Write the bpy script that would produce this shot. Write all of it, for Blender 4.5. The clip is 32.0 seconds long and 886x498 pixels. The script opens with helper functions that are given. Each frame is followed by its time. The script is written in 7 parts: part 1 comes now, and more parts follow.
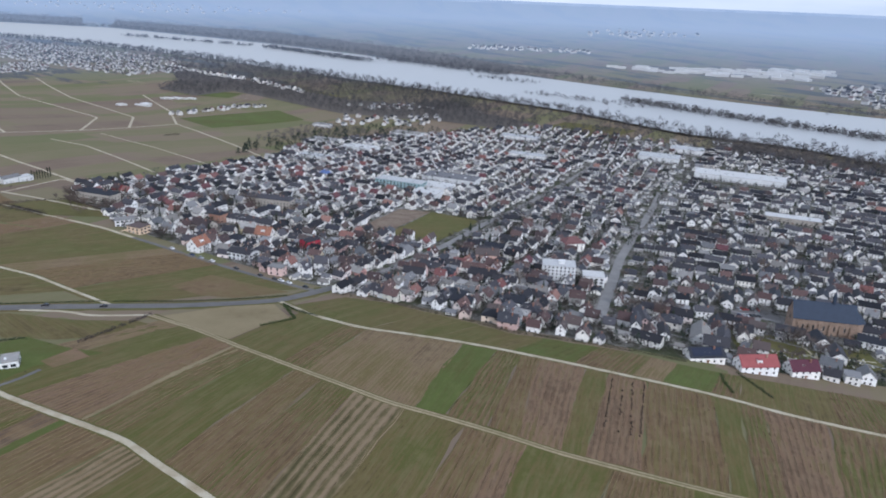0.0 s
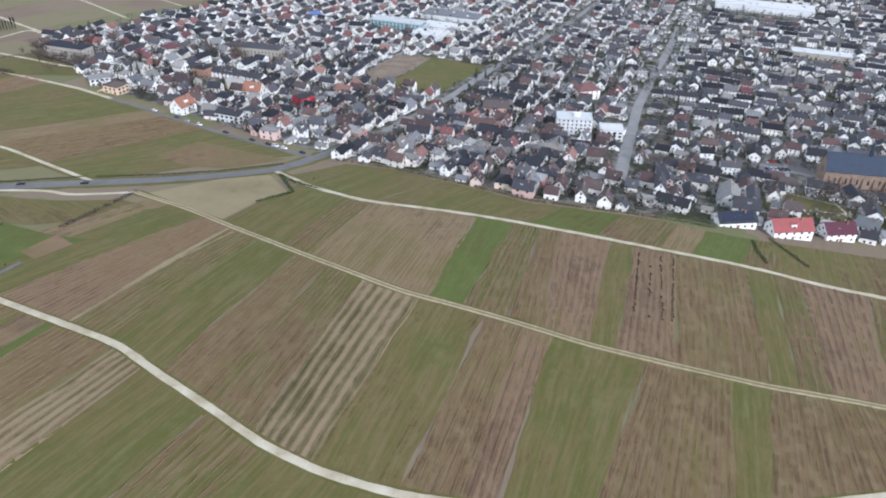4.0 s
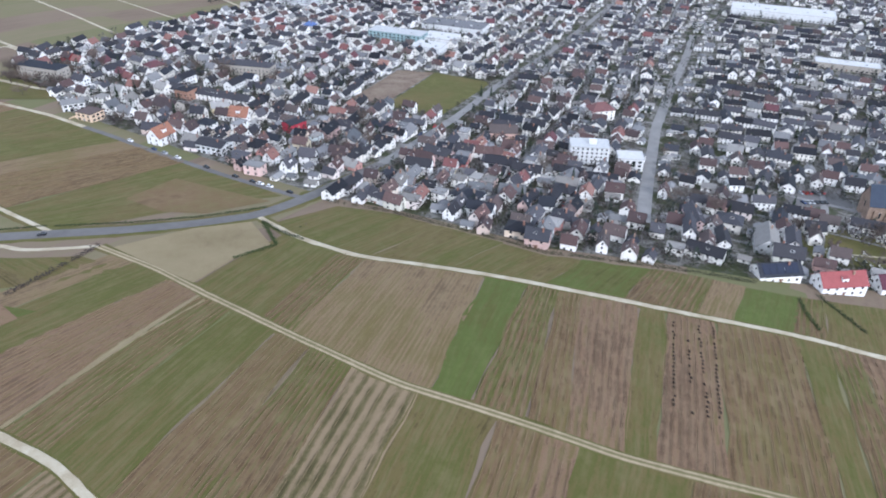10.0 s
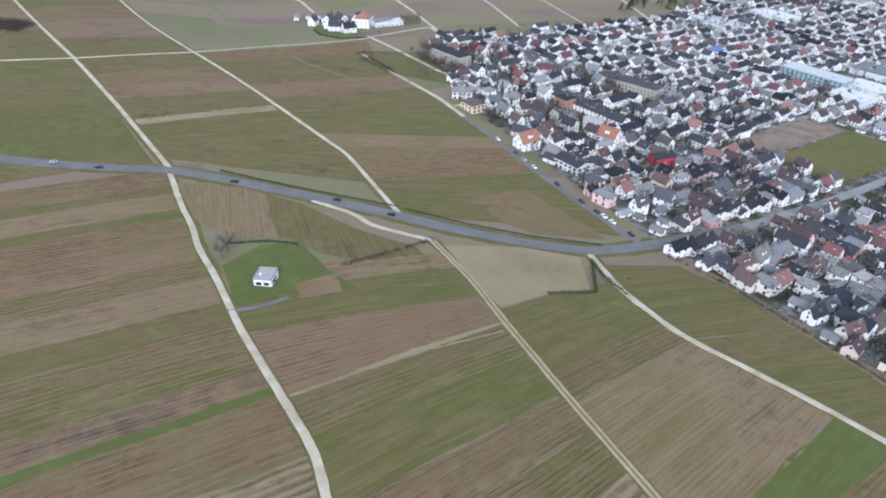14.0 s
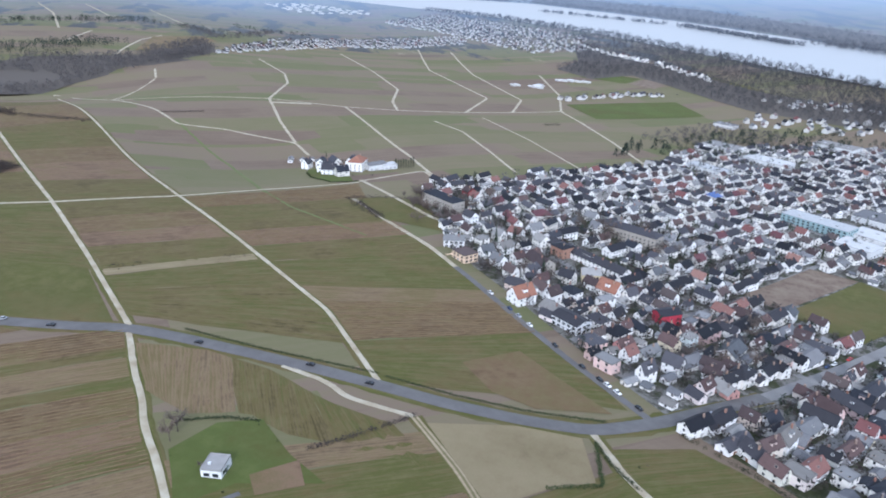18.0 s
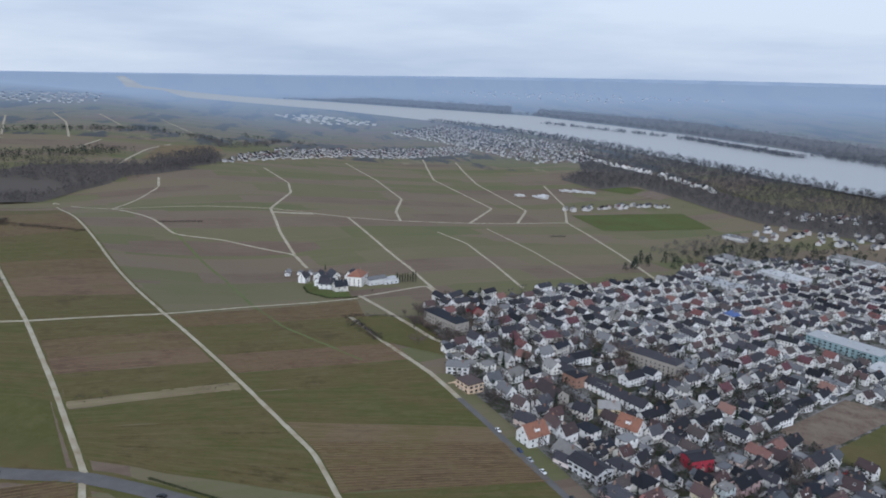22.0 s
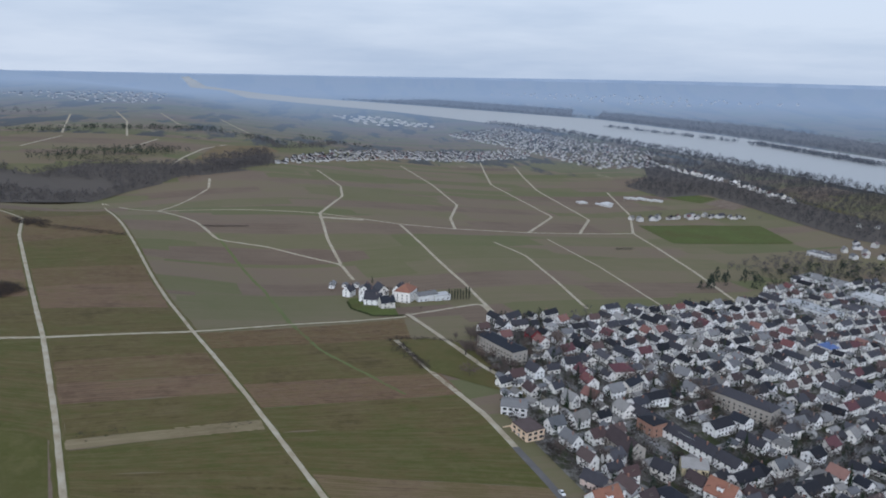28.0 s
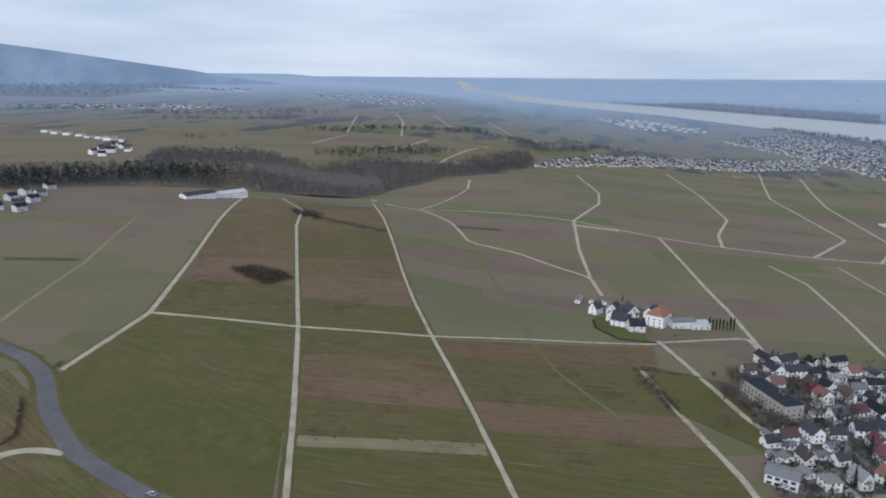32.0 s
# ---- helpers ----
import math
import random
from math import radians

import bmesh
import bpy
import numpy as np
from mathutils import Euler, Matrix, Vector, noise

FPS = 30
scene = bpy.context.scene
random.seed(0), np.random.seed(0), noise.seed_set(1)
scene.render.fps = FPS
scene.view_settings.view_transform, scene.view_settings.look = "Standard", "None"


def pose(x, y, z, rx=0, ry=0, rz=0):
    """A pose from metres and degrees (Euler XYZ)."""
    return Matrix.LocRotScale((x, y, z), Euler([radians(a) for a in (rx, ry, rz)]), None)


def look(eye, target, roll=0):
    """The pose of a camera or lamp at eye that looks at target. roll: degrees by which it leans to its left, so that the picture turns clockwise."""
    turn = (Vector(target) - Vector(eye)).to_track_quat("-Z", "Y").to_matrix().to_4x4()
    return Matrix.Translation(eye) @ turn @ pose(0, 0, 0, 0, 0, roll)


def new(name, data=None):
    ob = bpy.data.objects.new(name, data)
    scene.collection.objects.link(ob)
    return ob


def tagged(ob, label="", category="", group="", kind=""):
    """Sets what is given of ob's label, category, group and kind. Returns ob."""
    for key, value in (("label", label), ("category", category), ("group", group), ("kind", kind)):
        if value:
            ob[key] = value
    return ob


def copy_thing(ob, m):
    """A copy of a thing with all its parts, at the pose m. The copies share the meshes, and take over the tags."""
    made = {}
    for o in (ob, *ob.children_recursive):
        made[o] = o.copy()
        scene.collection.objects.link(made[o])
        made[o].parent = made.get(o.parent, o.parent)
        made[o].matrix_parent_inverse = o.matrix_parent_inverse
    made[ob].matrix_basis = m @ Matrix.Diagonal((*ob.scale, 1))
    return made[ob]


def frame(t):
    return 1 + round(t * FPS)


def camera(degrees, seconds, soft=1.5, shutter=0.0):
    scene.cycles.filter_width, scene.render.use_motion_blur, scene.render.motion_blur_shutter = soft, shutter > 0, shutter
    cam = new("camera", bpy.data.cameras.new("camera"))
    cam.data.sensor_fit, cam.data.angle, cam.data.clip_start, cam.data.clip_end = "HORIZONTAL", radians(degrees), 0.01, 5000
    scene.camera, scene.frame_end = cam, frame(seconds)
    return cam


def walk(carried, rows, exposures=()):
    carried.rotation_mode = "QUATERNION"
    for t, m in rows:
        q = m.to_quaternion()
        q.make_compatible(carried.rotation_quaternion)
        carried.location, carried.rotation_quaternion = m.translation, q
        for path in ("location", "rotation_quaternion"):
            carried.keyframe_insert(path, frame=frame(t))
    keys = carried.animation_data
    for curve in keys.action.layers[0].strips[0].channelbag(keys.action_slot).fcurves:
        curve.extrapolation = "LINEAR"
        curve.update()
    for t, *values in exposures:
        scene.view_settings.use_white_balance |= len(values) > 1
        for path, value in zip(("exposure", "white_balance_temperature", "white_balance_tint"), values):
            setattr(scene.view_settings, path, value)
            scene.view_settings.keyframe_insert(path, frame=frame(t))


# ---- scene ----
cam = camera(63.86, 32.0, soft=1.9)
PATH = [
    (0, (-0.00, -0.00, 185.24), (-0.00, 94.08, 151.36), 2.19),
    (0.5, (-0.84, 3.79, 185.09), (-0.80, 96.62, 147.91), 1.91),
    (1, (-1.55, 7.50, 185.33), (-1.43, 98.52, 143.91), 1.67),
    (1.5, (-2.65, 11.52, 185.59), (-2.37, 100.58, 140.11), 1.50),
    (2, (-3.45, 15.73, 185.90), (-3.07, 102.71, 136.55), 1.35),
    (2.5, (-4.30, 20.08, 185.92), (-3.83, 105.11, 133.29), 1.22),
    (3, (-5.04, 24.55, 185.85), (-4.55, 108.74, 131.89), 1.11),
    (3.5, (-6.04, 31.01, 186.02), (-5.42, 115.09, 131.89), 1.05),
    (5.5, (-6.38, 48.90, 186.01), (-5.89, 132.83, 131.65), 0.82),
    (6, (-6.16, 53.10, 186.02), (-5.78, 137.04, 131.67), 0.75),
    (6.5, (-6.17, 57.74, 186.08), (-5.82, 141.64, 131.68), 0.69),
    (7, (-6.20, 62.34, 186.23), (-5.86, 146.22, 131.78), 0.64),
    (7.5, (-6.20, 66.90, 186.16), (-5.89, 150.77, 131.69), 0.60),
    (8, (-5.99, 71.36, 185.94), (-5.76, 155.25, 131.51), 0.55),
    (8.5, (-6.39, 76.05, 186.02), (-6.11, 159.94, 131.59), 0.58),
    (9, (-6.15, 80.56, 185.83), (-5.94, 164.48, 131.44), 0.58),
    (9.5, (-6.08, 84.98, 186.05), (-5.91, 168.89, 131.65), 0.57),
    (10, (-6.21, 89.59, 186.09), (-6.03, 173.48, 131.66), 0.54),
    (10.5, (-6.60, 94.48, 186.07), (-6.56, 178.33, 131.59), 0.55),
    (11, (-6.94, 98.94, 185.93), (-13.11, 182.61, 131.52), 0.42),
    (11.5, (-6.14, 102.67, 186.60), (-23.53, 184.75, 132.19), 0.24),
    (12, (-5.94, 107.23, 187.24), (-32.68, 186.70, 132.74), 0.07),
    (12.5, (-6.50, 111.75, 187.16), (-40.55, 188.43, 132.75), 0.07),
    (13, (-7.22, 116.40, 187.20), (-47.60, 189.94, 132.79), 0.03),
    (13.5, (-7.90, 120.61, 187.33), (-52.22, 191.89, 132.97), 0.13),
    (15.5, (-13.63, 139.54, 186.51), (-58.25, 211.37, 133.12), 0.34),
    (16, (-15.54, 144.22, 186.27), (-60.84, 217.20, 135.07), 0.48),
    (16.5, (-17.43, 148.44, 186.12), (-63.66, 222.95, 138.05), 0.57),
    (17, (-19.50, 152.43, 186.10), (-66.67, 228.40, 141.34), 0.60),
    (17.5, (-21.54, 156.56, 185.80), (-69.60, 233.84, 144.34), 0.67),
    (18, (-24.00, 160.63, 185.68), (-72.85, 239.10, 147.53), 0.73),
    (18.5, (-26.47, 164.77, 185.66), (-76.07, 244.34, 150.90), 0.82),
    (19, (-28.93, 168.51, 186.07), (-79.20, 249.09, 154.77), 0.89),
    (19.5, (-31.32, 172.57, 186.18), (-82.23, 254.02, 158.37), 0.94),
    (20, (-33.45, 176.70, 185.95), (-84.90, 258.78, 161.11), 0.93),
    (20.5, (-35.74, 181.08, 185.82), (-87.32, 263.21, 161.43), 0.93),
    (21, (-38.49, 185.32, 185.87), (-90.09, 267.44, 161.51), 0.93),
    (21.5, (-41.30, 189.44, 185.92), (-92.90, 271.58, 161.60), 0.99),
    (22, (-44.22, 193.44, 186.00), (-96.11, 275.39, 161.70), 1.05),
    (22.5, (-47.23, 197.70, 185.97), (-100.00, 279.10, 161.70), 1.08),
    (23, (-50.41, 201.91, 185.88), (-104.68, 282.32, 161.59), 1.05),
    (23.5, (-53.39, 206.61, 185.92), (-110.51, 285.01, 161.61), 0.99),
    (24, (-55.86, 211.28, 185.97), (-114.07, 288.87, 161.65), 1.00),
    (24.5, (-58.73, 215.57, 186.02), (-116.94, 293.16, 161.72), 1.03),
    (25, (-61.55, 219.62, 185.79), (-119.79, 297.20, 161.52), 1.10),
    (25.5, (-64.22, 223.83, 185.31), (-122.47, 301.42, 161.08), 1.15),
    (27.5, (-75.50, 240.61, 182.45), (-133.84, 318.16, 158.30), 1.21),
    (28, (-78.32, 244.83, 181.93), (-136.69, 322.36, 157.76), 1.21),
    (28.5, (-81.12, 249.00, 181.52), (-139.51, 326.50, 157.35), 1.17),
    (29, (-83.81, 252.98, 181.00), (-142.23, 330.46, 156.85), 1.16),
    (29.5, (-86.65, 256.95, 180.62), (-145.07, 334.44, 156.48), 1.17),
    (30, (-89.52, 260.67, 180.64), (-147.95, 338.14, 156.50), 1.15),
    (30.5, (-92.84, 263.47, 180.75), (-156.09, 337.04, 156.54), 1.01),
    (31, (-95.47, 266.96, 180.99), (-167.84, 331.56, 156.71), 0.77),
    (31.5, (-97.84, 270.21, 180.98), (-176.42, 327.09, 156.70), 0.61),
    (32, (-100.30, 273.95, 180.96), (-182.59, 325.32, 156.68), 0.52),
]
EXPOSURES = [(0, 0.08, 5700, 13), (1.5, 0.42, 5720, 12), (3, 0.58, 5780, 12), (9, 0.64, 5600, 13), (12, 0.63, 5580, 13), (15.5, 0.63, 5440, 13), (18, 0.52, 5420, 13), (20, -0.12, 5580, 12), (22, -0.3, 5680, 11), (28, -0.36, 5680, 11), (30.5, -0.34, 5720, 11), (32, -0.25, 5720, 11)]
walk(cam, [(t, look(eye, target, roll)) for t, eye, target, roll in PATH], EXPOSURES)

# ---------------------------------------------------------------- light
world = bpy.data.worlds.new("overcast_sky")
scene.world = world
world.use_nodes = True
wn, wl = world.node_tree.nodes, world.node_tree.links
wn.clear()
SUN_EL, SUN_ROT = radians(32), radians(210)
sky = wn.new("ShaderNodeTexSky")
sky.sky_type, sky.sun_disc = "NISHITA", False
sky.sun_elevation, sky.sun_rotation = SUN_EL, SUN_ROT
sky.air_density, sky.dust_density, sky.ozone_density = 1.0, 3.0, 1.0
wtc = wn.new("ShaderNodeTexCoord")
wmap = wn.new("ShaderNodeMapping")
wmap.inputs["Scale"].default_value = (1.0, 1.0, 7.0)
wno = wn.new("ShaderNodeTexNoise")
wno.inputs["Scale"].default_value, wno.inputs["Detail"].default_value, wno.inputs["Roughness"].default_value = 1.6, 6, 0.55
wl.new(wtc.outputs["Generated"], wmap.inputs["Vector"])
wl.new(wmap.outputs["Vector"], wno.inputs["Vector"])
wramp = wn.new("ShaderNodeValToRGB")
wramp.color_ramp.elements[0].position, wramp.color_ramp.elements[0].color = 0.36, (7.0, 8.0, 9.3, 1)
wramp.color_ramp.elements[1].position, wramp.color_ramp.elements[1].color = 0.62, (10.3, 10.8, 11.3, 1)
wl.new(wno.outputs["Fac"], wramp.inputs["Fac"])
wmix = wn.new("ShaderNodeMixRGB")
wmix.inputs["Fac"].default_value = 0.82
wl.new(sky.outputs["Color"], wmix.inputs["Color1"])
wl.new(wramp.outputs["Color"], wmix.inputs["Color2"])
wbg = wn.new("ShaderNodeBackground")
wbg.inputs["Strength"].default_value = 0.1
wl.new(wmix.outputs["Color"], wbg.inputs["Color"])
wout = wn.new("ShaderNodeOutputWorld")
wl.new(wbg.outputs["Background"], wout.inputs["Surface"])

sun = new("sun", bpy.data.lights.new("sun", "SUN"))
sun.data.energy, sun.data.angle, sun.data.color = 2.2, radians(12), (1.0, 0.96, 0.9)
sun.rotation_euler = Euler((radians(58), 0, radians(30)))

# ---------------------------------------------------------------- terrain
EYE_Z, HUB = 184.5, (-45.0, 165.0)


def softplus(v, k):
    return k * np.logaddexp(0.0, v / k)


def height(x, y):
    """The land: a vineyard slope that falls to the river plain."""
    x, y = np.asarray(x, float), np.asarray(y, float)
    rise = softplus(33.72 - 0.02442 * x - 0.03344 * y, 6.0)
    rise = 37.68 - softplus(37.68 - rise, 4.83)
    rise = rise / (1.0 + np.exp(np.clip((y - 2350.0 + 0.346 * (x + 2084.0)) / 260.0, -50, 50)))
    for cx, cy, wide, tall in ((28, 270, 200, 7.23), (-1098, 726, 200, -12.31), (-612, 684, 171, -7.3)):
        rise = rise + tall * np.exp(-((x - cx) ** 2 + (y - cy) ** 2) / wide**2)
    return 2.85 * (rise - 25.0)


def warp(x, y, z):
    """Draws far land in towards the hub, so that the whole plain ends within five kilometres."""
    x, y, z = (np.asarray(v, float) for v in (x, y, z))
    dx, dy = x - HUB[0], y - HUB[1]
    r = np.hypot(dx, dy) + 1e-6
    far = np.where(r > 2200, 2200 + 2500 * (1 - np.exp(-np.maximum(r - 2200, 0) / 2500)), r)
    k = far / r
    return np.stack([HUB[0] + dx * k, HUB[1] + dy * k, EYE_Z - (EYE_Z - z) * k], -1)


def on_land(x, y, up=0.0):
    return warp(x, y, height(x, y) + up)


# ---------------------------------------------------------------- helpers for meshes
def mesh_of(name, verts, faces, mats, face_mats=None, smooth=False, uv=None):
    me = bpy.data.meshes.new(name)
    me.from_pydata([tuple(v) for v in verts], [], [tuple(f) for f in faces])
    for m in mats:
        me.materials.append(m)
    if face_mats is not None:
        me.polygons.foreach_set("material_index", np.asarray(face_mats, dtype=np.int32))
    if smooth:
        me.polygons.foreach_set("use_smooth", np.ones(len(me.polygons), dtype=bool))
    if uv is not None:
        layer = me.uv_layers.new(name="UVMap")
        idx = np.empty(len(me.loops), dtype=np.int32)
        me.loops.foreach_get("vertex_index", idx)
        layer.data.foreach_set("uv", np.asarray(uv, dtype=np.float32)[idx].ravel())
    me.update()
    return me


def resample(pts, step):
    p = np.array(pts, float)
    d = np.r_[0, np.cumsum(np.hypot(*np.diff(p, axis=0).T))]
    n = max(2, int(d[-1] / step) + 1)
    s = np.linspace(0, d[-1], n)
    return np.stack([np.interp(s, d, p[:, 0]), np.interp(s, d, p[:, 1])], -1), s


def smooth_line(pts, step=6.0):
    """A soft line through the given points."""
    p, s = resample(pts, step)
    for _ in range(3):
        p[1:-1] = 0.25 * p[:-2] + 0.5 * p[1:-1] + 0.25 * p[2:]
    return p


def ribbon(pts, width, up, mat, name, thick=0.0, wobble=0.0, seed=0):
    """A strip of road or track that lies on the land."""
    p = smooth_line(pts, 5.0)
    t = np.gradient(p, axis=0)
    t /= np.hypot(t[:, 0], t[:, 1])[:, None] + 1e-9
    nrm = np.stack([-t[:, 1], t[:, 0]], -1)
    rng = np.random.default_rng(seed)
    across = np.array([-0.5, -0.2, 0.2, 0.5])
    s = np.r_[0, np.cumsum(np.hypot(*np.diff(p, axis=0).T))]
    up = up + 2.4 * np.clip((np.hypot(p[:, 0] - HUB[0], p[:, 1] - HUB[1]) - 1880) / 60, 0, 1)
    verts, uv = [], []
    for a in across:
        w = a * width * (1 + wobble * rng.normal(size=len(p)))
        q = p + nrm * w[:, None]
        verts.append(on_land(q[:, 0], q[:, 1], up - (thick if abs(a) == 0.5 else 0)))
        uv.append(np.stack([np.full(len(p), a * width), s], -1))
    n = len(p)
    verts, uv = np.concatenate(verts), np.concatenate(uv)
    faces = [(c * n + i, c * n + i + 1, (c + 1) * n + i + 1, (c + 1) * n + i) for c in range(3) for i in range(n - 1)]
    faces = [f[::-1] for f in faces]
    return new(name, mesh_of(name, verts, faces, [mat], uv=uv))


# ---------------------------------------------------------------- materials
def material(name, rough=0.9, metal=0.0):
    m = bpy.data.materials.new(name)
    m.use_nodes = True
    b = m.node_tree.nodes["Principled BSDF"]
    b.inputs["Roughness"].default_value, b.inputs["Metallic"].default_value = rough, metal
    b.inputs["Specular IOR Level"].default_value = 0.5 if rough < 0.3 else 0.18
    return m, m.node_tree.nodes, m.node_tree.links, b


def noise_node(n, l, scale, detail=4, coord=None, rough=0.6):
    t = n.new("ShaderNodeTexNoise")
    t.inputs["Scale"].default_value, t.inputs["Detail"].default_value, t.inputs["Roughness"].default_value = scale, detail, rough
    if coord is not None:
        l.new(coord, t.inputs["Vector"])
    return t.outputs["Fac"]


def ramp_node(n, l, fac, stops):
    r = n.new("ShaderNodeValToRGB")
    e = r.color_ramp.elements
    if len(stops) == 1:
        stops = [(0.0, stops[0][1]), (1.0, stops[0][1])]
    while len(e) < len(stops):
        e.new(0.5)
    for el, (pos, col) in zip(e, stops):
        el.position, el.color = pos, (*col, 1)
    l.new(fac, r.inputs["Fac"])
    return r.outputs["Color"]


def mix_node(n, l, fac, a, b, kind="MIX"):
    m = n.new("ShaderNodeMixRGB")
    m.blend_type = kind
    for key, v in (("Fac", fac), ("Color1", a), ("Color2", b)):
        if isinstance(v, (int, float)):
            m.inputs[key].default_value = v
        elif isinstance(v, tuple):
            m.inputs[key].default_value = (*v, 1)
        else:
            l.new(v, m.inputs[key])
    return m.outputs["Color"]


def math_node(n, l, op, a, b=0.0):
    m = n.new("ShaderNodeMath")
    m.operation = op
    for i, v in enumerate((a, b)):
        if isinstance(v, (int, float)):
            m.inputs[i].default_value = v
        else:
            l.new(v, m.inputs[i])
    return m.outputs[0]


def place_coord(n):
    return n.new("ShaderNodeNewGeometry").outputs["Position"]


def bump_into(n, l, b, fac, strength, dist):
    u = n.new("ShaderNodeBump")
    u.inputs["Strength"].default_value, u.inputs["Distance"].default_value = strength, dist
    l.new(fac, u.inputs["Height"])
    l.new(u.outputs["Normal"], b.inputs["Normal"])


def field_mat(name, earth, grass, cover, row=2.0, contrast=0.5, third=None, share=0.5):
    """A vineyard parcel: earth and grass in lanes along the rows, blotched at several scales, with dead growth in places."""
    m, n, l, b = material(name, 0.95)
    pos = place_coord(n)
    uvn = n.new("ShaderNodeUVMap")
    sep = n.new("ShaderNodeSeparateXYZ")
    l.new(uvn.outputs["UV"], sep.inputs[0])

    def drawn_out(across, along_row, detail=4, rough=0.6):
        st = n.new("ShaderNodeMapping")
        st.inputs["Scale"].default_value = (across, along_row, 1.0)
        l.new(uvn.outputs["UV"], st.inputs["Vector"])
        return noise_node(n, l, 1.0, detail, st.outputs["Vector"], rough)

    wander = math_node(n, l, "MULTIPLY", noise_node(n, l, 0.05, 2, pos), row * 0.35)
    lane = math_node(n, l, "SINE", math_node(n, l, "MULTIPLY", math_node(n, l, "ADD", sep.outputs["X"], wander), 2 * math.pi / row))
    big, mid, fine = noise_node(n, l, 0.022, 5, pos), noise_node(n, l, 0.16, 5, pos, 0.7), noise_node(n, l, 1.3, 5, pos, 0.8)
    streak, broken = drawn_out(0.3, 0.012), drawn_out(1.1, 0.12, 5, 0.75)
    k = math_node(n, l, "MULTIPLY", lane, 0.13 * contrast)
    for fac, amount in ((big, 1.4), (streak, 1.2), (broken, 0.9), (mid, 0.7), (fine, 0.6)):
        k = math_node(n, l, "ADD", k, math_node(n, l, "MULTIPLY", fac, amount))
    k = math_node(n, l, "ADD", k, cover - 2.4)
    dark = tuple(v * 0.62 for v in earth)
    light = tuple(min(1, v * 1.15) for v in grass)
    col = ramp_node(n, l, k, [(0.05, dark), (0.34, earth), (0.64, grass), (0.95, light)])
    dead = ramp_node(n, l, math_node(n, l, "ADD", math_node(n, l, "MULTIPLY", drawn_out(0.5, 0.03), 0.6), math_node(n, l, "MULTIPLY", mid, 0.4)), [(0.5 - 0.12 * share, (0.0, 0.0, 0.0)), (0.62, (share, share, share))])
    col = mix_node(n, l, dead, col, third or (0.195, 0.15, 0.088))
    l.new(col, b.inputs["Base Color"])
    bump_into(n, l, b, fine, 0.5, 0.3)
    return m


EARTH, PINK = (0.132, 0.086, 0.046), (0.168, 0.108, 0.067)
GRASS, OLIVE, LUSH = (0.076, 0.076, 0.021), (0.11, 0.086, 0.034), (0.073, 0.09, 0.023)
FIELD = {
    "green": field_mat("field_green", OLIVE, GRASS, 0.55, contrast=0.6, share=0.3),
    "lush": field_mat("field_lush", GRASS, LUSH, 0.58, contrast=0.3, share=0.12),
    "olive": field_mat("field_olive", OLIVE, GRASS, 0.4, contrast=0.7, share=0.3),
    "mixed": field_mat("field_mixed", EARTH, GRASS, 0.5, row=2.6, contrast=1.1, share=0.45),
    "brown": field_mat("field_brown", EARTH, OLIVE, 0.4, row=2.6, contrast=1.0, share=0.45),
    "pink": field_mat("field_pink", PINK, OLIVE, 0.3, row=2.6, contrast=0.9, third=(0.176, 0.128, 0.08)),
    "straw": field_mat("field_straw", (0.185, 0.146, 0.084), (0.235, 0.19, 0.115), 0.5, contrast=0.05, third=(0.13, 0.11, 0.052), share=0.45),
    "tan": field_mat("field_tan", (0.165, 0.115, 0.066), OLIVE, 0.38, contrast=0.8, share=0.45),
    "striped": field_mat("field_striped", (0.096, 0.081, 0.036), (0.178, 0.132, 0.08), 0.62, row=3.7, contrast=1.9, share=0.1),
    "dark": field_mat("field_dark", (0.085, 0.058, 0.042), EARTH, 0.45, contrast=1.0),
}


def plain_mat(name, stops, scale=0.2, fine=3.0, rough=0.9, bump=0.3, dist=0.05):
    """A blotched surface from a few tones."""
    m, n, l, b = material(name, rough)
    pos = place_coord(n)
    big, small = noise_node(n, l, scale, 5, pos), noise_node(n, l, fine, 5, pos, 0.7)
    k = math_node(n, l, "ADD", math_node(n, l, "MULTIPLY", big, 0.7), math_node(n, l, "MULTIPLY", small, 0.3))
    l.new(ramp_node(n, l, k, stops), b.inputs["Base Color"])
    bump_into(n, l, b, small, bump, dist)
    return m


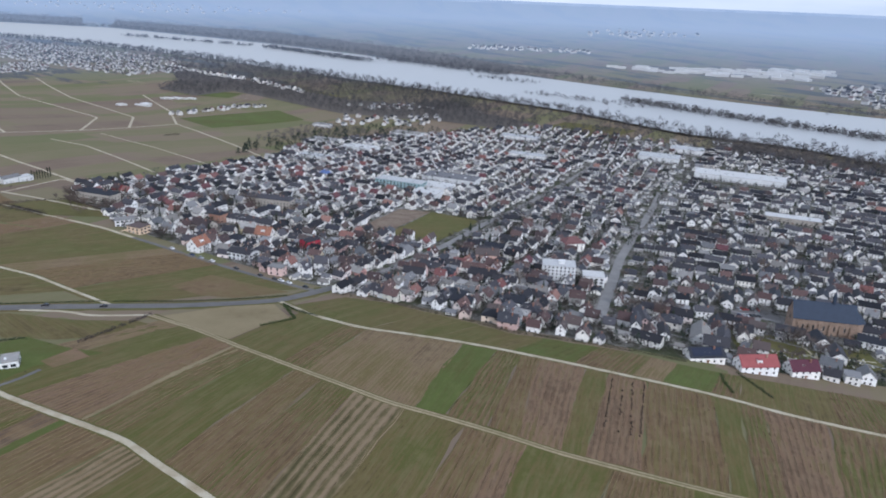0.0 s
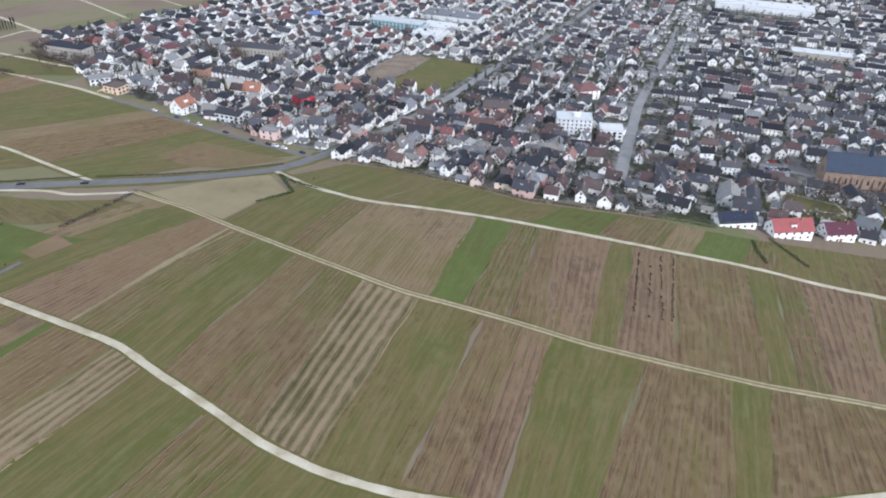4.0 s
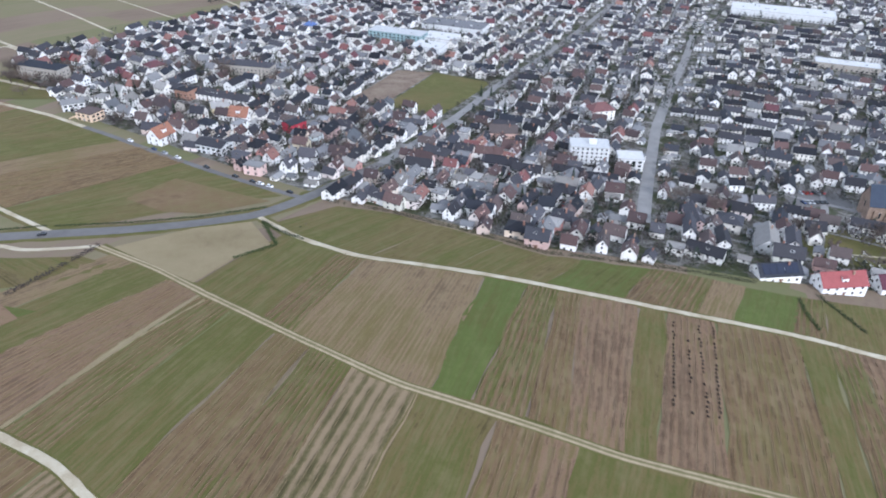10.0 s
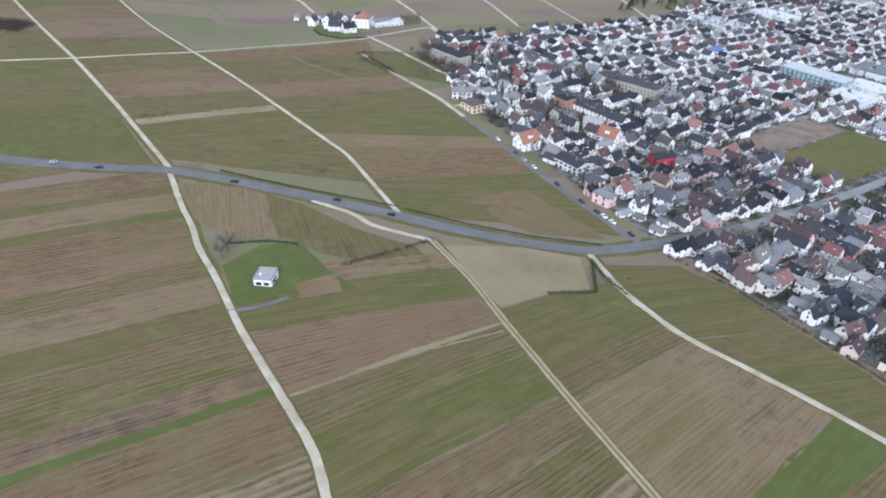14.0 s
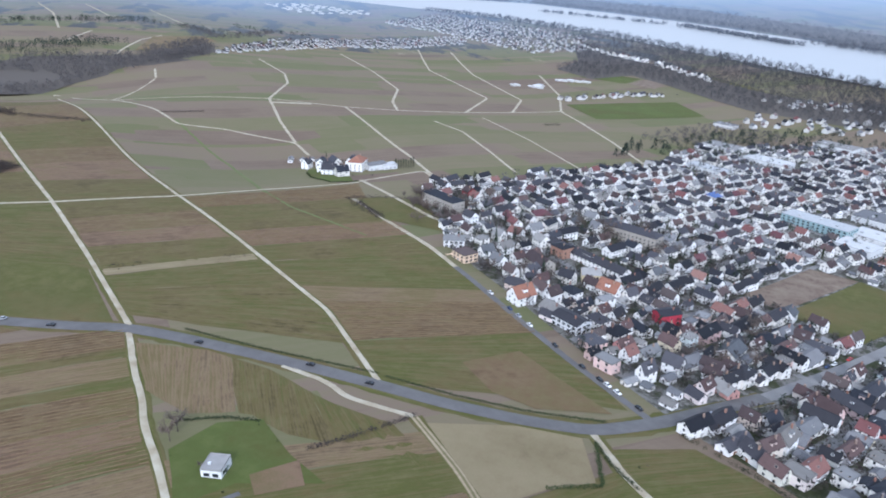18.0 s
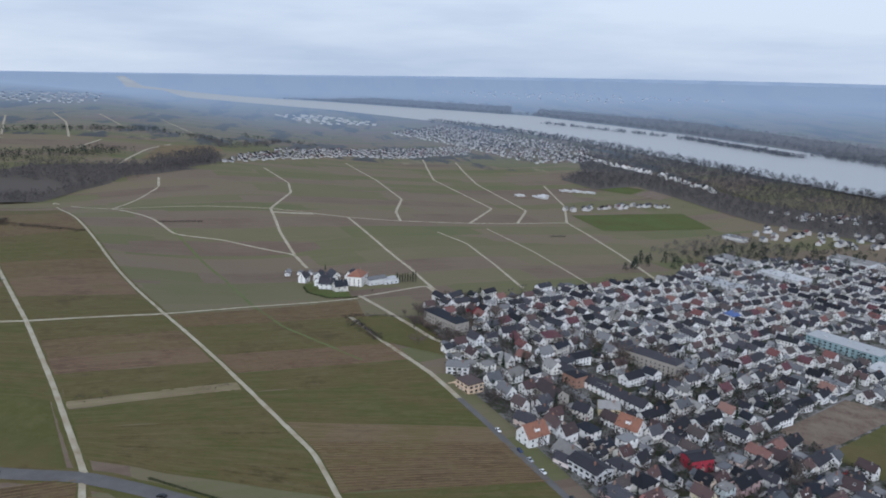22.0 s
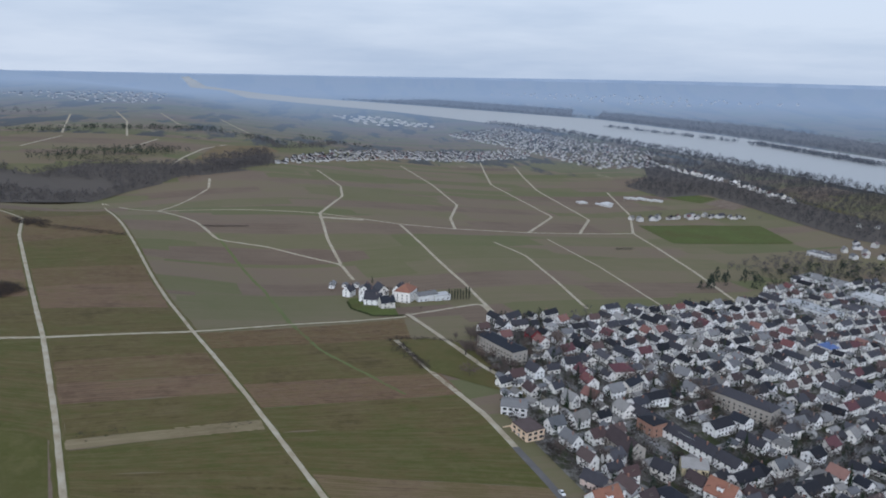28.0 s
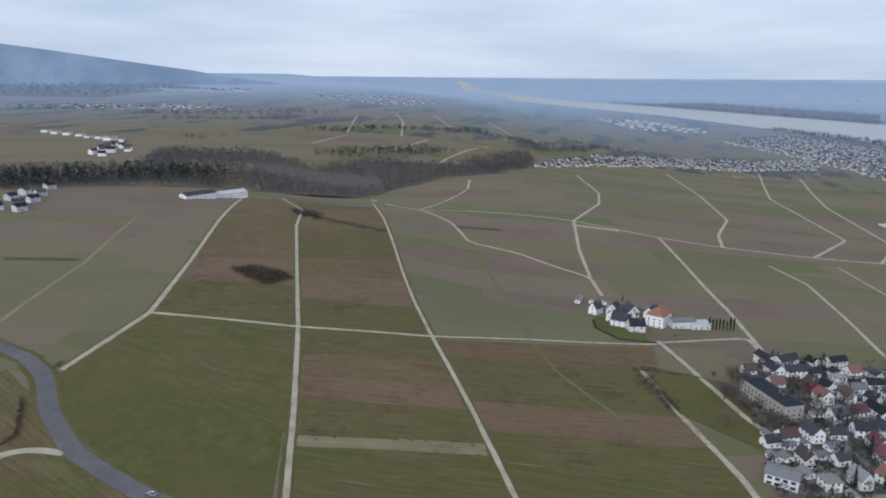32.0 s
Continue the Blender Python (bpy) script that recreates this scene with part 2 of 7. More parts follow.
def land_mat(name, haze=False):
    """Farmland seen from above: narrow parcels side by side, each of its own tone. The backdrop's copy has distance
    haze painted into its colour and emission.
    """
    m, n, l, b = material(name, 0.95)
    pos = place_coord(n)
    mp = n.new("ShaderNodeMapping")
    mp.vector_type = "TEXTURE"
    mp.inputs["Rotation"].default_value, mp.inputs["Scale"].default_value = (0, 0, radians(60)), (230.0, 55.0, 1.0e6)
    l.new(pos, mp.inputs["Vector"])
    cell = n.new("ShaderNodeTexVoronoi")
    cell.distance, cell.inputs["Scale"].default_value, cell.inputs["Randomness"].default_value = "CHEBYCHEV", 1.0, 0.6
    l.new(mp.outputs["Vector"], cell.inputs["Vector"])
    tone = n.new("ShaderNodeSeparateColor")
    l.new(cell.outputs["Color"], tone.inputs[0])
    big, fine = noise_node(n, l, 0.012, 5, pos), noise_node(n, l, 0.35, 6, pos, 0.7)
    mp2 = n.new("ShaderNodeMapping")
    mp2.vector_type = "TEXTURE"
    mp2.inputs["Rotation"].default_value, mp2.inputs["Scale"].default_value = (0, 0, radians(60)), (90.0, 5.0, 1.0e6)
    l.new(pos, mp2.inputs["Vector"])
    streak = noise_node(n, l, 1.0, 5, mp2.outputs["Vector"], 0.65)
    k = math_node(n, l, "MULTIPLY", tone.outputs[0], 0.62)
    k = math_node(n, l, "ADD", k, math_node(n, l, "MULTIPLY", big, 0.45))
    k = math_node(n, l, "ADD", k, math_node(n, l, "MULTIPLY", streak, 0.45))
    k = math_node(n, l, "ADD", k, math_node(n, l, "MULTIPLY", fine, 0.22))
    k = math_node(n, l, "ADD", k, -0.4)
    col = ramp_node(n, l, k, [(0.1, (0.132, 0.096, 0.07)), (0.26, (0.162, 0.122, 0.088)), (0.42, (0.158, 0.13, 0.08)), (0.55, (0.142, 0.126, 0.069)), (0.7, (0.126, 0.119, 0.058)), (0.88, (0.108, 0.115, 0.05))])
    l.new(col, b.inputs["Base Color"])
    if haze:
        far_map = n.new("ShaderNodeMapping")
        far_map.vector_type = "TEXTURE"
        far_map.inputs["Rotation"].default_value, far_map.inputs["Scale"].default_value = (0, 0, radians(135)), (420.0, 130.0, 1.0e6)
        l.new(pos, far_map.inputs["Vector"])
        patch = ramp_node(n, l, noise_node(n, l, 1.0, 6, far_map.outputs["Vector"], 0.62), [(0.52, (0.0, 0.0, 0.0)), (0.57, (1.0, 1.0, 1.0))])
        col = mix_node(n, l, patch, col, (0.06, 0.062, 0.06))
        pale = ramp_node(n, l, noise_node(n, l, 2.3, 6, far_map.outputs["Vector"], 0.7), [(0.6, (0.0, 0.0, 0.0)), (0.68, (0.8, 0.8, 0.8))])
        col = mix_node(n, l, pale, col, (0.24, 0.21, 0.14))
        paint_haze(n, l, b, pos, col)
    else:
        bump_into(n, l, b, fine, 0.5, 0.25)
    return m


def paint_haze(n, l, b, pos, col, near=1850.0, far=4450.0, most=0.86):
    """Paints distance haze into a material: base fades to black, blue emission rises."""
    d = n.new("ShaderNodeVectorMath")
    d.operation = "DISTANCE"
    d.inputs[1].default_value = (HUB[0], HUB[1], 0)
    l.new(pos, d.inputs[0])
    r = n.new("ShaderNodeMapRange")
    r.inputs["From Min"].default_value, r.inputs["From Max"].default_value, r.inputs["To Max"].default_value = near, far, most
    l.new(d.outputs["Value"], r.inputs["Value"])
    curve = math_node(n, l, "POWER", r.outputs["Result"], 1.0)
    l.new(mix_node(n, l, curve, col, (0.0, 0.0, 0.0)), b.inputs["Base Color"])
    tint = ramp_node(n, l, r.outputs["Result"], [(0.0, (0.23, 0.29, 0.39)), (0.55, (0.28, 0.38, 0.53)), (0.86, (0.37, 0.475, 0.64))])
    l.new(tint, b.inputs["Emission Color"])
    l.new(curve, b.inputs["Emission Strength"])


M_GROUND = land_mat("farmland")
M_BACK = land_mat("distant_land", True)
M_TRACK = plain_mat("concrete_track", [(0.32, (0.25, 0.2, 0.13)), (0.48, (0.35, 0.305, 0.222)), (0.62, (0.42, 0.38, 0.295))], 0.12, 1.5)


def lane_mat():
    """A grassy track: two worn wheel lanes with grass between."""
    m, n, l, b = material("grassy_track", 0.95)
    pos = place_coord(n)
    sep = n.new("ShaderNodeSeparateXYZ")
    l.new(n.new("ShaderNodeUVMap").outputs["UV"], sep.inputs[0])
    off = math_node(n, l, "ABSOLUTE", math_node(n, l, "SUBTRACT", math_node(n, l, "ABSOLUTE", sep.outputs["X"]), 0.95))
    k = math_node(n, l, "ADD", off, math_node(n, l, "MULTIPLY", noise_node(n, l, 0.5, 5, pos, 0.7), 1.0))
    k = math_node(n, l, "ADD", k, math_node(n, l, "MULTIPLY", noise_node(n, l, 0.03, 3, pos), 0.8))
    l.new(ramp_node(n, l, math_node(n, l, "MULTIPLY", k, 0.6), [(0.5, (0.33, 0.27, 0.18)), (0.72, (0.25, 0.2, 0.125)), (0.98, (0.13, 0.115, 0.055))]), b.inputs["Base Color"])
    return m


M_DIRT = lane_mat()
M_LANE = plain_mat("grass_lane", [(0.3, (0.1, 0.118, 0.042)), (0.7, (0.13, 0.14, 0.056))], 0.05, 0.8)
M_ASPHALT = plain_mat("asphalt", [(0.3, (0.092, 0.087, 0.085)), (0.7, (0.15, 0.142, 0.139))], 0.1, 2.0, rough=0.85)
M_STREET = plain_mat("worn_street_asphalt", [(0.3, (0.15, 0.145, 0.142)), (0.7, (0.24, 0.232, 0.226))], 0.1, 2.0, rough=0.85)
M_LOT = plain_mat("yards", [(0.34, (0.02, 0.027, 0.01)), (0.44, (0.038, 0.044, 0.018)), (0.495, (0.075, 0.07, 0.06)), (0.545, (0.19, 0.18, 0.168)), (0.595, (0.065, 0.062, 0.05)), (0.68, (0.034, 0.046, 0.014))], 0.06, 0.5)

# ---------------------------------------------------------------- ground
def disc(name, mat, rr, up, sectors=360):
    aa = np.linspace(0, 2 * math.pi, sectors + 1)[:-1]
    R, A = np.meshgrid(rr, aa, indexing="ij")
    up = up * np.clip((R.ravel() - rr[0]) / 60.0, 0, 1) - (0.6 * (R.ravel() <= rr[0]) if up else 0)
    v = on_land((HUB[0] + R * np.cos(A)).ravel(), (HUB[1] + R * np.sin(A)).ravel(), up)
    n = len(aa)
    faces = [(i * n + j, (i + 1) * n + j, (i + 1) * n + (j + 1) % n, i * n + (j + 1) % n) for i in range(len(rr) - 1) for j in range(n)]
    return new(name, mesh_of(name, v, faces, [mat], smooth=True))


tagged(disc("ground", M_GROUND, np.r_[np.arange(0, 1050, 8), np.geomspace(1050, 25000, 80)], 0.0), "brown and green winter farmland falling to a river plain", "ground", kind="structure")
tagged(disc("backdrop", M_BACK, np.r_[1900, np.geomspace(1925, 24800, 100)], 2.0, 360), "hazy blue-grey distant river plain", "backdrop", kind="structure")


# Hills faded by painted haze: dark base under a blotched blue emission.
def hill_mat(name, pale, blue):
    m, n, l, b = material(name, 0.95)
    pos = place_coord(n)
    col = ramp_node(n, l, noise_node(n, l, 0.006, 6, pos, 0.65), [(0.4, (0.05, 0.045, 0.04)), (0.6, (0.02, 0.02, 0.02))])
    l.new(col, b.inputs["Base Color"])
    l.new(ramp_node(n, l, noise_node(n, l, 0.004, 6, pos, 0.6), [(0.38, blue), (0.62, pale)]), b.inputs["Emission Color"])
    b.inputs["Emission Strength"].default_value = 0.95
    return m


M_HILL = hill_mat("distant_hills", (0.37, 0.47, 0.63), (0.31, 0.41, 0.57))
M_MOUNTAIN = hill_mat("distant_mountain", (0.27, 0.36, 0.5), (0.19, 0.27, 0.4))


def hills():
    """Low hills along the horizon, and one wooded mountain."""
    az = np.linspace(0, 360, 721)
    n = len(az)
    rng = np.random.default_rng(5)
    bumps = sum(rng.normal() * np.sin(radians(1) * az * f + rng.uniform(0, 6)) / f**0.7 for f in (3, 5, 9, 17, 31, 53)) * 0.05
    mount = 2.4 * np.exp(-((az - 184) / 11.0) ** 2) + 0.75 * np.exp(-((az - 172) / 9.0) ** 2)
    low = 0.16 * np.exp(-((az - 100) / 25.0) ** 2) + 0.12 * np.exp(-((az - 60) / 15.0) ** 2)
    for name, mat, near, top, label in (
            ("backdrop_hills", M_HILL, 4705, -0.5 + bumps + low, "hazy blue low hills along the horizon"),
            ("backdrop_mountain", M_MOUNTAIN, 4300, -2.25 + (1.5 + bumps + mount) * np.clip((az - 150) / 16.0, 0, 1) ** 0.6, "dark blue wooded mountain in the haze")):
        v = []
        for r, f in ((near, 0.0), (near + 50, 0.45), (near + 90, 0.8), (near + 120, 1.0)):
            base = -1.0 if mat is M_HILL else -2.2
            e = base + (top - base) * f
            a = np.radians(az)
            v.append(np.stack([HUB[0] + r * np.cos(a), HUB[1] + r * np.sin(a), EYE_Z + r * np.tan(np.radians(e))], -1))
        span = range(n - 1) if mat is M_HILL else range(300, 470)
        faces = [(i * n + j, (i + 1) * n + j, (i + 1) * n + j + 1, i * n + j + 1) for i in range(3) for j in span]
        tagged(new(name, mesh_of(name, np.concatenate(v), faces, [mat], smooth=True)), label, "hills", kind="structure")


hills()

# ---------------------------------------------------------------- roads and tracks
LINE_A = [(-556, 471), (-520, 422), (-420, 387), (-322, 343), (-281, 317), (-262, 307), (-245, 295), (-221, 283), (-183, 261), (-141, 240), (-117, 228), (-102, 215), (-87, 204), (-71, 192), (-57, 181), (-40, 172), (-20, 165), (20, 159), (64, 160), (132, 176), (210, 192)]
LINE_M = [(-165, 366), (-130, 344), (-105, 324), (-62, 292), (-21, 264), (15, 249), (50, 234), (82, 226), (112, 220), (128, 219), (195, 212)]
LINE_W = [(-99, 402), (-76, 378), (-44, 357), (10, 344), (48, 333), (94, 322), (141, 314), (176, 304), (255, 294)]
LINE_B = [(-322, 344), (-422, 386), (-530, 429), (-660, 477), (-813, 534), (-910, 578), (-1077, 609)]
LINE_C = [(-195, 381), (-264, 426), (-382, 471), (-495, 512), (-573, 543), (-730, 609), (-900, 678), (-1083, 756)]
LINE_J0 = [(-506, 288), (-582, 346), (-702, 400), (-855, 465), (-1020, 538)]
ROAD = [(-930, 60), (-720, 172), (-615, 228), (-556, 258), (-531, 273), (-501, 280), (-458, 279), (-417, 285), (-376, 304), (-342, 326), (-322, 342), (-296, 352), (-258, 363), (-224, 372), (-195, 378), (-160, 384), (-128, 393), (-100, 405), (-80, 432), (-45, 498), (2, 612), (42, 717), (146, 940), (255, 1170)]
CROSS = [(-582, 346), (-530, 429), (-495, 512), (-477, 585), (-441, 678)]
EDGE = [(-84, 432), (-136, 465), (-224, 524), (-284, 561), (-345, 585)]
EDGE_UP = [(-270, 608), (-327, 620), (-441, 678)]


FAR_TRACKS = ([(-1739, 1015), (-2020, 1160), (-2293, 1302)], [(-1656, 1121), (-2023, 1329), (-2395, 1503)], [(-1927, 1436), (-2365, 1645)], [(-1718, 1530), (-2225, 1785)],
              [(-1517, 832), (-1600, 910), (-1677, 985)], [(-1391, 955), (-1500, 1065), (-1599, 1164)], [(-1244, 973), (-1432, 1169), (-1510, 1283)])
SIDE = [(-417, 282), (-426, 271), (-428, 262), (-418, 247), (-402, 226)]


def track(name, pts, width, mat, label, up=0.26, wobble=0.05, seed=1, category="track"):
    return tagged(ribbon(pts, width * 1.15, up, mat, name, 0.12, wobble, seed), label, category, kind="structure")


road = tagged(ribbon(ROAD[:20], 8.8, 0.36, M_ASPHALT, "road", 0.12, 0.0), "grey asphalt country road between the vineyards", "road", kind="structure")
track("main_street", ROAD[19:], 6.0, M_STREET, "grey asphalt main street of the village", 0.34, 0.0, category="street")
PALE = "pale concrete farm track through the vineyards"
for i, (nm, pts, w) in enumerate((
    ("track_1", LINE_A[3:], 2.9), ("track_2", LINE_C, 2.8), ("track_3", LINE_B, 2.9), ("track_4", LINE_J0, 3.2), ("track_5", CROSS, 3.2),
    ("track_6", LINE_W, 3.2),
    ("track_8", [(-1083, 756), (-990, 750), (-932, 752), (-860, 843), (-795, 912), (-698, 968), (-644, 1023), (-582, 1118), (-494, 1290)], 3.4),
    ("track_9", [(-932, 752), (-1011, 858), (-1052, 914), (-1114, 960)], 3.4),
    ("track_10", [(-932, 752), (-820, 736), (-747, 712), (-704, 747), (-615, 774), (-567, 744)], 3.2),
    ("track_11", [(-795, 912), (-690, 826), (-615, 774)], 3.2),
    ("track_12", [(-698, 968), (-597, 898), (-478, 813), (-399, 747), (-378, 723)], 3.2),
    ("track_13", [(-795, 912), (-890, 1050), (-972, 1128), (-1144, 1233)], 3.4),
    ("track_14", [(-644, 1023), (-696, 1082), (-774, 1206), (-952, 1366), (-1200, 1558)], 3.6),
    ("track_15", [(-568, 1006), (-506, 980), (-422, 904), (-351, 834)], 3.0),
    ("track_16", [(-543, 1104), (-424, 1017), (-302, 909)], 2.4),
    ("track_17", [(-1089, 1900), (-828, 1569), (-592, 1336), (-540, 1197)], 3.8),
    ("track_18", [(-1185, 1878), (-920, 1532), (-639, 1293), (-582, 1118)], 3.8),
    ("track_19", [(-720, 1690), (-568, 1455), (-494, 1290), (-432, 1222), (-340, 1113), (-244, 987)], 3.6),
    ("track_20", [(-248, 539), (-284, 561), (-345, 588), (-402, 619)], 3.4),
)):
    track(nm, pts, w, M_TRACK, PALE, seed=i)
track("track_21", LINE_M, 3.0, M_DIRT, "grassy farm track with worn wheel lanes", seed=30)
track("track_22", [(-717, 321), (-645, 285), (-594, 261)], 2.4, M_DIRT, "faint grassy vineyard track", seed=31)
track("track_23", [(-882, 386), (-717, 321)], 2.4, M_DIRT, "faint grassy vineyard track", seed=32)
track("track_24", [(-238, 364), (-208, 366), (-200, 360), (-165, 366)], 2.6, M_TRACK, "short pale lay-by beside the road", seed=33)
for i, pts in enumerate((FAR_TRACKS)):
    track(f"track_{40 + i}", pts, 4.5, M_TRACK, "pale farm track on a far slope", 0.6, seed=50 + i)
track("concrete_yard", [(-776, 893), (-757, 914), (-737, 938)], 8.0, M_TRACK, "pale concrete yard beside a farm track", 0.34, seed=61, category="yard")
for i, pts in enumerate(([(-132, 266), (-118, 290), (-101, 317)],)):
    track(f"straw_strip_{i + 1}", pts, 1.2, FIELD["straw"], "narrow strip of pale dry grass", 0.2, 0.3, 70 + i, "grass strip")
track("garden_path", [(-197, 267), (-190, 271), (-184, 288)], 2.0, M_ASPHALT, "grey path beside the small garden", seed=63, category="path")
track("track_7", [(-258, 606), (-277, 613), (-325, 623), (-386, 653), (-446, 684)], 3.6, M_TRACK, PALE, 0.62, seed=62)
for i, (pts, w) in enumerate(((LINE_A[3:], 6.4), (LINE_M, 5.4), (LINE_W, 6.4), (LINE_B, 6.2), (LINE_C, 6.2), (LINE_J0, 6.2), (CROSS, 6.0), (ROAD[:20], 13.0))):
    track(f"grass_verge_{i + 1}", pts, w, FIELD["green"], "uneven grass verge beside a track", 0.17, 0.07, 90 + i, "verge")
for i, pts in enumerate(([(-482, 587), (-585, 646), (-762, 722)], [(-482, 587), (-416, 557), (-330, 545)])):
    track(f"grass_lane_{i + 1}", pts, 3.0, M_LANE, "green grass lane between vineyard parcels", 0.2, 0.2, 100 + i, "grass strip")
track("track_61", [(-443, 686), (-434, 726), (-424, 764), (-398, 742)], 3.0, M_TRACK, PALE, seed=64)
track("track_60", SIDE, 4.0, M_TRACK, "pale farm track joining the road", seed=60)
track("village_edge_road", EDGE[:3] + [(-250, 540)], 3.8, M_ASPHALT, "narrow grey asphalt lane along the village edge", 0.3, 0.0, category="road")

# ---------------------------------------------------------------- vineyard parcels
def along(pts, f):
    p, s = resample(pts, 3.0)
    f = np.asarray(f) * (len(p) - 1)
    i = np.arange(len(p))
    return np.stack([np.interp(f, i, p[:, 0]), np.interp(f, i, p[:, 1])], -1)


def parcels(line1, line2, cuts, kinds, across=True, inset=2.8, vines=True):
    """Strips of land between two lines: cuts are pairs of fractions along each, kinds name the cover of the strips.
    The rows of vines run from line to line, or along the lines where across is False."""
    for (a1, a2), (b1, b2), kind in zip(cuts[:-1], cuts[1:], kinds):
        c00, c10 = along(line1, a1), along(line1, b1)
        wide, deep = np.hypot(*(c10 - c00)), np.hypot(*(along(line2, a2) - c00))
        nu, nv = max(2, int(wide / 7)), max(2, int(deep / 7))
        fu, fv = np.linspace(0, 1, nu + 1), np.linspace(0, 1, nv + 1)
        p1, p2 = along(line1, a1 + (b1 - a1) * fu), along(line2, a2 + (b2 - a2) * fu)
        k = inset / max(deep, 3 * inset)
        ff = k + (1 - 2 * k) * fv
        g = p1[None] * (1 - ff[:, None, None]) + p2[None] * ff[:, None, None]
        side = (p1[-1] - p1[0]) / max(wide, 1.0)
        for col in (0, -1):
            g[:, col] += side * (np.convolve(FIELD_RNG.normal(size=nv + 3), (0.5, 0.7, 0.5), "valid")[:, None] * 0.55)
        for row_end in (0, -1):
            g[row_end] += FIELD_RNG.normal(size=(nu + 1, 1)) * 0.5 * (p2[0] - p1[0]) / max(deep, 1.0)
        x, y = g[..., 0].ravel(), g[..., 1].ravel()
        verts = on_land(x, y, 0.12)
        U, V = np.meshgrid(fu * wide, fv * deep)
        uv = np.stack([U.ravel(), V.ravel()] if across else [V.ravel(), U.ravel()], -1)
        n = nu + 1
        faces = [(i * n + j, i * n + j + 1, (i + 1) * n + j + 1, (i + 1) * n + j) for i in range(nv) for j in range(nu)]
        if np.cross(p1[-1] - p1[0], p2[0] - p1[0]) < 0:
            faces = [f[::-1] for f in faces]
        ob = new("field_parcel", mesh_of("field_parcel", verts, faces, [FIELD[kind]], uv=uv))
        tagged(ob, FIELD_LABEL[kind], "field", kind="structure")
        if vines and kind in VINE_GAP and (across or kind in ("mixed", "brown")):
            VINES.append((p1, p2, k, kind, across))


FIELD_RNG = np.random.default_rng(4)
VINES, VINE_GAP = [], {"mixed": 2.6, "brown": 2.6, "pink": 2.6, "striped": 3.7}


FIELD_LABEL = {"green": "grassed vineyard parcel with thin rows", "lush": "bright green grass strip", "olive": "olive green vineyard parcel in winter",
               "mixed": "brown and green vineyard parcel with rows", "brown": "brown vineyard parcel with bare rows", "pink": "reddish bare soil vineyard parcel",
               "tan": "dry pale grass field", "straw": "strip of pale dry straw-coloured grass", "striped": "vineyard parcel with tan lanes between rows", "dark": "dark brown bare soil parcel"}
# between the lower farm track and the grassy track
parcels(LINE_A, LINE_M, [(0.455, 0.03), (0.475, 0.07), (0.51, 0.135), (0.557, 0.184), (0.56, 0.19), (0.585, 0.24), (0.619, 0.303), (0.645, 0.345), (0.674, 0.396), (0.7, 0.462), (0.732, 0.532), (0.753, 0.57), (0.764, 0.595), (0.794, 0.682), (0.843, 0.756), (0.857, 0.789), (1, 1)],
        ["tan", "green", "pink", "straw", "mixed", "green", "brown", "mixed", "striped", "olive", "brown", "pink", "green", "brown", "green", "brown"], inset=1.8)
# between the grassy track and the pale track under the village
parcels(LINE_M, LINE_W, [(0.165, 0.07), (0.275, 0.165), (0.315, 0.2), (0.47, 0.346), (0.505, 0.396), (0.552, 0.43), (0.585, 0.455), (0.632, 0.518), (0.655, 0.548), (0.708, 0.6), (0.79, 0.686), (0.815, 0.72), (0.845, 0.75), (0.9, 0.83), (1, 1)],
        ["green", "mixed", "tan", "lush", "mixed", "brown", "pink", "green", "pink", "brown", "green", "mixed", "pink", "mixed"], inset=1.8)
# above the pale track, up to the gardens
parcels(LINE_W, [(-72, 424), (-36, 416), (12, 387), (43, 368), (110, 362), (150, 352), (210, 350), (270, 346)],
        [(0.03, 0.03), (0.2, 0.2), (0.3, 0.3), (0.41, 0.41), (0.5, 0.5), (0.58, 0.58), (0.62, 0.62), (0.685, 0.685), (0.72, 0.72), (0.85, 0.85), (1, 1)],
        ["green", "green", "olive", "lush", "mixed", "tan", "lush", "mixed", "olive", "mixed"], inset=1.5)
# between the two long tracks beyond the road
parcels(LINE_B, LINE_C, [(0.02, 0.04), (0.06, 0.13), (0.088, 0.175), (0.1, 0.186), (0.15, 0.223), (0.183, 0.254), (0.225, 0.294), (0.36, 0.41), (0.43, 0.5), (0.50, 0.56), (0.62, 0.68), (0.8, 0.84), (0.98, 0.98)],
        ["olive", "green", "straw", "olive", "pink", "brown", "olive", "pink", "brown", "olive", "brown", "olive"], vines=False)
# between the second long track and the village lane
parcels(LINE_C, [(-93, 435), (-136, 468), (-224, 526), (-284, 564), (-342, 594), (-393, 630), (-444, 678)],
        [(0.0, 0.0), (0.045, 0.2), (0.1, 0.3), (0.125, 0.345), (0.17, 0.5), (0.2, 0.6), (0.235, 0.68), (0.3, 0.85), (0.335, 0.98)],
        ["green", "brown", "tan", "green", "olive", "pink", "olive", "brown"], inset=1.8)
# between the road and the first long track
parcels(LINE_J0, LINE_B, [(0.03, 0.10), (0.1, 0.18), (0.17, 0.28), (0.3, 0.4), (0.42, 0.5), (0.55, 0.62), (0.7, 0.75), (0.98, 0.97)],
        ["green", "green", "olive", "pink", "brown", "mixed", "brown"], vines=False)
parcels([(-309, 336), (-279, 354), (-240, 360), (-202, 354), (-171, 357)], [(-264, 310), (-237, 308), (-218, 324), (-195, 322), (-135, 339)],
        [(0, 0), (0.35, 0.35), (0.7, 0.7), (1, 1)], ["tan", "olive", "green"], vines=False)
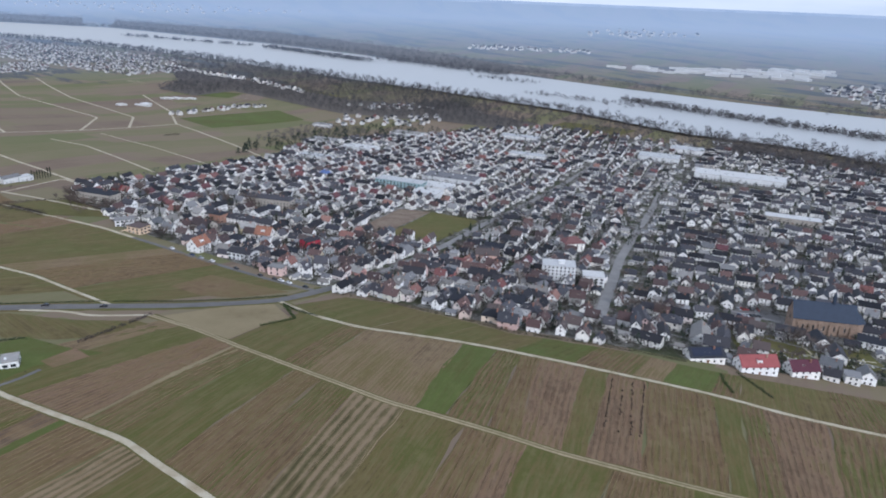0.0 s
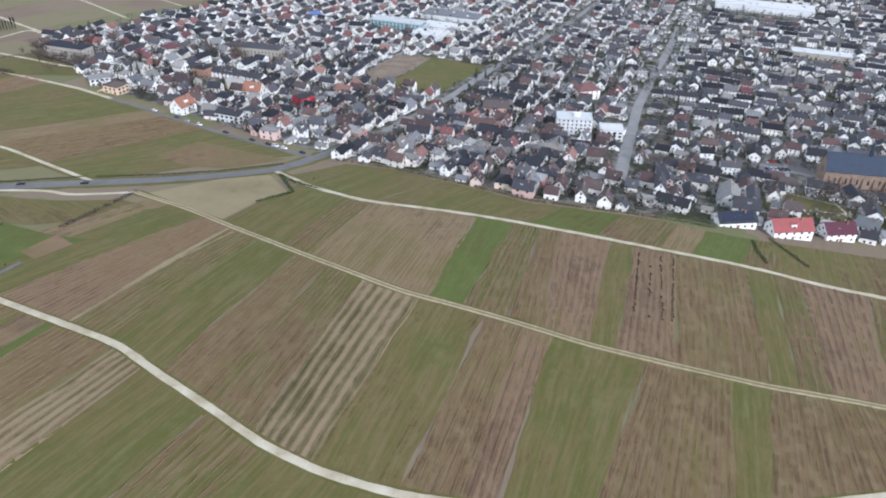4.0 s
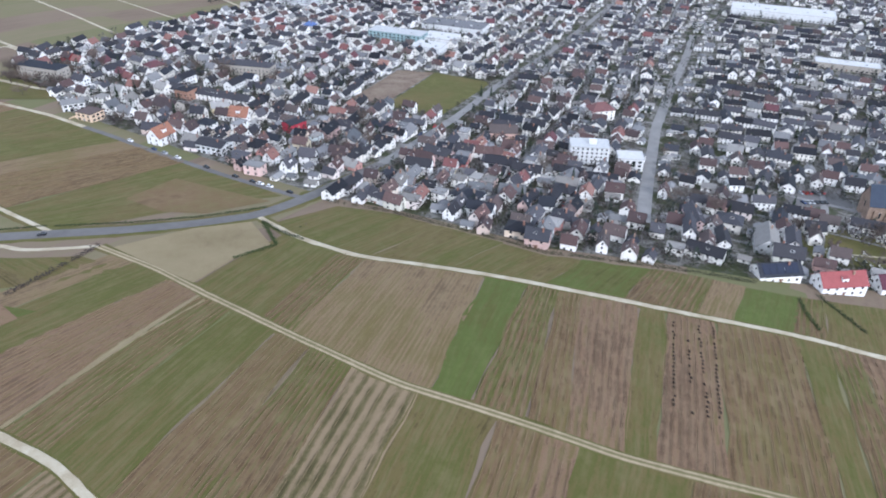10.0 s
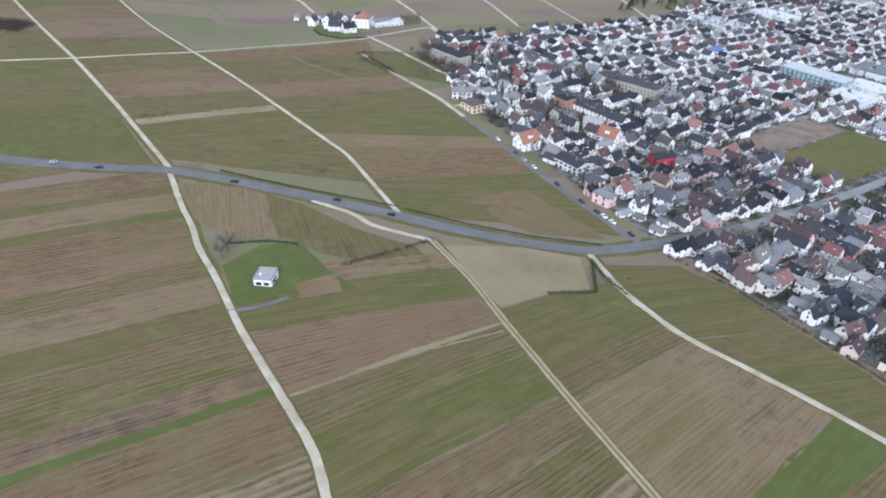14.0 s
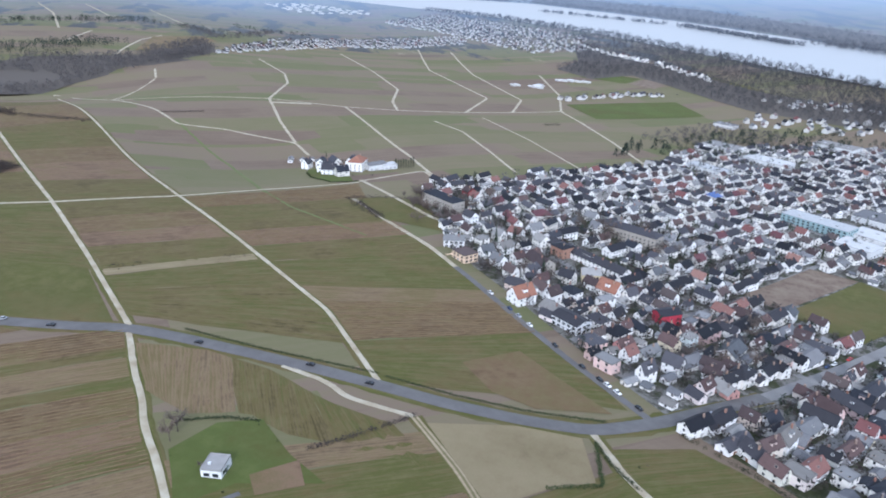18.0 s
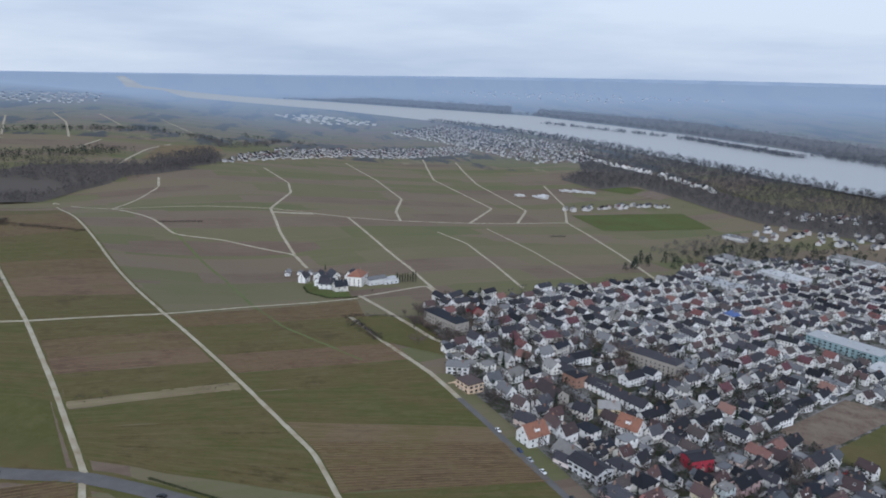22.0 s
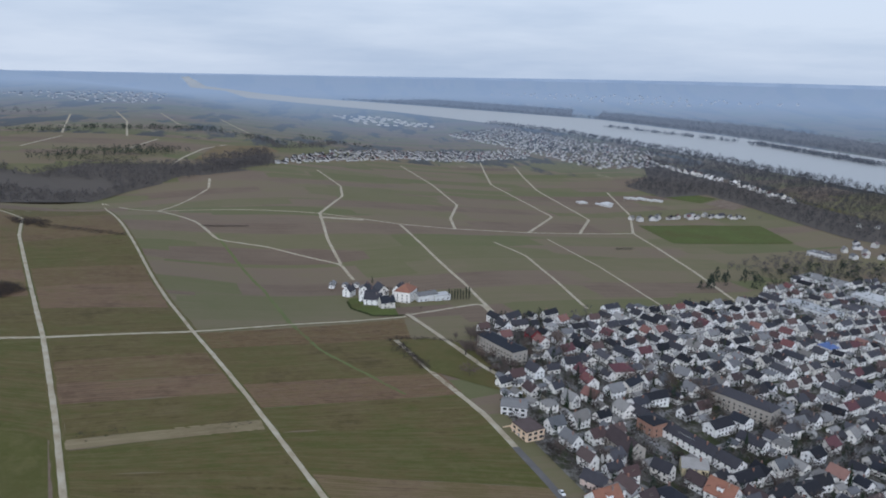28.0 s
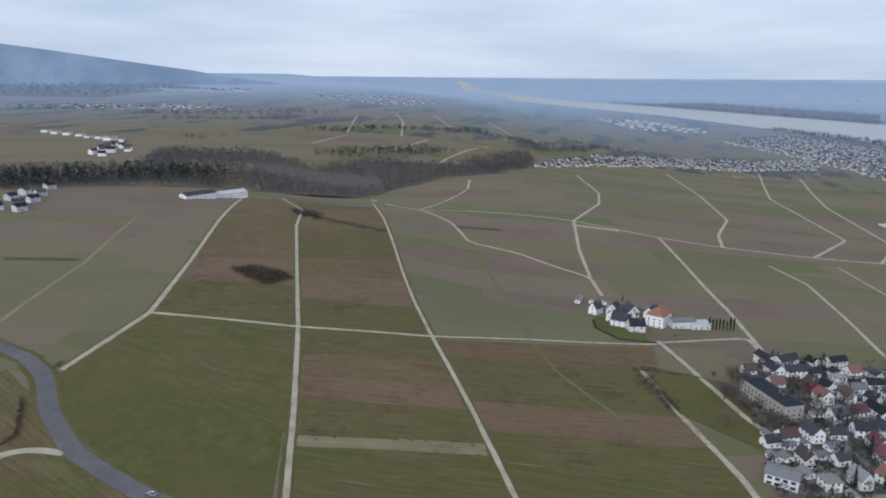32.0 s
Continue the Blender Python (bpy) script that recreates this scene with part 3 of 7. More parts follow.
# south-west of the lower track
parcels(LINE_A[3:15], [(x - 56, y - 105) for x, y in LINE_A[3:15]],
        [(0.0, 0.0), (0.07, 0.07), (0.1, 0.1), (0.16, 0.16), (0.19, 0.19), (0.27, 0.27), (0.33, 0.33), (0.38, 0.38), (0.45, 0.45), (0.5, 0.5), (0.6, 0.6), (0.64, 0.64), (0.655, 0.655), (0.75, 0.75), (0.81, 0.81), (0.92, 0.92), (1, 1)],
        ["brown", "olive", "tan", "green", "brown", "pink", "mixed", "tan", "olive", "mixed", "dark", "lush", "brown", "striped", "green", "mixed"], inset=1.8)
parcels(LINE_A[14:], [(x - 56, y - 105) for x, y in LINE_A[14:]], [(0.0, 0.0), (0.16, 0.16), (0.3, 0.3), (0.42, 0.42), (0.55, 0.55), (0.7, 0.7), (0.85, 0.85), (1, 1)],
        ["green", "brown", "green", "mixed", "olive", "brown", "green"], inset=1.8, vines=False)
# farther out, below the road
parcels([(-350, 314), (-366, 280), (-378, 236), (-336, 207), (-285, 176), (-215, 129)], [(-520, 262), (-505, 215), (-480, 160), (-420, 110), (-360, 70), (-290, 20)],
        [(0.0, 0.0), (0.12, 0.12), (0.25, 0.25), (0.4, 0.4), (0.55, 0.55), (0.7, 0.7), (0.85, 0.85), (1, 1)], ["mixed", "olive", "brown", "tan", "brown", "olive", "mixed"], vines=False)


def grow_vines():
    """Rows of leafless vines: short bent canes on stems, one mesh for each stretch of parcels."""
    rng = np.random.default_rng(8)
    m = plain_mat("vine_wood", [(0.3, (0.15, 0.108, 0.06)), (0.7, (0.2, 0.15, 0.088))], 0.5, 4.0)
    for first in range(0, len(VINES), 12):
        V, F = [], []
        for p1, p2, k, kind, across in VINES[first:first + 12]:
            gap = VINE_GAP[kind]
            if across:
                f = np.arange(0.5 * gap, np.hypot(*(p1[-1] - p1[0])), gap) / max(1e-6, np.hypot(*(p1[-1] - p1[0])))
                i = np.linspace(0, 1, len(p1))
                a = np.stack([np.interp(f, i, p1[:, 0]), np.interp(f, i, p1[:, 1])], -1)
                b = np.stack([np.interp(f, i, p2[:, 0]), np.interp(f, i, p2[:, 1])], -1)
                a, b = a + (b - a) * k, b - (b - a) * k
            else:
                n = int(np.hypot(*(p2[0] - p1[0])) / gap)
                f = np.linspace(k, 1 - k, max(2, n))[:, None]
                a, b = p1[0] + (p2[0] - p1[0]) * f, p1[-1] + (p2[-1] - p1[-1]) * f
            for s, e in zip(a, b):
                d = e - s
                ln = np.hypot(*d)
                if ln < 5:
                    continue
                d = d / ln
                q = np.array([-d[1], d[0]])
                at = np.arange(0.5, ln - 3, 3.4) + rng.uniform(-0.4, 0.4)
                at = at[rng.random(len(at)) > 0.3]
                for c in at:
                    x0, x1 = s + d * c + q * rng.normal() * 0.06, s + d * (c + 3.3) + q * rng.normal() * 0.06
                    z0, z1 = float(height(*x0)), float(height(*x1))
                    n0, lo, hi = len(V), rng.uniform(0.45, 0.6), rng.uniform(0.72, 0.9)
                    V += [(x0[0] - q[0] * 0.05, x0[1] - q[1] * 0.05, z0 + lo), (x0[0] + q[0] * 0.05, x0[1] + q[1] * 0.05, z0 + lo), (x0[0], x0[1], z0 + hi),
                          (x1[0] - q[0] * 0.05, x1[1] - q[1] * 0.05, z1 + lo), (x1[0] + q[0] * 0.05, x1[1] + q[1] * 0.05, z1 + lo), (x1[0], x1[1], z1 + hi),
                          (x0[0], x0[1], z0), (x0[0] + d[0] * 0.1, x0[1] + d[1] * 0.1, z0)]
                    F += [(n0, n0 + 2, n0 + 5, n0 + 3), (n0 + 1, n0 + 4, n0 + 5, n0 + 2), (n0, n0 + 3, n0 + 4, n0 + 1), (n0 + 6, n0 + 7, n0 + 2)]
        if V:
            tagged(new("vine_rows", mesh_of("vine_rows", V, F, [m])), "leafless brown vines in long rows", "vines", kind="stuff")


grow_vines()


def stakes():
    """Dark stakes along a few rows of one parcel, drawn as low cones."""
    rng = random.Random(12)
    bm = bmesh.new()
    for row, a, b in ((0, (87, 313), (71, 258)), (1, (92, 312), (77, 257)), (2, (97, 312), (82, 256)), (3, (103, 312), (86, 256))):
        for i in range(24):
            if rng.random() < (0.2 if row != 1 else 0.45):
                continue
            f = i / 23
            x, y = a[0] + (b[0] - a[0]) * f + rng.uniform(-0.3, 0.3), a[1] + (b[1] - a[1]) * f
            z = float(height(x, y))
            tip = bm.verts.new((x, y, z + rng.uniform(0.7, 1.2)))
            ring = [bm.verts.new((x + math.cos(t) * rng.uniform(0.3, 0.7), y + math.sin(t) * rng.uniform(0.5, 1.1), z + 0.1)) for t in np.linspace(0, 5.2, 6)]
            for j in range(6):
                bm.faces.new((ring[j], ring[(j + 1) % 6], tip))
    me = bpy.data.meshes.new("cut_vine_heaps")
    bm.to_mesh(me)
    bm.free()
    me.materials.append(plain_mat("cut_vines", [(0.3, (0.03, 0.022, 0.018)), (0.7, (0.06, 0.045, 0.035))], 0.8, 4.0))
    tagged(new("cut_vine_heaps", me), "dark stakes along vineyard rows", "vines", kind="stuff")


stakes()

# ---------------------------------------------------------------- materials of the village
def toned(name, tones, rough=0.85, island=False, grain=2.0, spread=0.16):
    """Paint, render or tiles, each piece of its own tone."""
    m, n, l, b = material(name, rough)
    pos = place_coord(n)
    rnd = n.new("ShaderNodeNewGeometry").outputs["Random Per Island"] if island else n.new("ShaderNodeObjectInfo").outputs["Random"]
    stops = [((i + 0.5) / len(tones), c) for i, c in enumerate(tones)]
    col = ramp_node(n, l, rnd, stops)
    k = math_node(n, l, "ADD", math_node(n, l, "MULTIPLY", noise_node(n, l, 0.35, 4, pos), 0.6), math_node(n, l, "MULTIPLY", noise_node(n, l, grain, 5, pos, 0.7), 0.4))
    shade = ramp_node(n, l, k, [(0.25, (1 - spread * 1.6,) * 3), (0.6, (1.0, 1.0, 1.0))])
    l.new(mix_node(n, l, 1.0, col, shade, "MULTIPLY"), b.inputs["Base Color"])
    return m


WHITES = [(0.87, 0.86, 0.85), (0.84, 0.81, 0.76), (0.88, 0.88, 0.88), (0.8, 0.79, 0.77), (0.85, 0.83, 0.78), (0.88, 0.88, 0.87), (0.7, 0.67, 0.62), (0.86, 0.86, 0.86)]
SLATES = [(0.014, 0.015, 0.02), (0.028, 0.028, 0.035), (0.06, 0.058, 0.068), (0.018, 0.018, 0.022), (0.085, 0.083, 0.095), (0.022, 0.025, 0.034)]
BROWNS = [(0.085, 0.055, 0.054), (0.06, 0.046, 0.048), (0.12, 0.076, 0.072), (0.09, 0.074, 0.072)]
GREYS = [(0.14, 0.14, 0.15), (0.25, 0.247, 0.25), (0.09, 0.095, 0.105), (0.3, 0.29, 0.28), (0.17, 0.16, 0.15)]
REDS = [(0.16, 0.07, 0.07), (0.2, 0.1, 0.088), (0.26, 0.15, 0.125), (0.115, 0.052, 0.06)]
WALL, WALL_FAR = toned("painted_render", WHITES), toned("painted_render_far", WHITES, island=True)
M_THICKET = toned("dark_thicket", [(0.05, 0.04, 0.038), (0.07, 0.055, 0.05), (0.04, 0.036, 0.034)], 0.95, island=True)
PASTEL = toned("tinted_render", [(0.7, 0.52, 0.48), (0.74, 0.66, 0.5), (0.58, 0.66, 0.7), (0.5, 0.33, 0.31), (0.76, 0.69, 0.6), (0.4, 0.12, 0.12), (0.66, 0.6, 0.54), (0.8, 0.72, 0.7)])
ROOFS = {"slate": toned("roof_slate", SLATES, 0.6), "brown": toned("roof_brown", BROWNS, 0.8), "grey": toned("roof_grey", GREYS, 0.7), "red": toned("roof_red", REDS, 0.8)}
ROOFS_FAR = [toned("roof_slate_far", SLATES, 0.6, True), toned("roof_brown_far", BROWNS, 0.8, True), toned("roof_grey_far", GREYS, 0.7, True), toned("roof_red_far", REDS, 0.8, True)]
M_FRAME = toned("window_frame", [(0.8, 0.8, 0.78), (0.6, 0.58, 0.55), (0.3, 0.22, 0.16)], 0.5)
M_PANE = material("window_glass", 0.08)[0]
M_PANE.node_tree.nodes["Principled BSDF"].inputs["Base Color"].default_value = (0.03, 0.035, 0.04, 1)
M_DOOR = toned("door_paint", [(0.2, 0.1, 0.06), (0.3, 0.3, 0.3), (0.12, 0.14, 0.12), (0.5, 0.48, 0.45)], 0.6)
M_BRICK = toned("chimney_brick", [(0.3, 0.16, 0.12), (0.22, 0.2, 0.19), (0.35, 0.24, 0.18)], 0.9)
M_RED = toned("red_render", [(0.4, 0.05, 0.075)], 0.8)
M_PEACH = toned("peach_render", [(0.72, 0.55, 0.4)], 0.8)
M_BEIGE = toned("beige_render", [(0.42, 0.39, 0.35), (0.38, 0.35, 0.31)], 0.85)
M_STONE = toned("brown_stone", [(0.3, 0.22, 0.17)], 0.9, grain=1.2, spread=0.4)
M_PINKW = toned("pink_render", [(0.66, 0.45, 0.38)], 0.85)
M_METAL = toned("pale_sheet_roof", [(0.4, 0.41, 0.42), (0.5, 0.5, 0.5)], 0.6)
M_HALL = toned("white_cladding", [(0.72, 0.72, 0.72), (0.66, 0.67, 0.68)], 0.6)
M_SOLAR = material("solar_panel", 0.15)[0]
M_SOLAR.node_tree.nodes["Principled BSDF"].inputs["Base Color"].default_value = (0.012, 0.016, 0.035, 1)
M_BARK = toned("bark", [(0.12, 0.095, 0.075), (0.09, 0.075, 0.065)], 0.95)
M_TWIG = toned("bare_twigs", [(0.13, 0.105, 0.09), (0.105, 0.085, 0.08), (0.15, 0.115, 0.095)], 0.95)
M_TWIG_FAR = toned("bare_woods", [(0.115, 0.105, 0.104), (0.082, 0.078, 0.082), (0.14, 0.121, 0.11), (0.07, 0.068, 0.07)], 0.95, island=True)
M_NEEDLE = toned("conifer_needles", [(0.025, 0.04, 0.022), (0.035, 0.05, 0.025), (0.02, 0.035, 0.025)], 0.9)
M_NEEDLE_FAR = toned("conifer_woods", [(0.028, 0.04, 0.03), (0.035, 0.045, 0.035)], 0.95, island=True)
M_HEDGE = toned("hedge_leaves", [(0.045, 0.062, 0.024), (0.058, 0.056, 0.034), (0.036, 0.048, 0.022)], 0.9)


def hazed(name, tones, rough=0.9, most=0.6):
    """Tones for far things, with haze painted in as emission that grows with distance."""
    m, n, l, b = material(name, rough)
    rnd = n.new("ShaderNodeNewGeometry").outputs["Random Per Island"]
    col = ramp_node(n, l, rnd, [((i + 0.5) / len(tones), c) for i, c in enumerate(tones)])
    paint_haze(n, l, b, place_coord(n), col, most=most)
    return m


# Haze is painted into these; the wall whites are taken down first.
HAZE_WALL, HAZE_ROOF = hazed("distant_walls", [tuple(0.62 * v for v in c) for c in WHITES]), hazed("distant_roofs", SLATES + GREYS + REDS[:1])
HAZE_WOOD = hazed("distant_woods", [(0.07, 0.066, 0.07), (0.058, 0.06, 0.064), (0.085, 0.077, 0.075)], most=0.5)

# ---------------------------------------------------------------- mesh makers
def box_bm(bm, x0, x1, y0, y1, z0, z1, mi=0):
    v = [bm.verts.new(p) for p in ((x0, y0, z0), (x1, y0, z0), (x1, y1, z0), (x0, y1, z0), (x0, y0, z1), (x1, y0, z1), (x1, y1, z1), (x0, y1, z1))]
    for f in ((3, 2, 1, 0), (4, 5, 6, 7), (0, 1, 5, 4), (1, 2, 6, 5), (2, 3, 7, 6), (3, 0, 4, 7)):
        bm.faces.new([v[i] for i in f]).material_index = mi


def mesh_from(bm, name, *mats):
    me = bpy.data.meshes.new(name)
    bm.to_mesh(me)
    bm.free()
    for m in mats:
        me.materials.append(m)
    return me


def part(name, data, parent, m=None, label=""):
    """Links a mesh, or a bmesh with its material, as one part of a thing."""
    ob = new(name, data)
    ob.parent = parent
    if m is not None:
        ob.matrix_basis = m
    return tagged(ob, label)


def thing(name, label, category, group=""):
    return tagged(new(name), label, category, group)


def make_window(w, h):
    """One casement: a frame proud of the wall with a pane set back in it."""
    bm = bmesh.new()
    box_bm(bm, -w / 2, w / 2, -0.09, 0.05, 0, h)
    bm.faces.ensure_lookup_table()
    front = bm.faces[2]
    bmesh.ops.inset_region(bm, faces=[front], thickness=0.11)
    front.material_index = 1
    for v in front.verts:
        v.co.y += 0.06
    return mesh_from(bm, "window", M_FRAME, M_PANE)


WINDOW, WINDOW_WIDE, WINDOW_TALL = make_window(1.15, 1.35), make_window(2.2, 1.5), make_window(1.2, 3.6)
bm = bmesh.new()
box_bm(bm, -0.6, 0.6, -0.12, 0.03, 0, 2.1, 0)
box_bm(bm, -0.95, 0.95, -0.9, 0.0, 2.3, 2.42, 0)
DOOR = mesh_from(bm, "door", M_DOOR)
bm = bmesh.new()
box_bm(bm, -0.35, 0.35, -0.35, 0.35, -1.6, 1.0, 0)
box_bm(bm, -0.43, 0.43, -0.43, 0.43, 1.0, 1.12, 0)
CHIMNEY = mesh_from(bm, "chimney", M_BRICK)
bm = bmesh.new()
box_bm(bm, -0.5, 0.5, -0.7, 0.7, 0.0, 0.09, 0)
box_bm(bm, -0.4, 0.4, -0.6, 0.6, 0.09, 0.1, 1)
SKYLIGHT = mesh_from(bm, "skylight", M_FRAME, M_PANE)


def walls_mesh(w, l, h, r, mat, hip=False):
    """A gabled body: ridge along y."""
    bm = bmesh.new()
    x, y = w / 2, l / 2
    g = [bm.verts.new((sx * x, sy * y, z)) for sy in (-1, 1) for sx, z in ((-1, -2.5), (1, -2.5), (1, h), (-1, h))]
    faces = [(0, 4, 7, 3), (5, 1, 2, 6), (4, 0, 1, 5)]
    if hip or r < 0.1:
        faces += [(0, 3, 2, 1), (4, 5, 6, 7), (3, 7, 6, 2)]
        for f in faces:
            bm.faces.new([g[i] for i in f])
    else:
        a, b = bm.verts.new((0, -y, h + r)), bm.verts.new((0, y, h + r))
        for f in faces:
            bm.faces.new([g[i] for i in f])
        bm.faces.new([g[0], g[1], g[2], a, g[3]])
        bm.faces.new([g[5], g[4], g[7], b, g[6]])
    bmesh.ops.recalc_face_normals(bm, faces=bm.faces)
    return mesh_from(bm, "body", mat)


def roof_mesh(w, l, h, r, mat, hip=False, over=0.45, thick=0.24):
    bm = bmesh.new()
    if r < 0.1:
        x, y = w / 2 + 0.1, l / 2 + 0.1
        box_bm(bm, -x, x, -y, y, h, h + 0.3)
        for b in ((-x, x, -y, -y + 0.25), (-x, x, y - 0.25, y), (-x, -x + 0.25, -y + 0.25, y - 0.25), (x - 0.25, x, -y + 0.25, y - 0.25)):
            box_bm(bm, *b, h + 0.3, h + 0.6)
        return mesh_from(bm, "roof", mat)
    s = r / (w / 2)
    x, y, e = w / 2 + over, l / 2 + over, h - over * s
    ry = max(0.3, l / 2 - w / 2 * 0.95) if hip else y
    lo = [bm.verts.new(p) for p in ((-x, -y, e), (x, -y, e), (x, y, e), (-x, y, e), (0, -ry, h + r), (0, ry, h + r))]
    hi = [bm.verts.new((v.co.x, v.co.y, v.co.z + thick)) for v in lo]
    for f in ((0, 4, 5, 3), (1, 2, 5, 4)) + (((0, 1, 4), (2, 3, 5)) if hip else ()):
        bm.faces.new([lo[i] for i in f])
        bm.faces.new([hi[i] for i in f])
    rim = ((0, 1), (1, 2), (2, 3), (3, 0)) if hip else ((0, 4), (4, 1), (1, 2), (2, 5), (5, 3), (3, 0))
    for a, b in rim:
        bm.faces.new([lo[a], lo[b], hi[b], hi[a]])
    bmesh.ops.recalc_face_normals(bm, faces=bm.faces)
    if not hip:
        box_bm(bm, -0.16, 0.16, -ry, ry, h + r + thick - 0.06, h + r + thick + 0.1)
    return mesh_from(bm, "roof", mat)


def put_windows(root, w, l, h, r, floors, gable=True, mesh=None, pitch=3.8, sides=(0, 1, 2, 3)):
    mesh = mesh or WINDOW
    for f in range(floors):
        z = 1.0 + f * 2.75
        if z + 1.3 > h:
            break
        for side in sides:
            run, off = (l, w / 2) if side in (0, 1) else (w, l / 2)
            count = max(1, int((run - 1.2) / pitch))
            for i in range(count):
                s = (i - (count - 1) / 2) * (run - 1.0) / count
                if f == 0 and side == 0 and i == count // 2:
                    continue
                m = {0: pose(off, s, z, 0, 0, 90), 1: pose(-off, s, z, 0, 0, -90), 2: pose(s, -off, z), 3: pose(s, off, z, 0, 0, 180)}[side]
                part("window", mesh, root, m)
    if gable and r > 2.5:
        part("window", mesh, root, pose(0, -l / 2, h + 0.6))
        part("window", mesh, root, pose(0, l / 2, h + 0.6, 0, 0, 180))


def building(name, label, category, w, l, h, r, roof, wall=None, floors=2, hip=False, chimney=True, skylights=0, pitch=3.8, mesh=None, group="", door=True, dormer=False):
    """A house of its parts, at the origin, ridge along y."""
    root = thing(name, label, category, group)
    part("body", walls_mesh(w, l, h, r, wall or WALL, hip), root)
    top = part("roof", roof_mesh(w, l, h, r, roof, hip), root)
    s = r / (w / 2)
    if chimney and r > 1:
        part("chimney", CHIMNEY, top, pose(w * 0.12, l * 0.22, h + r * 0.76 + 0.9))
    put_windows(root, w, l, h, r, floors, not hip, mesh, pitch)
    if door:
        part("door", DOOR, root, pose(w / 2, 0, 0, 0, 0, 90))
    a = math.degrees(math.atan(s))
    for i in range(skylights):
        sd = 1 if i % 2 == 0 else -1
        x = w / 4
        part("skylight", SKYLIGHT, top, pose(sd * x, (i // 2 - 0.5) * 3.0 + 0.5, h + r - s * x + 0.27, 0, sd * a, 0))
    if dormer and r > 2.5:
        bm = bmesh.new()
        box_bm(bm, w * 0.12, w * 0.36, -1.5, 1.5, h + r * 0.1, h + r * 0.72)
        box_bm(bm, w * 0.1, w * 0.39, -1.7, 1.7, h + r * 0.72, h + r * 0.72 + 0.2, 1)
        bump = part("dormer", mesh_from(bm, "dormer", wall or WALL, roof), top)
        part("window", WINDOW, root, pose(w * 0.36, 0, h + r * 0.18, 0, 0, 90))
    return root


def set_down(root, x, y, turn, sink=0.0):
    """Stands a thing on the land; its ridge runs along turn, degrees to the left of north."""
    root.matrix_basis = pose(x, y, float(height(x, y)) - sink, 0, 0, turn)
    return root


def heading(dx, dy):
    return math.degrees(math.atan2(-dx, dy))


# ---------------------------------------------------------------- village ground and streets
VILLAGE = [(285, 372), (174, 366), (140, 365), (110, 369), (43, 376), (12, 394), (-36, 420), (-68, 434), (-135, 480), (-200, 525), (-278, 573), (-309, 618), (-366, 669), (-389, 737), (-351, 789), (-312, 892), (-253, 1035), (-240, 1186), (-14, 1370), (198, 1485), (450, 1350), (750, 1140), (840, 840), (630, 600), (450, 420)]
HIGH_STREET = [(104, 425), (122, 485), (144, 555), (165, 622), (209, 738), (259, 857), (300, 965)]
SQUARE = [(-84, 648), (-8, 615), (42, 730), (-14, 758), (-52, 758)]


def inside(x, y, poly):
    c = False
    for (x1, y1), (x2, y2) in zip(poly, poly[1:] + poly[:1]):
        if (y1 > y) != (y2 > y) and x < (x2 - x1) * (y - y1) / (y2 - y1) + x1:
            c = not c
    return c


def sheet(name, poly, up, mat, label, category, step=12.0):
    """A patch of ground cut from a grid that lies on the land."""
    xs, ys = zip(*poly)
    bm = bmesh.new()
    vs = [bm.verts.new((x, y, 0)) for x, y in poly]
    f = bm.faces.new(vs)
    if f.normal.z < 0 or (f.normal_update() or f.normal.z < 0):
        f.normal_flip()
    for axis, lo, hi in ((0, min(xs), max(xs)), (1, min(ys), max(ys))):
        for c in np.arange(lo + step, hi, step):
            no = (1, 0, 0) if axis == 0 else (0, 1, 0)
            co = (c, 0, 0) if axis == 0 else (0, c, 0)
            bmesh.ops.bisect_plane(bm, geom=bm.verts[:] + bm.edges[:] + bm.faces[:], plane_co=co, plane_no=no)
    p = on_land([v.co.x for v in bm.verts], [v.co.y for v in bm.verts], up)
    for v, q in zip(bm.verts, p):
        v.co = q
    return tagged(new(name, mesh_from(bm, name, mat)), label, category, kind="structure")


sheet("village_ground", VILLAGE, 0.1, M_LOT, "paved yards and small winter gardens", "yards")
M_SOIL = plain_mat("dug_soil", [(0.3, (0.1, 0.062, 0.045)), (0.5, (0.165, 0.125, 0.095)), (0.7, (0.22, 0.18, 0.135))], 0.1, 0.8, dist=0.3)
sheet("field_plot", [(-54, 636), (-8, 618), (39, 730), (-14, 754)], 0.3, FIELD["green"], "green and brown field plot amid the houses", "field")
sheet("edge_meadow", [(-345, 588), (-395, 618), (-392, 640), (-362, 655), (-330, 634), (-300, 618), (-275, 604)], 0.3, FIELD["green"], "green meadow at the village edge", "meadow")
sheet("building_plot", [(-82, 651), (-56, 638), (-15, 754), (-50, 754)], 0.3, M_SOIL, "bare dug building plot amid the houses", "plot")
sheet("dry_grass_plot", [(-158, 365), (-128, 387), (-102, 396), (-86, 369), (-99, 353), (-110, 331), (-135, 349)], 0.19, FIELD["straw"], "pale dry grass plot at the road fork", "grass plot", 6)
sheet("bare_parcel", [(-176, 424), (-160, 456), (-99, 425), (-128, 406), (-150, 407)], 0.2, FIELD["brown"], "brown parcel inside a green field corner", "field", 6)
EU, EV = np.array([0.37, 0.929]), np.array([-0.929, 0.37])


def uv_to_xy(u, v):
    v = v + 7 * math.sin(u / 120 + v / 300) + 4 * math.sin(u / 47 + v / 60)
    u = u + 9 * math.sin(v / 85 + 1.0)
    p = u * EU + v * EV
    return float(p[0]), float(p[1])


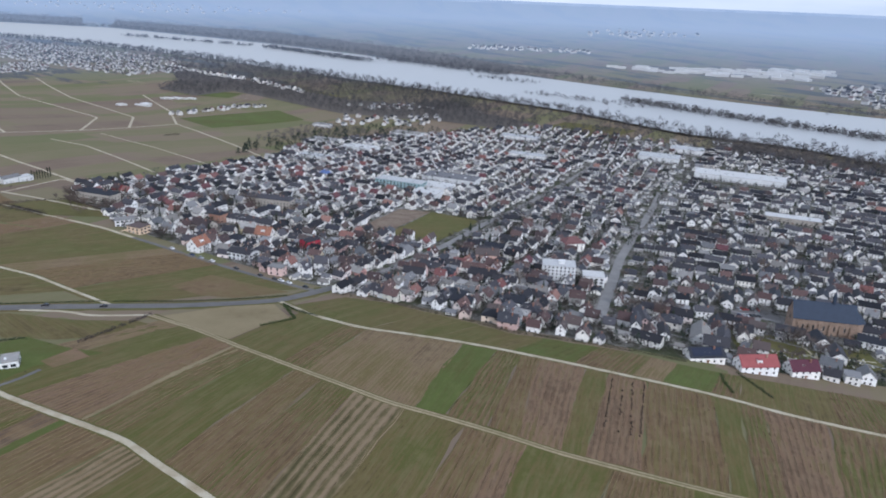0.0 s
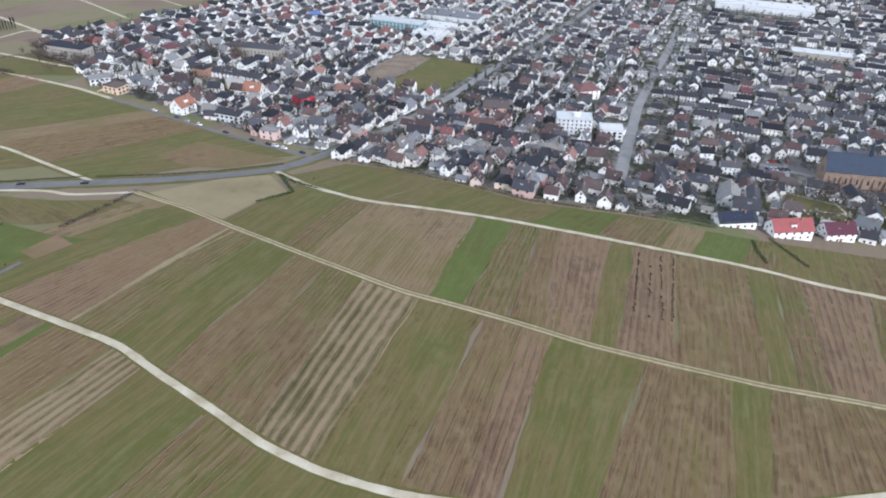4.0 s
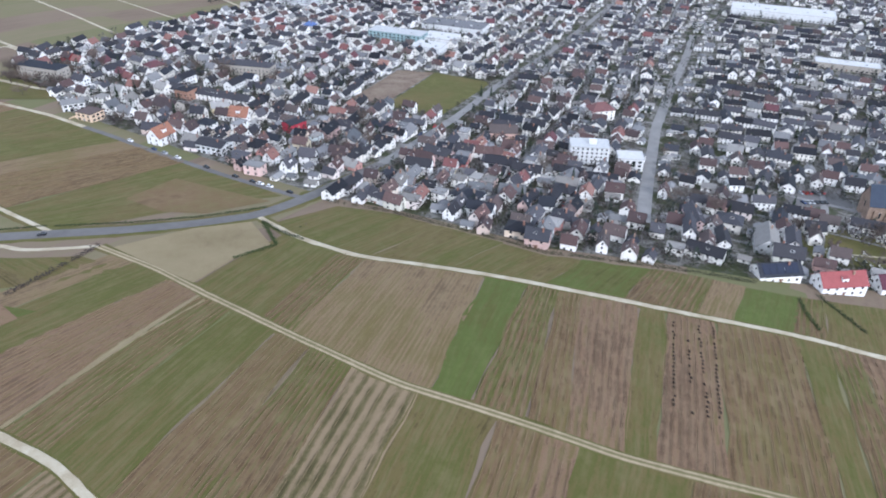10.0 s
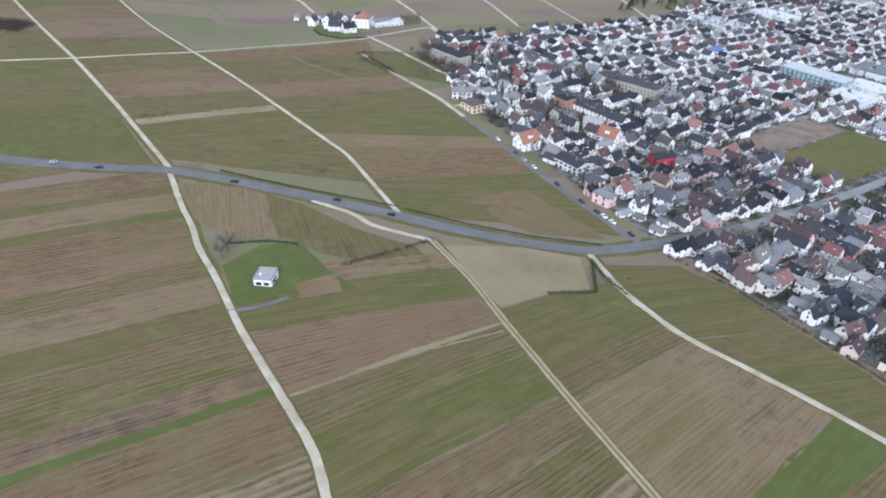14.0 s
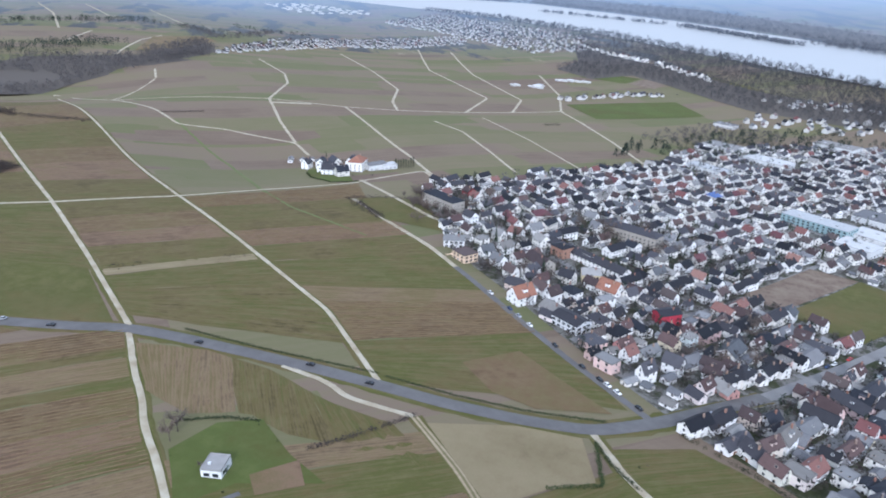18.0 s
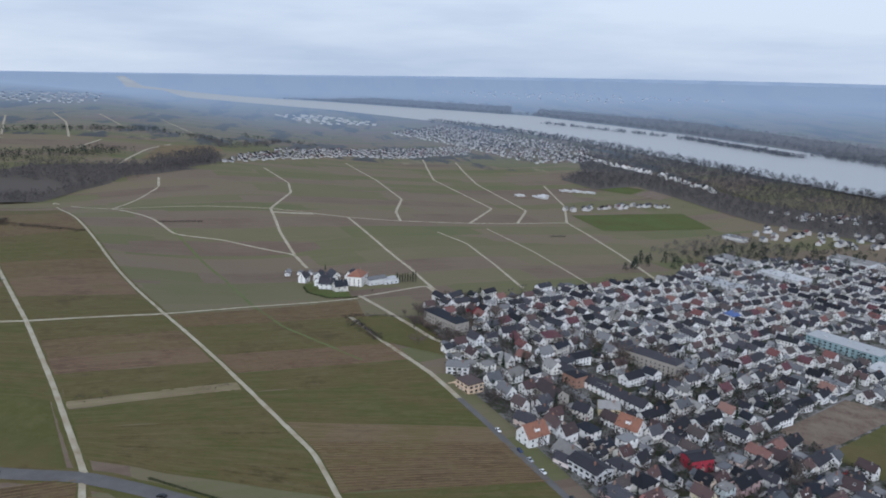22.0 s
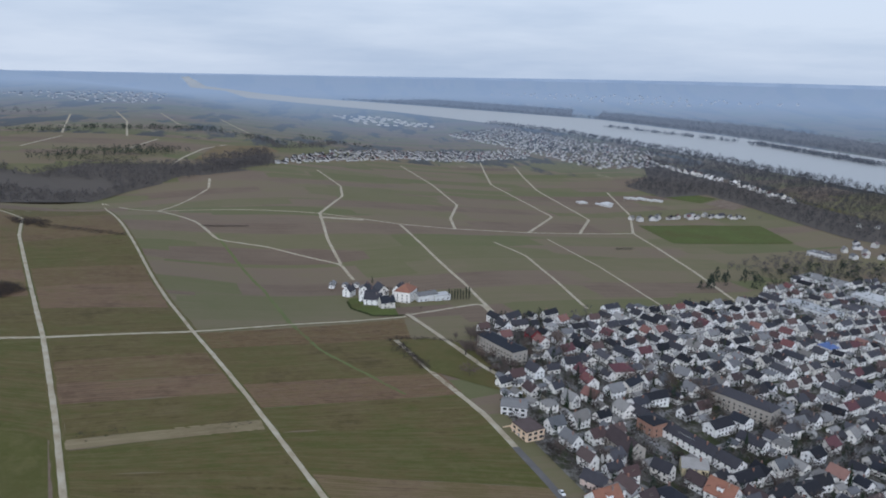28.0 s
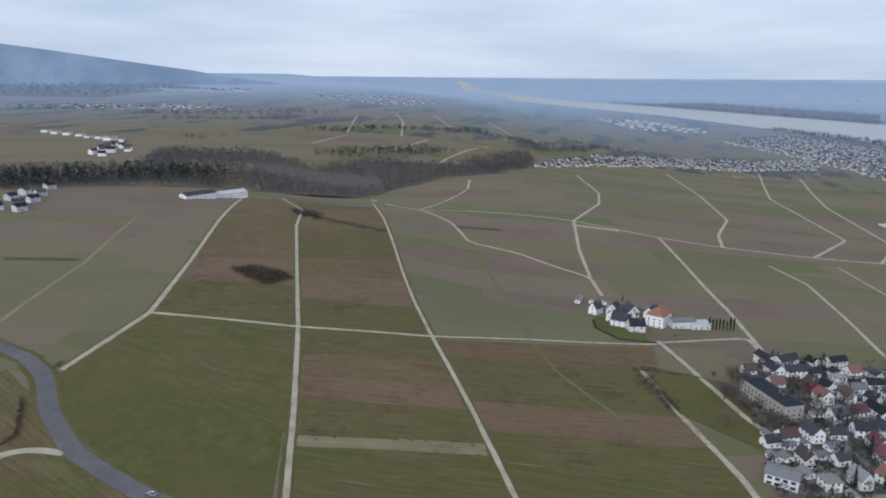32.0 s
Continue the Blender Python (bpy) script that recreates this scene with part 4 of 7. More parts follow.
STREET_V = [112.0 + 41.25 * k for k in range(0, 17)]
CROSS_U = [430 + 52.0 * k for k in range(-1, 22)]
STREET_NO = 0
for v in STREET_V + [-30.0, -150.0, -290.0, -430.0]:
    run = [uv_to_xy(u, v) for u in range(-300, 1650, 10)]
    run = [p for p in run if inside(*p, VILLAGE) and not inside(*p, SQUARE)]
    if len(run) > 8 and abs(v - 225.5) > 18:
        STREET_NO += 1
        track(f"street_{STREET_NO}", run[:1] + run[2:-2:3] + run[-1:], 4.2 if STREET_NO % 3 else 5.5, M_STREET, "grey asphalt village street between houses", 0.26, 0.0, category="street")
for u in (495, 645, 795, 960, 1125, 1290):
    run = [uv_to_xy(u, v) for v in range(80, 750, 10)]
    run = [p for p in run if inside(*p, VILLAGE) and not inside(*p, SQUARE)]
    if len(run) > 8:
        STREET_NO += 1
        track(f"street_{STREET_NO}", run, 4.4, M_STREET, "grey asphalt village street between houses", 0.29, 0.0, category="street")
for u in CROSS_U:
    run = [uv_to_xy(u, v) for v in range(-1050, 66, 10)]
    run = [p for p in run if inside(*p, VILLAGE)]
    if len(run) > 8:
        STREET_NO += 1
        track(f"street_{STREET_NO}", run, 4.0, M_STREET, "grey asphalt village street between rows of houses", 0.29, 0.0, category="street")
track("high_street", HIGH_STREET, 7.0, M_STREET, "broad straight grey street through the village", 0.34, 0.0, category="street")

# ---------------------------------------------------------------- landmark buildings
TAKEN = []


def landmark(root, x, y, turn, clear, sink=0.0):
    TAKEN.append((x, y, clear))
    return set_down(root, x, y, turn, sink)


def roof_box(root, x, y, z, w, d, h, mat, name="roof_unit"):
    bm = bmesh.new()
    box_bm(bm, -w / 2, w / 2, -d / 2, d / 2, 0, h)
    box_bm(bm, -w / 2 - 0.1, w / 2 + 0.1, -d / 2 - 0.1, d / 2 + 0.1, h, h + 0.12)
    part(name, mesh_from(bm, name, mat), root, pose(x, y, z))


for x, y, turn, ln in ((-333, 656, heading(26, -9), 42), (-177, 702, heading(26, -6), 44)):
    b = building("apartment_block", "beige three-storey apartment block with a dark hipped roof", "apartment block", 13, ln, 10.8, 3.2, ROOFS["slate"], M_BEIGE, 3, True, pitch=3.4, group="apartment blocks")
    for s in (-0.3, 0.3):
        part("chimney", CHIMNEY, b, pose(1.5, ln * s, 13.4))
    landmark(b, x, y, turn, 23)
row = building("terraced_row", "long low terrace of houses with pale walls", "terrace", 9.5, 76, 5.6, 3.4, ROOFS["slate"], None, 2, skylights=8, group="terraces")
for s in (-24, -8, 8, 24):
    part("chimney", CHIMNEY, row, pose(0.8, s, 8.8))
landmark(row, -188, 622, heading(30, -12), 30)

tower = building("tower_block", "white six-storey block of flats with balconies", "apartment block", 15, 26, 13.6, 0, M_METAL, M_HALL, 5, chimney=False, pitch=3.0)
for f in range(1, 5):
    for s in (-5, 5):
        bm = bmesh.new()
        box_bm(bm, -2.2, 2.2, -1.4, 0, 0, 0.15)
        box_bm(bm, -2.2, 2.2, -1.4, -1.3, 0.15, 1.1)
        box_bm(bm, -2.2, -2.1, -1.3, 0, 0.15, 1.1)
        box_bm(bm, 2.1, 2.2, -1.3, 0, 0.15, 1.1)
        part("balcony", mesh_from(bm, "balcony", M_HALL), tower, pose(-7.5, s, f * 2.75, 0, 0, -90))
roof_box(tower, 0, 2, 13.9, 4, 5, 2.4, M_HALL, "lift_house")
landmark(tower, 93, 531, heading(18, -2), 20)
low = building("office_building", "white flat-roofed building with wide windows", "building", 13, 17, 9, 0, M_METAL, M_HALL, 3, chimney=False, mesh=WINDOW_WIDE)
landmark(low, 120, 525, heading(18, -2), 10)
landmark(building("town_house", "large white house with a bright red tiled roof", "house", 14, 20, 8.8, 5, ROOFS["red"], None, 3, True), 123, 642, heading(15, 4), 12)
landmark(building("red_house", "bright red rendered house with white windows", "house", 10, 14, 7.4, 1.6, ROOFS["slate"], M_RED, 2), -111, 558, heading(7, 8), 9)
landmark(building("pink_house", "long salmon pink rendered house with a brown roof", "house", 11, 20, 7, 4.2, ROOFS["brown"], M_PINKW, 2), 38, 570, heading(13, -1), 11)
M_ORANGE = toned("orange_tiles", [(0.27, 0.13, 0.09)], 0.8)
for x, y, t in ((-190, 519, heading(4, 8)), (-152, 572, heading(10, -2))):
    landmark(building("house", "white gabled house with an orange tiled roof", "house", 11.5, 14, 6.2, 5.6, M_ORANGE, None, 2, dormer=True, group="village houses"), x, y, t, 9)
modern = building("house", "white modern house with a low dark roof", "house", 12, 20, 6.4, 2.0, ROOFS["slate"], M_HALL, 2, mesh=WINDOW_WIDE, pitch=3.4, group="village houses")
landmark(modern, -152, 506, heading(13, -5), 11)
peach = building("house", "peach flat-roofed house with a roof terrace", "house", 12, 14, 6, 0, ROOFS["brown"], M_PEACH, 2, mesh=WINDOW_WIDE, pitch=3.4, group="village houses")
bm = bmesh.new()
box_bm(bm, -9, 8.5, -12, -7.1, -2, 0.6)
box_bm(bm, -9, 8.5, -12, -11.7, 0.6, 1.5)
box_bm(bm, -9, -8.7, -11.7, -7.1, 0.6, 1.5)
part("terrace", mesh_from(bm, "terrace", M_PEACH), peach)
landmark(peach, -253, 558, heading(9, -4), 13)
landmark(building("house", "white house with a shallow blue-grey roof", "house", 12, 15, 6, 1.6, ROOFS["grey"], M_HALL, 2, mesh=WINDOW_WIDE, pitch=3.4, group="village houses"), -274, 578, heading(10, 5), 13)
dbl = building("double_house", "white double house with a bright red roof and dormers", "house", 11, 22, 5.6, 4.8, toned("bright_red_tiles", [(0.28, 0.085, 0.085)], 0.75), None, 2, skylights=2, dormer=True)
landmark(dbl, 182, 364, heading(15, 1.5), 10)
landmark(building("house", "white house with a dark purple-brown roof", "house", 11, 17, 5.4, 4.4, toned("plum_tiles", [(0.09, 0.03, 0.045)], 0.6), None, 2, skylights=2, group="village houses"), 212, 370, heading(15, 1.5), 8)
solar = building("house", "low house with a dark solar roof", "house", 11, 21, 4.2, 4.0, ROOFS["slate"], None, 1, skylights=4, group="village houses")
for i in range(-2, 3):
    bm = bmesh.new()
    box_bm(bm, -2.6, 2.6, -1.7, 1.7, 0, 0.08)
    part("solar_panel", mesh_from(bm, "solar_panel", M_SOLAR), solar, pose(2.75, i * 3.6, 6.55, 0, 36.0, 0))
landmark(solar, 154, 370, heading(14, 1.5), 10)
landmark(building("house", "white gabled house with a grey roof", "house", 12, 20, 6, 5.2, ROOFS["grey"], M_HALL, 2, group="village houses"), 164, 405, heading(3, 9), 10)

M_OCHRE, M_BLUE = toned("ochre_render", [(0.34, 0.2, 0.15)], 0.85), toned("bright_blue_tiles", [(0.1, 0.15, 0.32)], 0.7)
M_YELLOW, M_OXBLOOD = toned("pale_yellow_render", [(0.7, 0.6, 0.38)], 0.85), toned("oxblood_render", [(0.22, 0.03, 0.04)], 0.85)
for x, y, t, w, l, h, r, roof, wall, label in (
        (-207, 622, heading(9, -4), 11, 13, 8.2, 1.6, ROOFS["slate"], M_OCHRE, "ochre three-storey house with a low dark roof"),
        (-208, 584, heading(9, -5), 12, 21, 6.2, 4.4, ROOFS["brown"], M_BEIGE, "large beige house with a broad brown roof"),
        (-256, 692, heading(8, 8), 13, 14, 7.0, 3.6, ROOFS["red"], None, "white house with a wide red tiled roof"),
        (-274, 668, heading(9, -6), 9, 11, 5.0, 3.6, ROOFS["red"], None, "white house with a pinkish red roof"),
        (-263, 655, heading(9, -6), 9, 11, 5.0, 3.6, ROOFS["red"], None, "white house with a pinkish red roof"),
        (-338, 710, heading(9, -5), 9, 11, 5.6, 3.4, ROOFS["brown"], M_OXBLOOD, "dark red house with a brown roof"),
        (-158, 907, heading(9, -5), 11, 13, 6.5, 3.6, M_BLUE, None, "white house with a bright blue roof"),
        (-172, 590, heading(8, 4), 10, 13, 6.2, 3.2, ROOFS["grey"], M_YELLOW, "pale yellow house with a grey roof")):
    landmark(building("house", label, "house", w, l, h, r, roof, wall, 2, h > 6.4, group="village houses"), x, y, t, 8)

# church: nave, choir, buttresses, tall windows, ridge turret
church = thing("church", "brown stone church with a long blue-grey slate roof", "church")
M_SLATE_BLUE = toned("blue_slate", [(0.035, 0.048, 0.075)], 0.6)
part("body", walls_mesh(16, 42, 12, 10.5, M_STONE), church)
part("roof", roof_mesh(16, 42, 12, 10.5, M_SLATE_BLUE), church)
cm = bmesh.new()
bmesh.ops.create_cone(cm, cap_ends=True, segments=8, radius1=6.8, radius2=6.8, depth=12.5, matrix=pose(0, 22, 4.7))
part("choir", mesh_from(cm, "choir", M_STONE), church)
cm = bmesh.new()
bmesh.ops.create_cone(cm, cap_ends=True, segments=8, radius1=7.6, radius2=0.05, depth=8, matrix=pose(0, 22, 14.9))
part("choir_roof", mesh_from(cm, "choir_roof", M_SLATE_BLUE), church)
cm = bmesh.new()
box_bm(cm, -0.9, 0.9, -0.9, 0.9, 20.5, 25)
bmesh.ops.create_cone(cm, cap_ends=True, segments=4, radius1=1.7, radius2=0.02, depth=8, matrix=pose(0, 0, 29, 0, 0, 45))
part("ridge_turret", mesh_from(cm, "ridge_turret", M_SLATE_BLUE), church, pose(0, 6, 0))
for sd in (-1, 1):
    for i in range(6):
        y = -17.5 + i * 7
        cm = bmesh.new()
        box_bm(cm, -0.5, 0.5, -0.45, 0.45, -2, 6.5)
        box_bm(cm, -0.32, 0.32, -0.4, 0.4, 6.5, 9)
        part("buttress", mesh_from(cm, "buttress", M_STONE), church, pose(sd * 8.5, y, 0))
        if i < 5:
            part("window", WINDOW_TALL, church, pose(sd * 8.0, y + 3.5, 4, 0, 0, sd * 90))
part("window", WINDOW_TALL, church, pose(0, -21, 8))
part("door", DOOR, church, pose(0, -21, 0))
landmark(church, 274, 468, heading(28, -5), 30)
TAKEN.append((234, 477, 28))
TAKEN.append((225, 412, 24))
TAKEN.append((278, 408, 20))

# school halls and trade halls
def hall(label, x, y, w, l, h, turn, roof=None, wall=None, floors=1, units=3):
    w, l = w * 1.45, l * 1.45
    b = building("hall", label, "hall", w, l, h, 0, roof or M_METAL, wall or M_HALL, floors, chimney=False, mesh=WINDOW_WIDE, pitch=4.5, group="halls")
    for i in range(units):
        roof_box(b, w * 0.15 * (-1) ** i, (i - (units - 1) / 2) * l / (units + 0.5), h + 0.3, 2.5, 2.5, 1.1, M_METAL)
    return landmark(b, x, y, turn, max(w, l) * 0.55)


TURN = heading(0.929, -0.37)
M_TEAL = toned("blue_green_cladding", [(0.3, 0.42, 0.44)], 0.4)
hall("long flat-roofed school wing with blue-green cladding", -57, 888, 14, 44, 9, TURN, wall=M_TEAL, floors=3)
hall("white flat-roofed school hall", -9, 885, 18, 26, 7, TURN)
hall("white flat-roofed school gym", -21, 840, 16, 22, 7, TURN)
hall("school hall with a grey-green roof", 8, 948, 20, 52, 8, TURN, ROOFS["grey"])
hall("long white trade hall with a flat roof", 450, 1068, 26, 90, 9, TURN, units=6)
hall("white flat-roofed trade hall", 363, 1200, 26, 46, 8, TURN)
hall("white flat-roofed trade hall", 435, 1275, 24, 40, 8, TURN)
hall("low white trade hall with flat roof", 135, 1173, 14, 42, 6, TURN)
hall("low white trade hall with flat roof", 138, 1342, 18, 50, 6, TURN)
hall("low white riverside building", 528, 1358, 12, 24, 5, TURN)
hall("low cream hall with flat roof", 428, 840, 12, 44, 7, TURN, wall=M_BEIGE)
hall("grey flat-roofed storage depot building", -75, 1320, 20, 40, 7, TURN, ROOFS["grey"])
hall("grey flat-roofed storage depot building", -210, 1200, 18, 34, 7, TURN, ROOFS["grey"])
hall("pale flat-roofed workshop near the railway", -142, 1155, 18, 40, 6, TURN)
hall("pale flat-roofed workshop near the railway", -195, 1050, 14, 38, 5, TURN)

# winery estate amid the vineyards
hall_labels = "white winery house with a dark gabled roof"
for x, y, t, w, l in ((-504, 699, 20, 9, 14), (-490, 690, -60, 8, 12), (-520, 712, 30, 8, 11), (-474, 690, -30, 8, 10), (-510, 722, 65, 8, 12), (-498, 735, 20, 7, 12), (-528, 698, 15, 6, 9)):
    landmark(building("winery_house", hall_labels, "house", w * 1.25, l * 1.25, 6, 4.8, ROOFS["slate"], None, 2, group="winery buildings"), x, y, t, 7)
landmark(building("winery_house", "tall white winery house with a red hipped roof", "house", 15, 19, 10.5, 5, M_ORANGE, None, 3, True, group="winery buildings"), -480, 723, 20, 9)
landmark(building("winery_hall", "long white winery hall with a low roof", "hall", 12, 20, 6, 2, ROOFS["grey"], M_HALL, 1, group="winery buildings"), -468, 737, -25, 10)
landmark(building("winery_hall", "white flat-roofed winery annexe", "hall", 10, 16, 5, 0, M_METAL, M_HALL, 1, chimney=False, group="winery buildings"), -459, 748, -25, 8)
for x, y in ((-543, 714), (-555, 720), (-534, 707), (-561, 708), (-548, 728), (-536, 724), (-568, 716)):
    landmark(building("shed", "small pale farm shed", "shed", 5, 7, 2.6, 1.2, ROOFS["grey"], None, 1, chimney=False, door=False), x, y, 35, 4)
# small white house among the vines
hut = building("vineyard_house", "small white flat-roofed house with a grey roof", "house", 7.6, 8.8, 3.6, 0, ROOFS["grey"], M_HALL, 1, chimney=False, mesh=WINDOW_WIDE, pitch=2.7)
roof_box(hut, -1.5, -1.5, 4.0, 0.8, 0.8, 0.7, M_HALL, "vent")
landmark(hut, -200, 292, 25, 8)
# farm on the rise
for x, y, l, m in ((-1002, 477, 28, ROOFS["slate"]), (-1020, 518, 34, M_METAL)):
    landmark(building("farm_barn", "long farm barn with pale walls", "barn", 18, l * 1.45, 5.5, 3, m, None, 1, chimney=False, pitch=5, group="farm barns"), x, y, heading(-8, 28), 10)
for x, y in ((-990, 285), (-1012, 300), (-1035, 279), (-1050, 309), (-975, 264), (-1072, 294), (-1102, 322), (-1023, 258), (-960, 285)):
    landmark(building("house", "white hillside house with a dark roof", "house", 9, 12, 5.6, 3, ROOFS["slate"], M_HALL, 2, group="hillside houses"), x, y, (x * 7) % 90, 5)

# ---------------------------------------------------------------- houses of the village
def rot(x, y, a):
    c, s = math.cos(a), math.sin(a)
    return x * c - y * s, x * s + y * c


KINDS = [  # w, l, h, r, roof, hip
    (8.4, 11.0, 5.4, 3.8, "slate", False), (7.4, 9.5, 5.0, 3.6, "brown", False), (8.6, 16.5, 5.7, 3.2, "slate", False), (9.2, 11.5, 3.2, 2.8, "grey", False),
    (6.4, 10.0, 5.6, 3.6, "brown", False), (8.6, 10.5, 5.2, 3.8, "red", False), (9.6, 10.4, 5.7, 3.0, "slate", True), (8.2, 10.5, 5.4, 4.0, "grey", False),
    (7.8, 14.0, 5.7, 3.0, "slate", False), (6.8, 8.5, 4.0, 3.0, "slate", False), (8.0, 9.0, 5.2, 0.0, "grey", False), (5.0, 6.5, 2.6, 1.3, "grey", False),
]
ROOF_SLOT = {"slate": 1, "brown": 2, "grey": 3, "red": 4}
WEIGHTS = [17, 11, 11, 8, 8, 8, 8, 8, 11, 9, 4, 0]
ROW_WEIGHTS = [12, 6, 26, 4, 3, 5, 6, 6, 22, 3, 3, 0]
ROOF_WORD = {"slate": "dark slate", "brown": "brown tiled", "grey": "grey", "red": "red tiled"}


def near_line(x, y, pts, d):
    for (x1, y1), (x2, y2) in zip(pts[:-1], pts[1:]):
        dx, dy = x2 - x1, y2 - y1
        k = max(0, min(1, ((x - x1) * dx + (y - y1) * dy) / (dx * dx + dy * dy + 1e-9)))
        if math.hypot(x - x1 - k * dx, y - y1 - k * dy) < d:
            return True
    return False


def plots():
    rng = random.Random(11)
    out, cells = [], {}

    def free(x, y, d):
        cx, cy = int(x // 12), int(y // 12)
        for i in range(cx - 2, cx + 3):
            for j in range(cy - 2, cy + 3):
                for px, py, pd in cells.get((i, j), ()):
                    if math.hypot(px - x, py - y) < (d + pd) * 0.92:
                        return False
        return True

    def add(x, y, turn, k, d):
        if not inside(x, y, VILLAGE) or inside(x, y, SQUARE) or near_line(x, y, ROAD[15:], 9.5) or near_line(x, y, EDGE, 6.5) or near_line(x, y, HIGH_STREET, 8.5):
            return
        if any(math.hypot(x - a, y - b) < c + d * 0.7 for a, b, c in TAKEN) or not free(x, y, d):
            return
        cells.setdefault((int(x // 12), int(y // 12)), []).append((x, y, d))
        out.append((x, y, turn, k))

    along_u, along_v = heading(*EU), heading(*EV)
    for v in STREET_V:
        for side in (-1, 1):
            u = -380.0
            while u < 1720:
                old = u < 520 and v < 260
                u += rng.uniform(8, 13) if old else rng.uniform(13.5, 23)
                k = rng.choices(range(len(KINDS)), WEIGHTS)[0]
                off = side * (rng.uniform(6.0, 10.0) if old else rng.uniform(8.0, 11.5))
                x, y = uv_to_xy(u, v + off)
                turn = along_v if rng.random() < 0.5 else along_u
                add(x, y, turn + rng.gauss(0, 6) + rng.choice((0, 180)), k, 4.7 if old else 5.6)
    for street in CROSS_U:  # rows of houses along the cross streets
        for side in (-1, 1):
            v = 58.0
            while v > -1050:
                v -= rng.uniform(13.0, 21.0)
                if rng.random() < 0.16:
                    v -= rng.uniform(8, 22)
                k = rng.choices(range(len(KINDS)), ROW_WEIGHTS)[0]
                x, y = uv_to_xy(street + side * rng.uniform(8.5, 15.5), v)
                add(x, y, along_v + rng.gauss(0, 7) + rng.choice((0, 180)) + (90 if rng.random() < 0.28 else 0), k, 6.2)
    for _ in range(15000):  # outbuildings and houses in second rows
        x, y = rng.uniform(-360, 720), rng.uniform(360, 1350)
        u, v = x * EU[0] + y * EU[1], x * EV[0] + y * EV[1]
        if min(abs(v - s) for s in STREET_V) < 6.0 or (v < 60 and rng.random() < 0.6):
            continue
        old = y < 600 and x > -195
        if not old and rng.random() < 0.5:
            continue
        k = rng.choices((11, 1, 4, 9, 10), (8, 3, 4, 4, 1) if old else (9, 0, 0, 1, 1))[0]
        add(x, y, along_u + rng.uniform(-8, 8) + rng.choice((0, 90)), k, 3.2 if k == 11 else 4.4)
    return out


PLOTS = plots()
PLOTS.sort(key=lambda p: math.hypot(p[0] + 60, p[1] - 345))
NEAR, FAR = [p for p in PLOTS if p[3] != 11][:218], []
near_set = set(NEAR)
NEAR_SHEDS = [p for p in PLOTS if p[3] == 11][:35]
near_set |= set(NEAR_SHEDS)
FAR = [p for p in PLOTS if p not in near_set]


def village_houses():
    rng = random.Random(21)
    made = {}
    for n, (x, y, turn, k) in enumerate(NEAR + NEAR_SHEDS):
        w, l, h, r, roof, hip = KINDS[k]
        tint = rng.random() < 0.32 and k != 11
        var = rng.randrange(2)
        key = (k, tint, var)
        s = rng.uniform(0.82, 1.12)
        m = pose(x, y, float(height(x, y)) - 0.1, 0, 0, turn) @ Matrix.Diagonal((s, s * rng.uniform(0.88, 1.22), rng.uniform(0.85, 1.15), 1))
        if key in made:
            copy_thing(made[key], m)
            continue
        if k == 11:
            made[key] = building("shed", "small garden shed with a low grey roof", "shed", w, l, h, r, ROOFS[roof], None, 1, chimney=False, group="garden sheds")
        else:
            word = "tinted" if tint else "white"
            made[key] = building("house", f"{word} rendered house with a {ROOF_WORD[roof]} roof", "house", w, l, h, r, ROOFS[roof], PASTEL if tint else WALL, 2, hip,
                                 skylights=2 * var, dormer=var == 0 and r > 3.5, group="village houses")
        made[key].matrix_basis = m


village_houses()


class Pile:
    """Collects many small bodies into one joined mesh."""

    def __init__(self):
        self.v, self.f, self.m = [], [], []

    def add(self, verts, faces, mats):
        b = len(self.v)
        self.v += verts
        self.f += [tuple(b + i for i in f) for f in faces]
        self.m += mats

    def link(self, name, mats, label, category, kind="stuff"):
        return tagged(new(name, mesh_of(name, self.v, self.f, mats, self.m)), label, category, kind=kind)


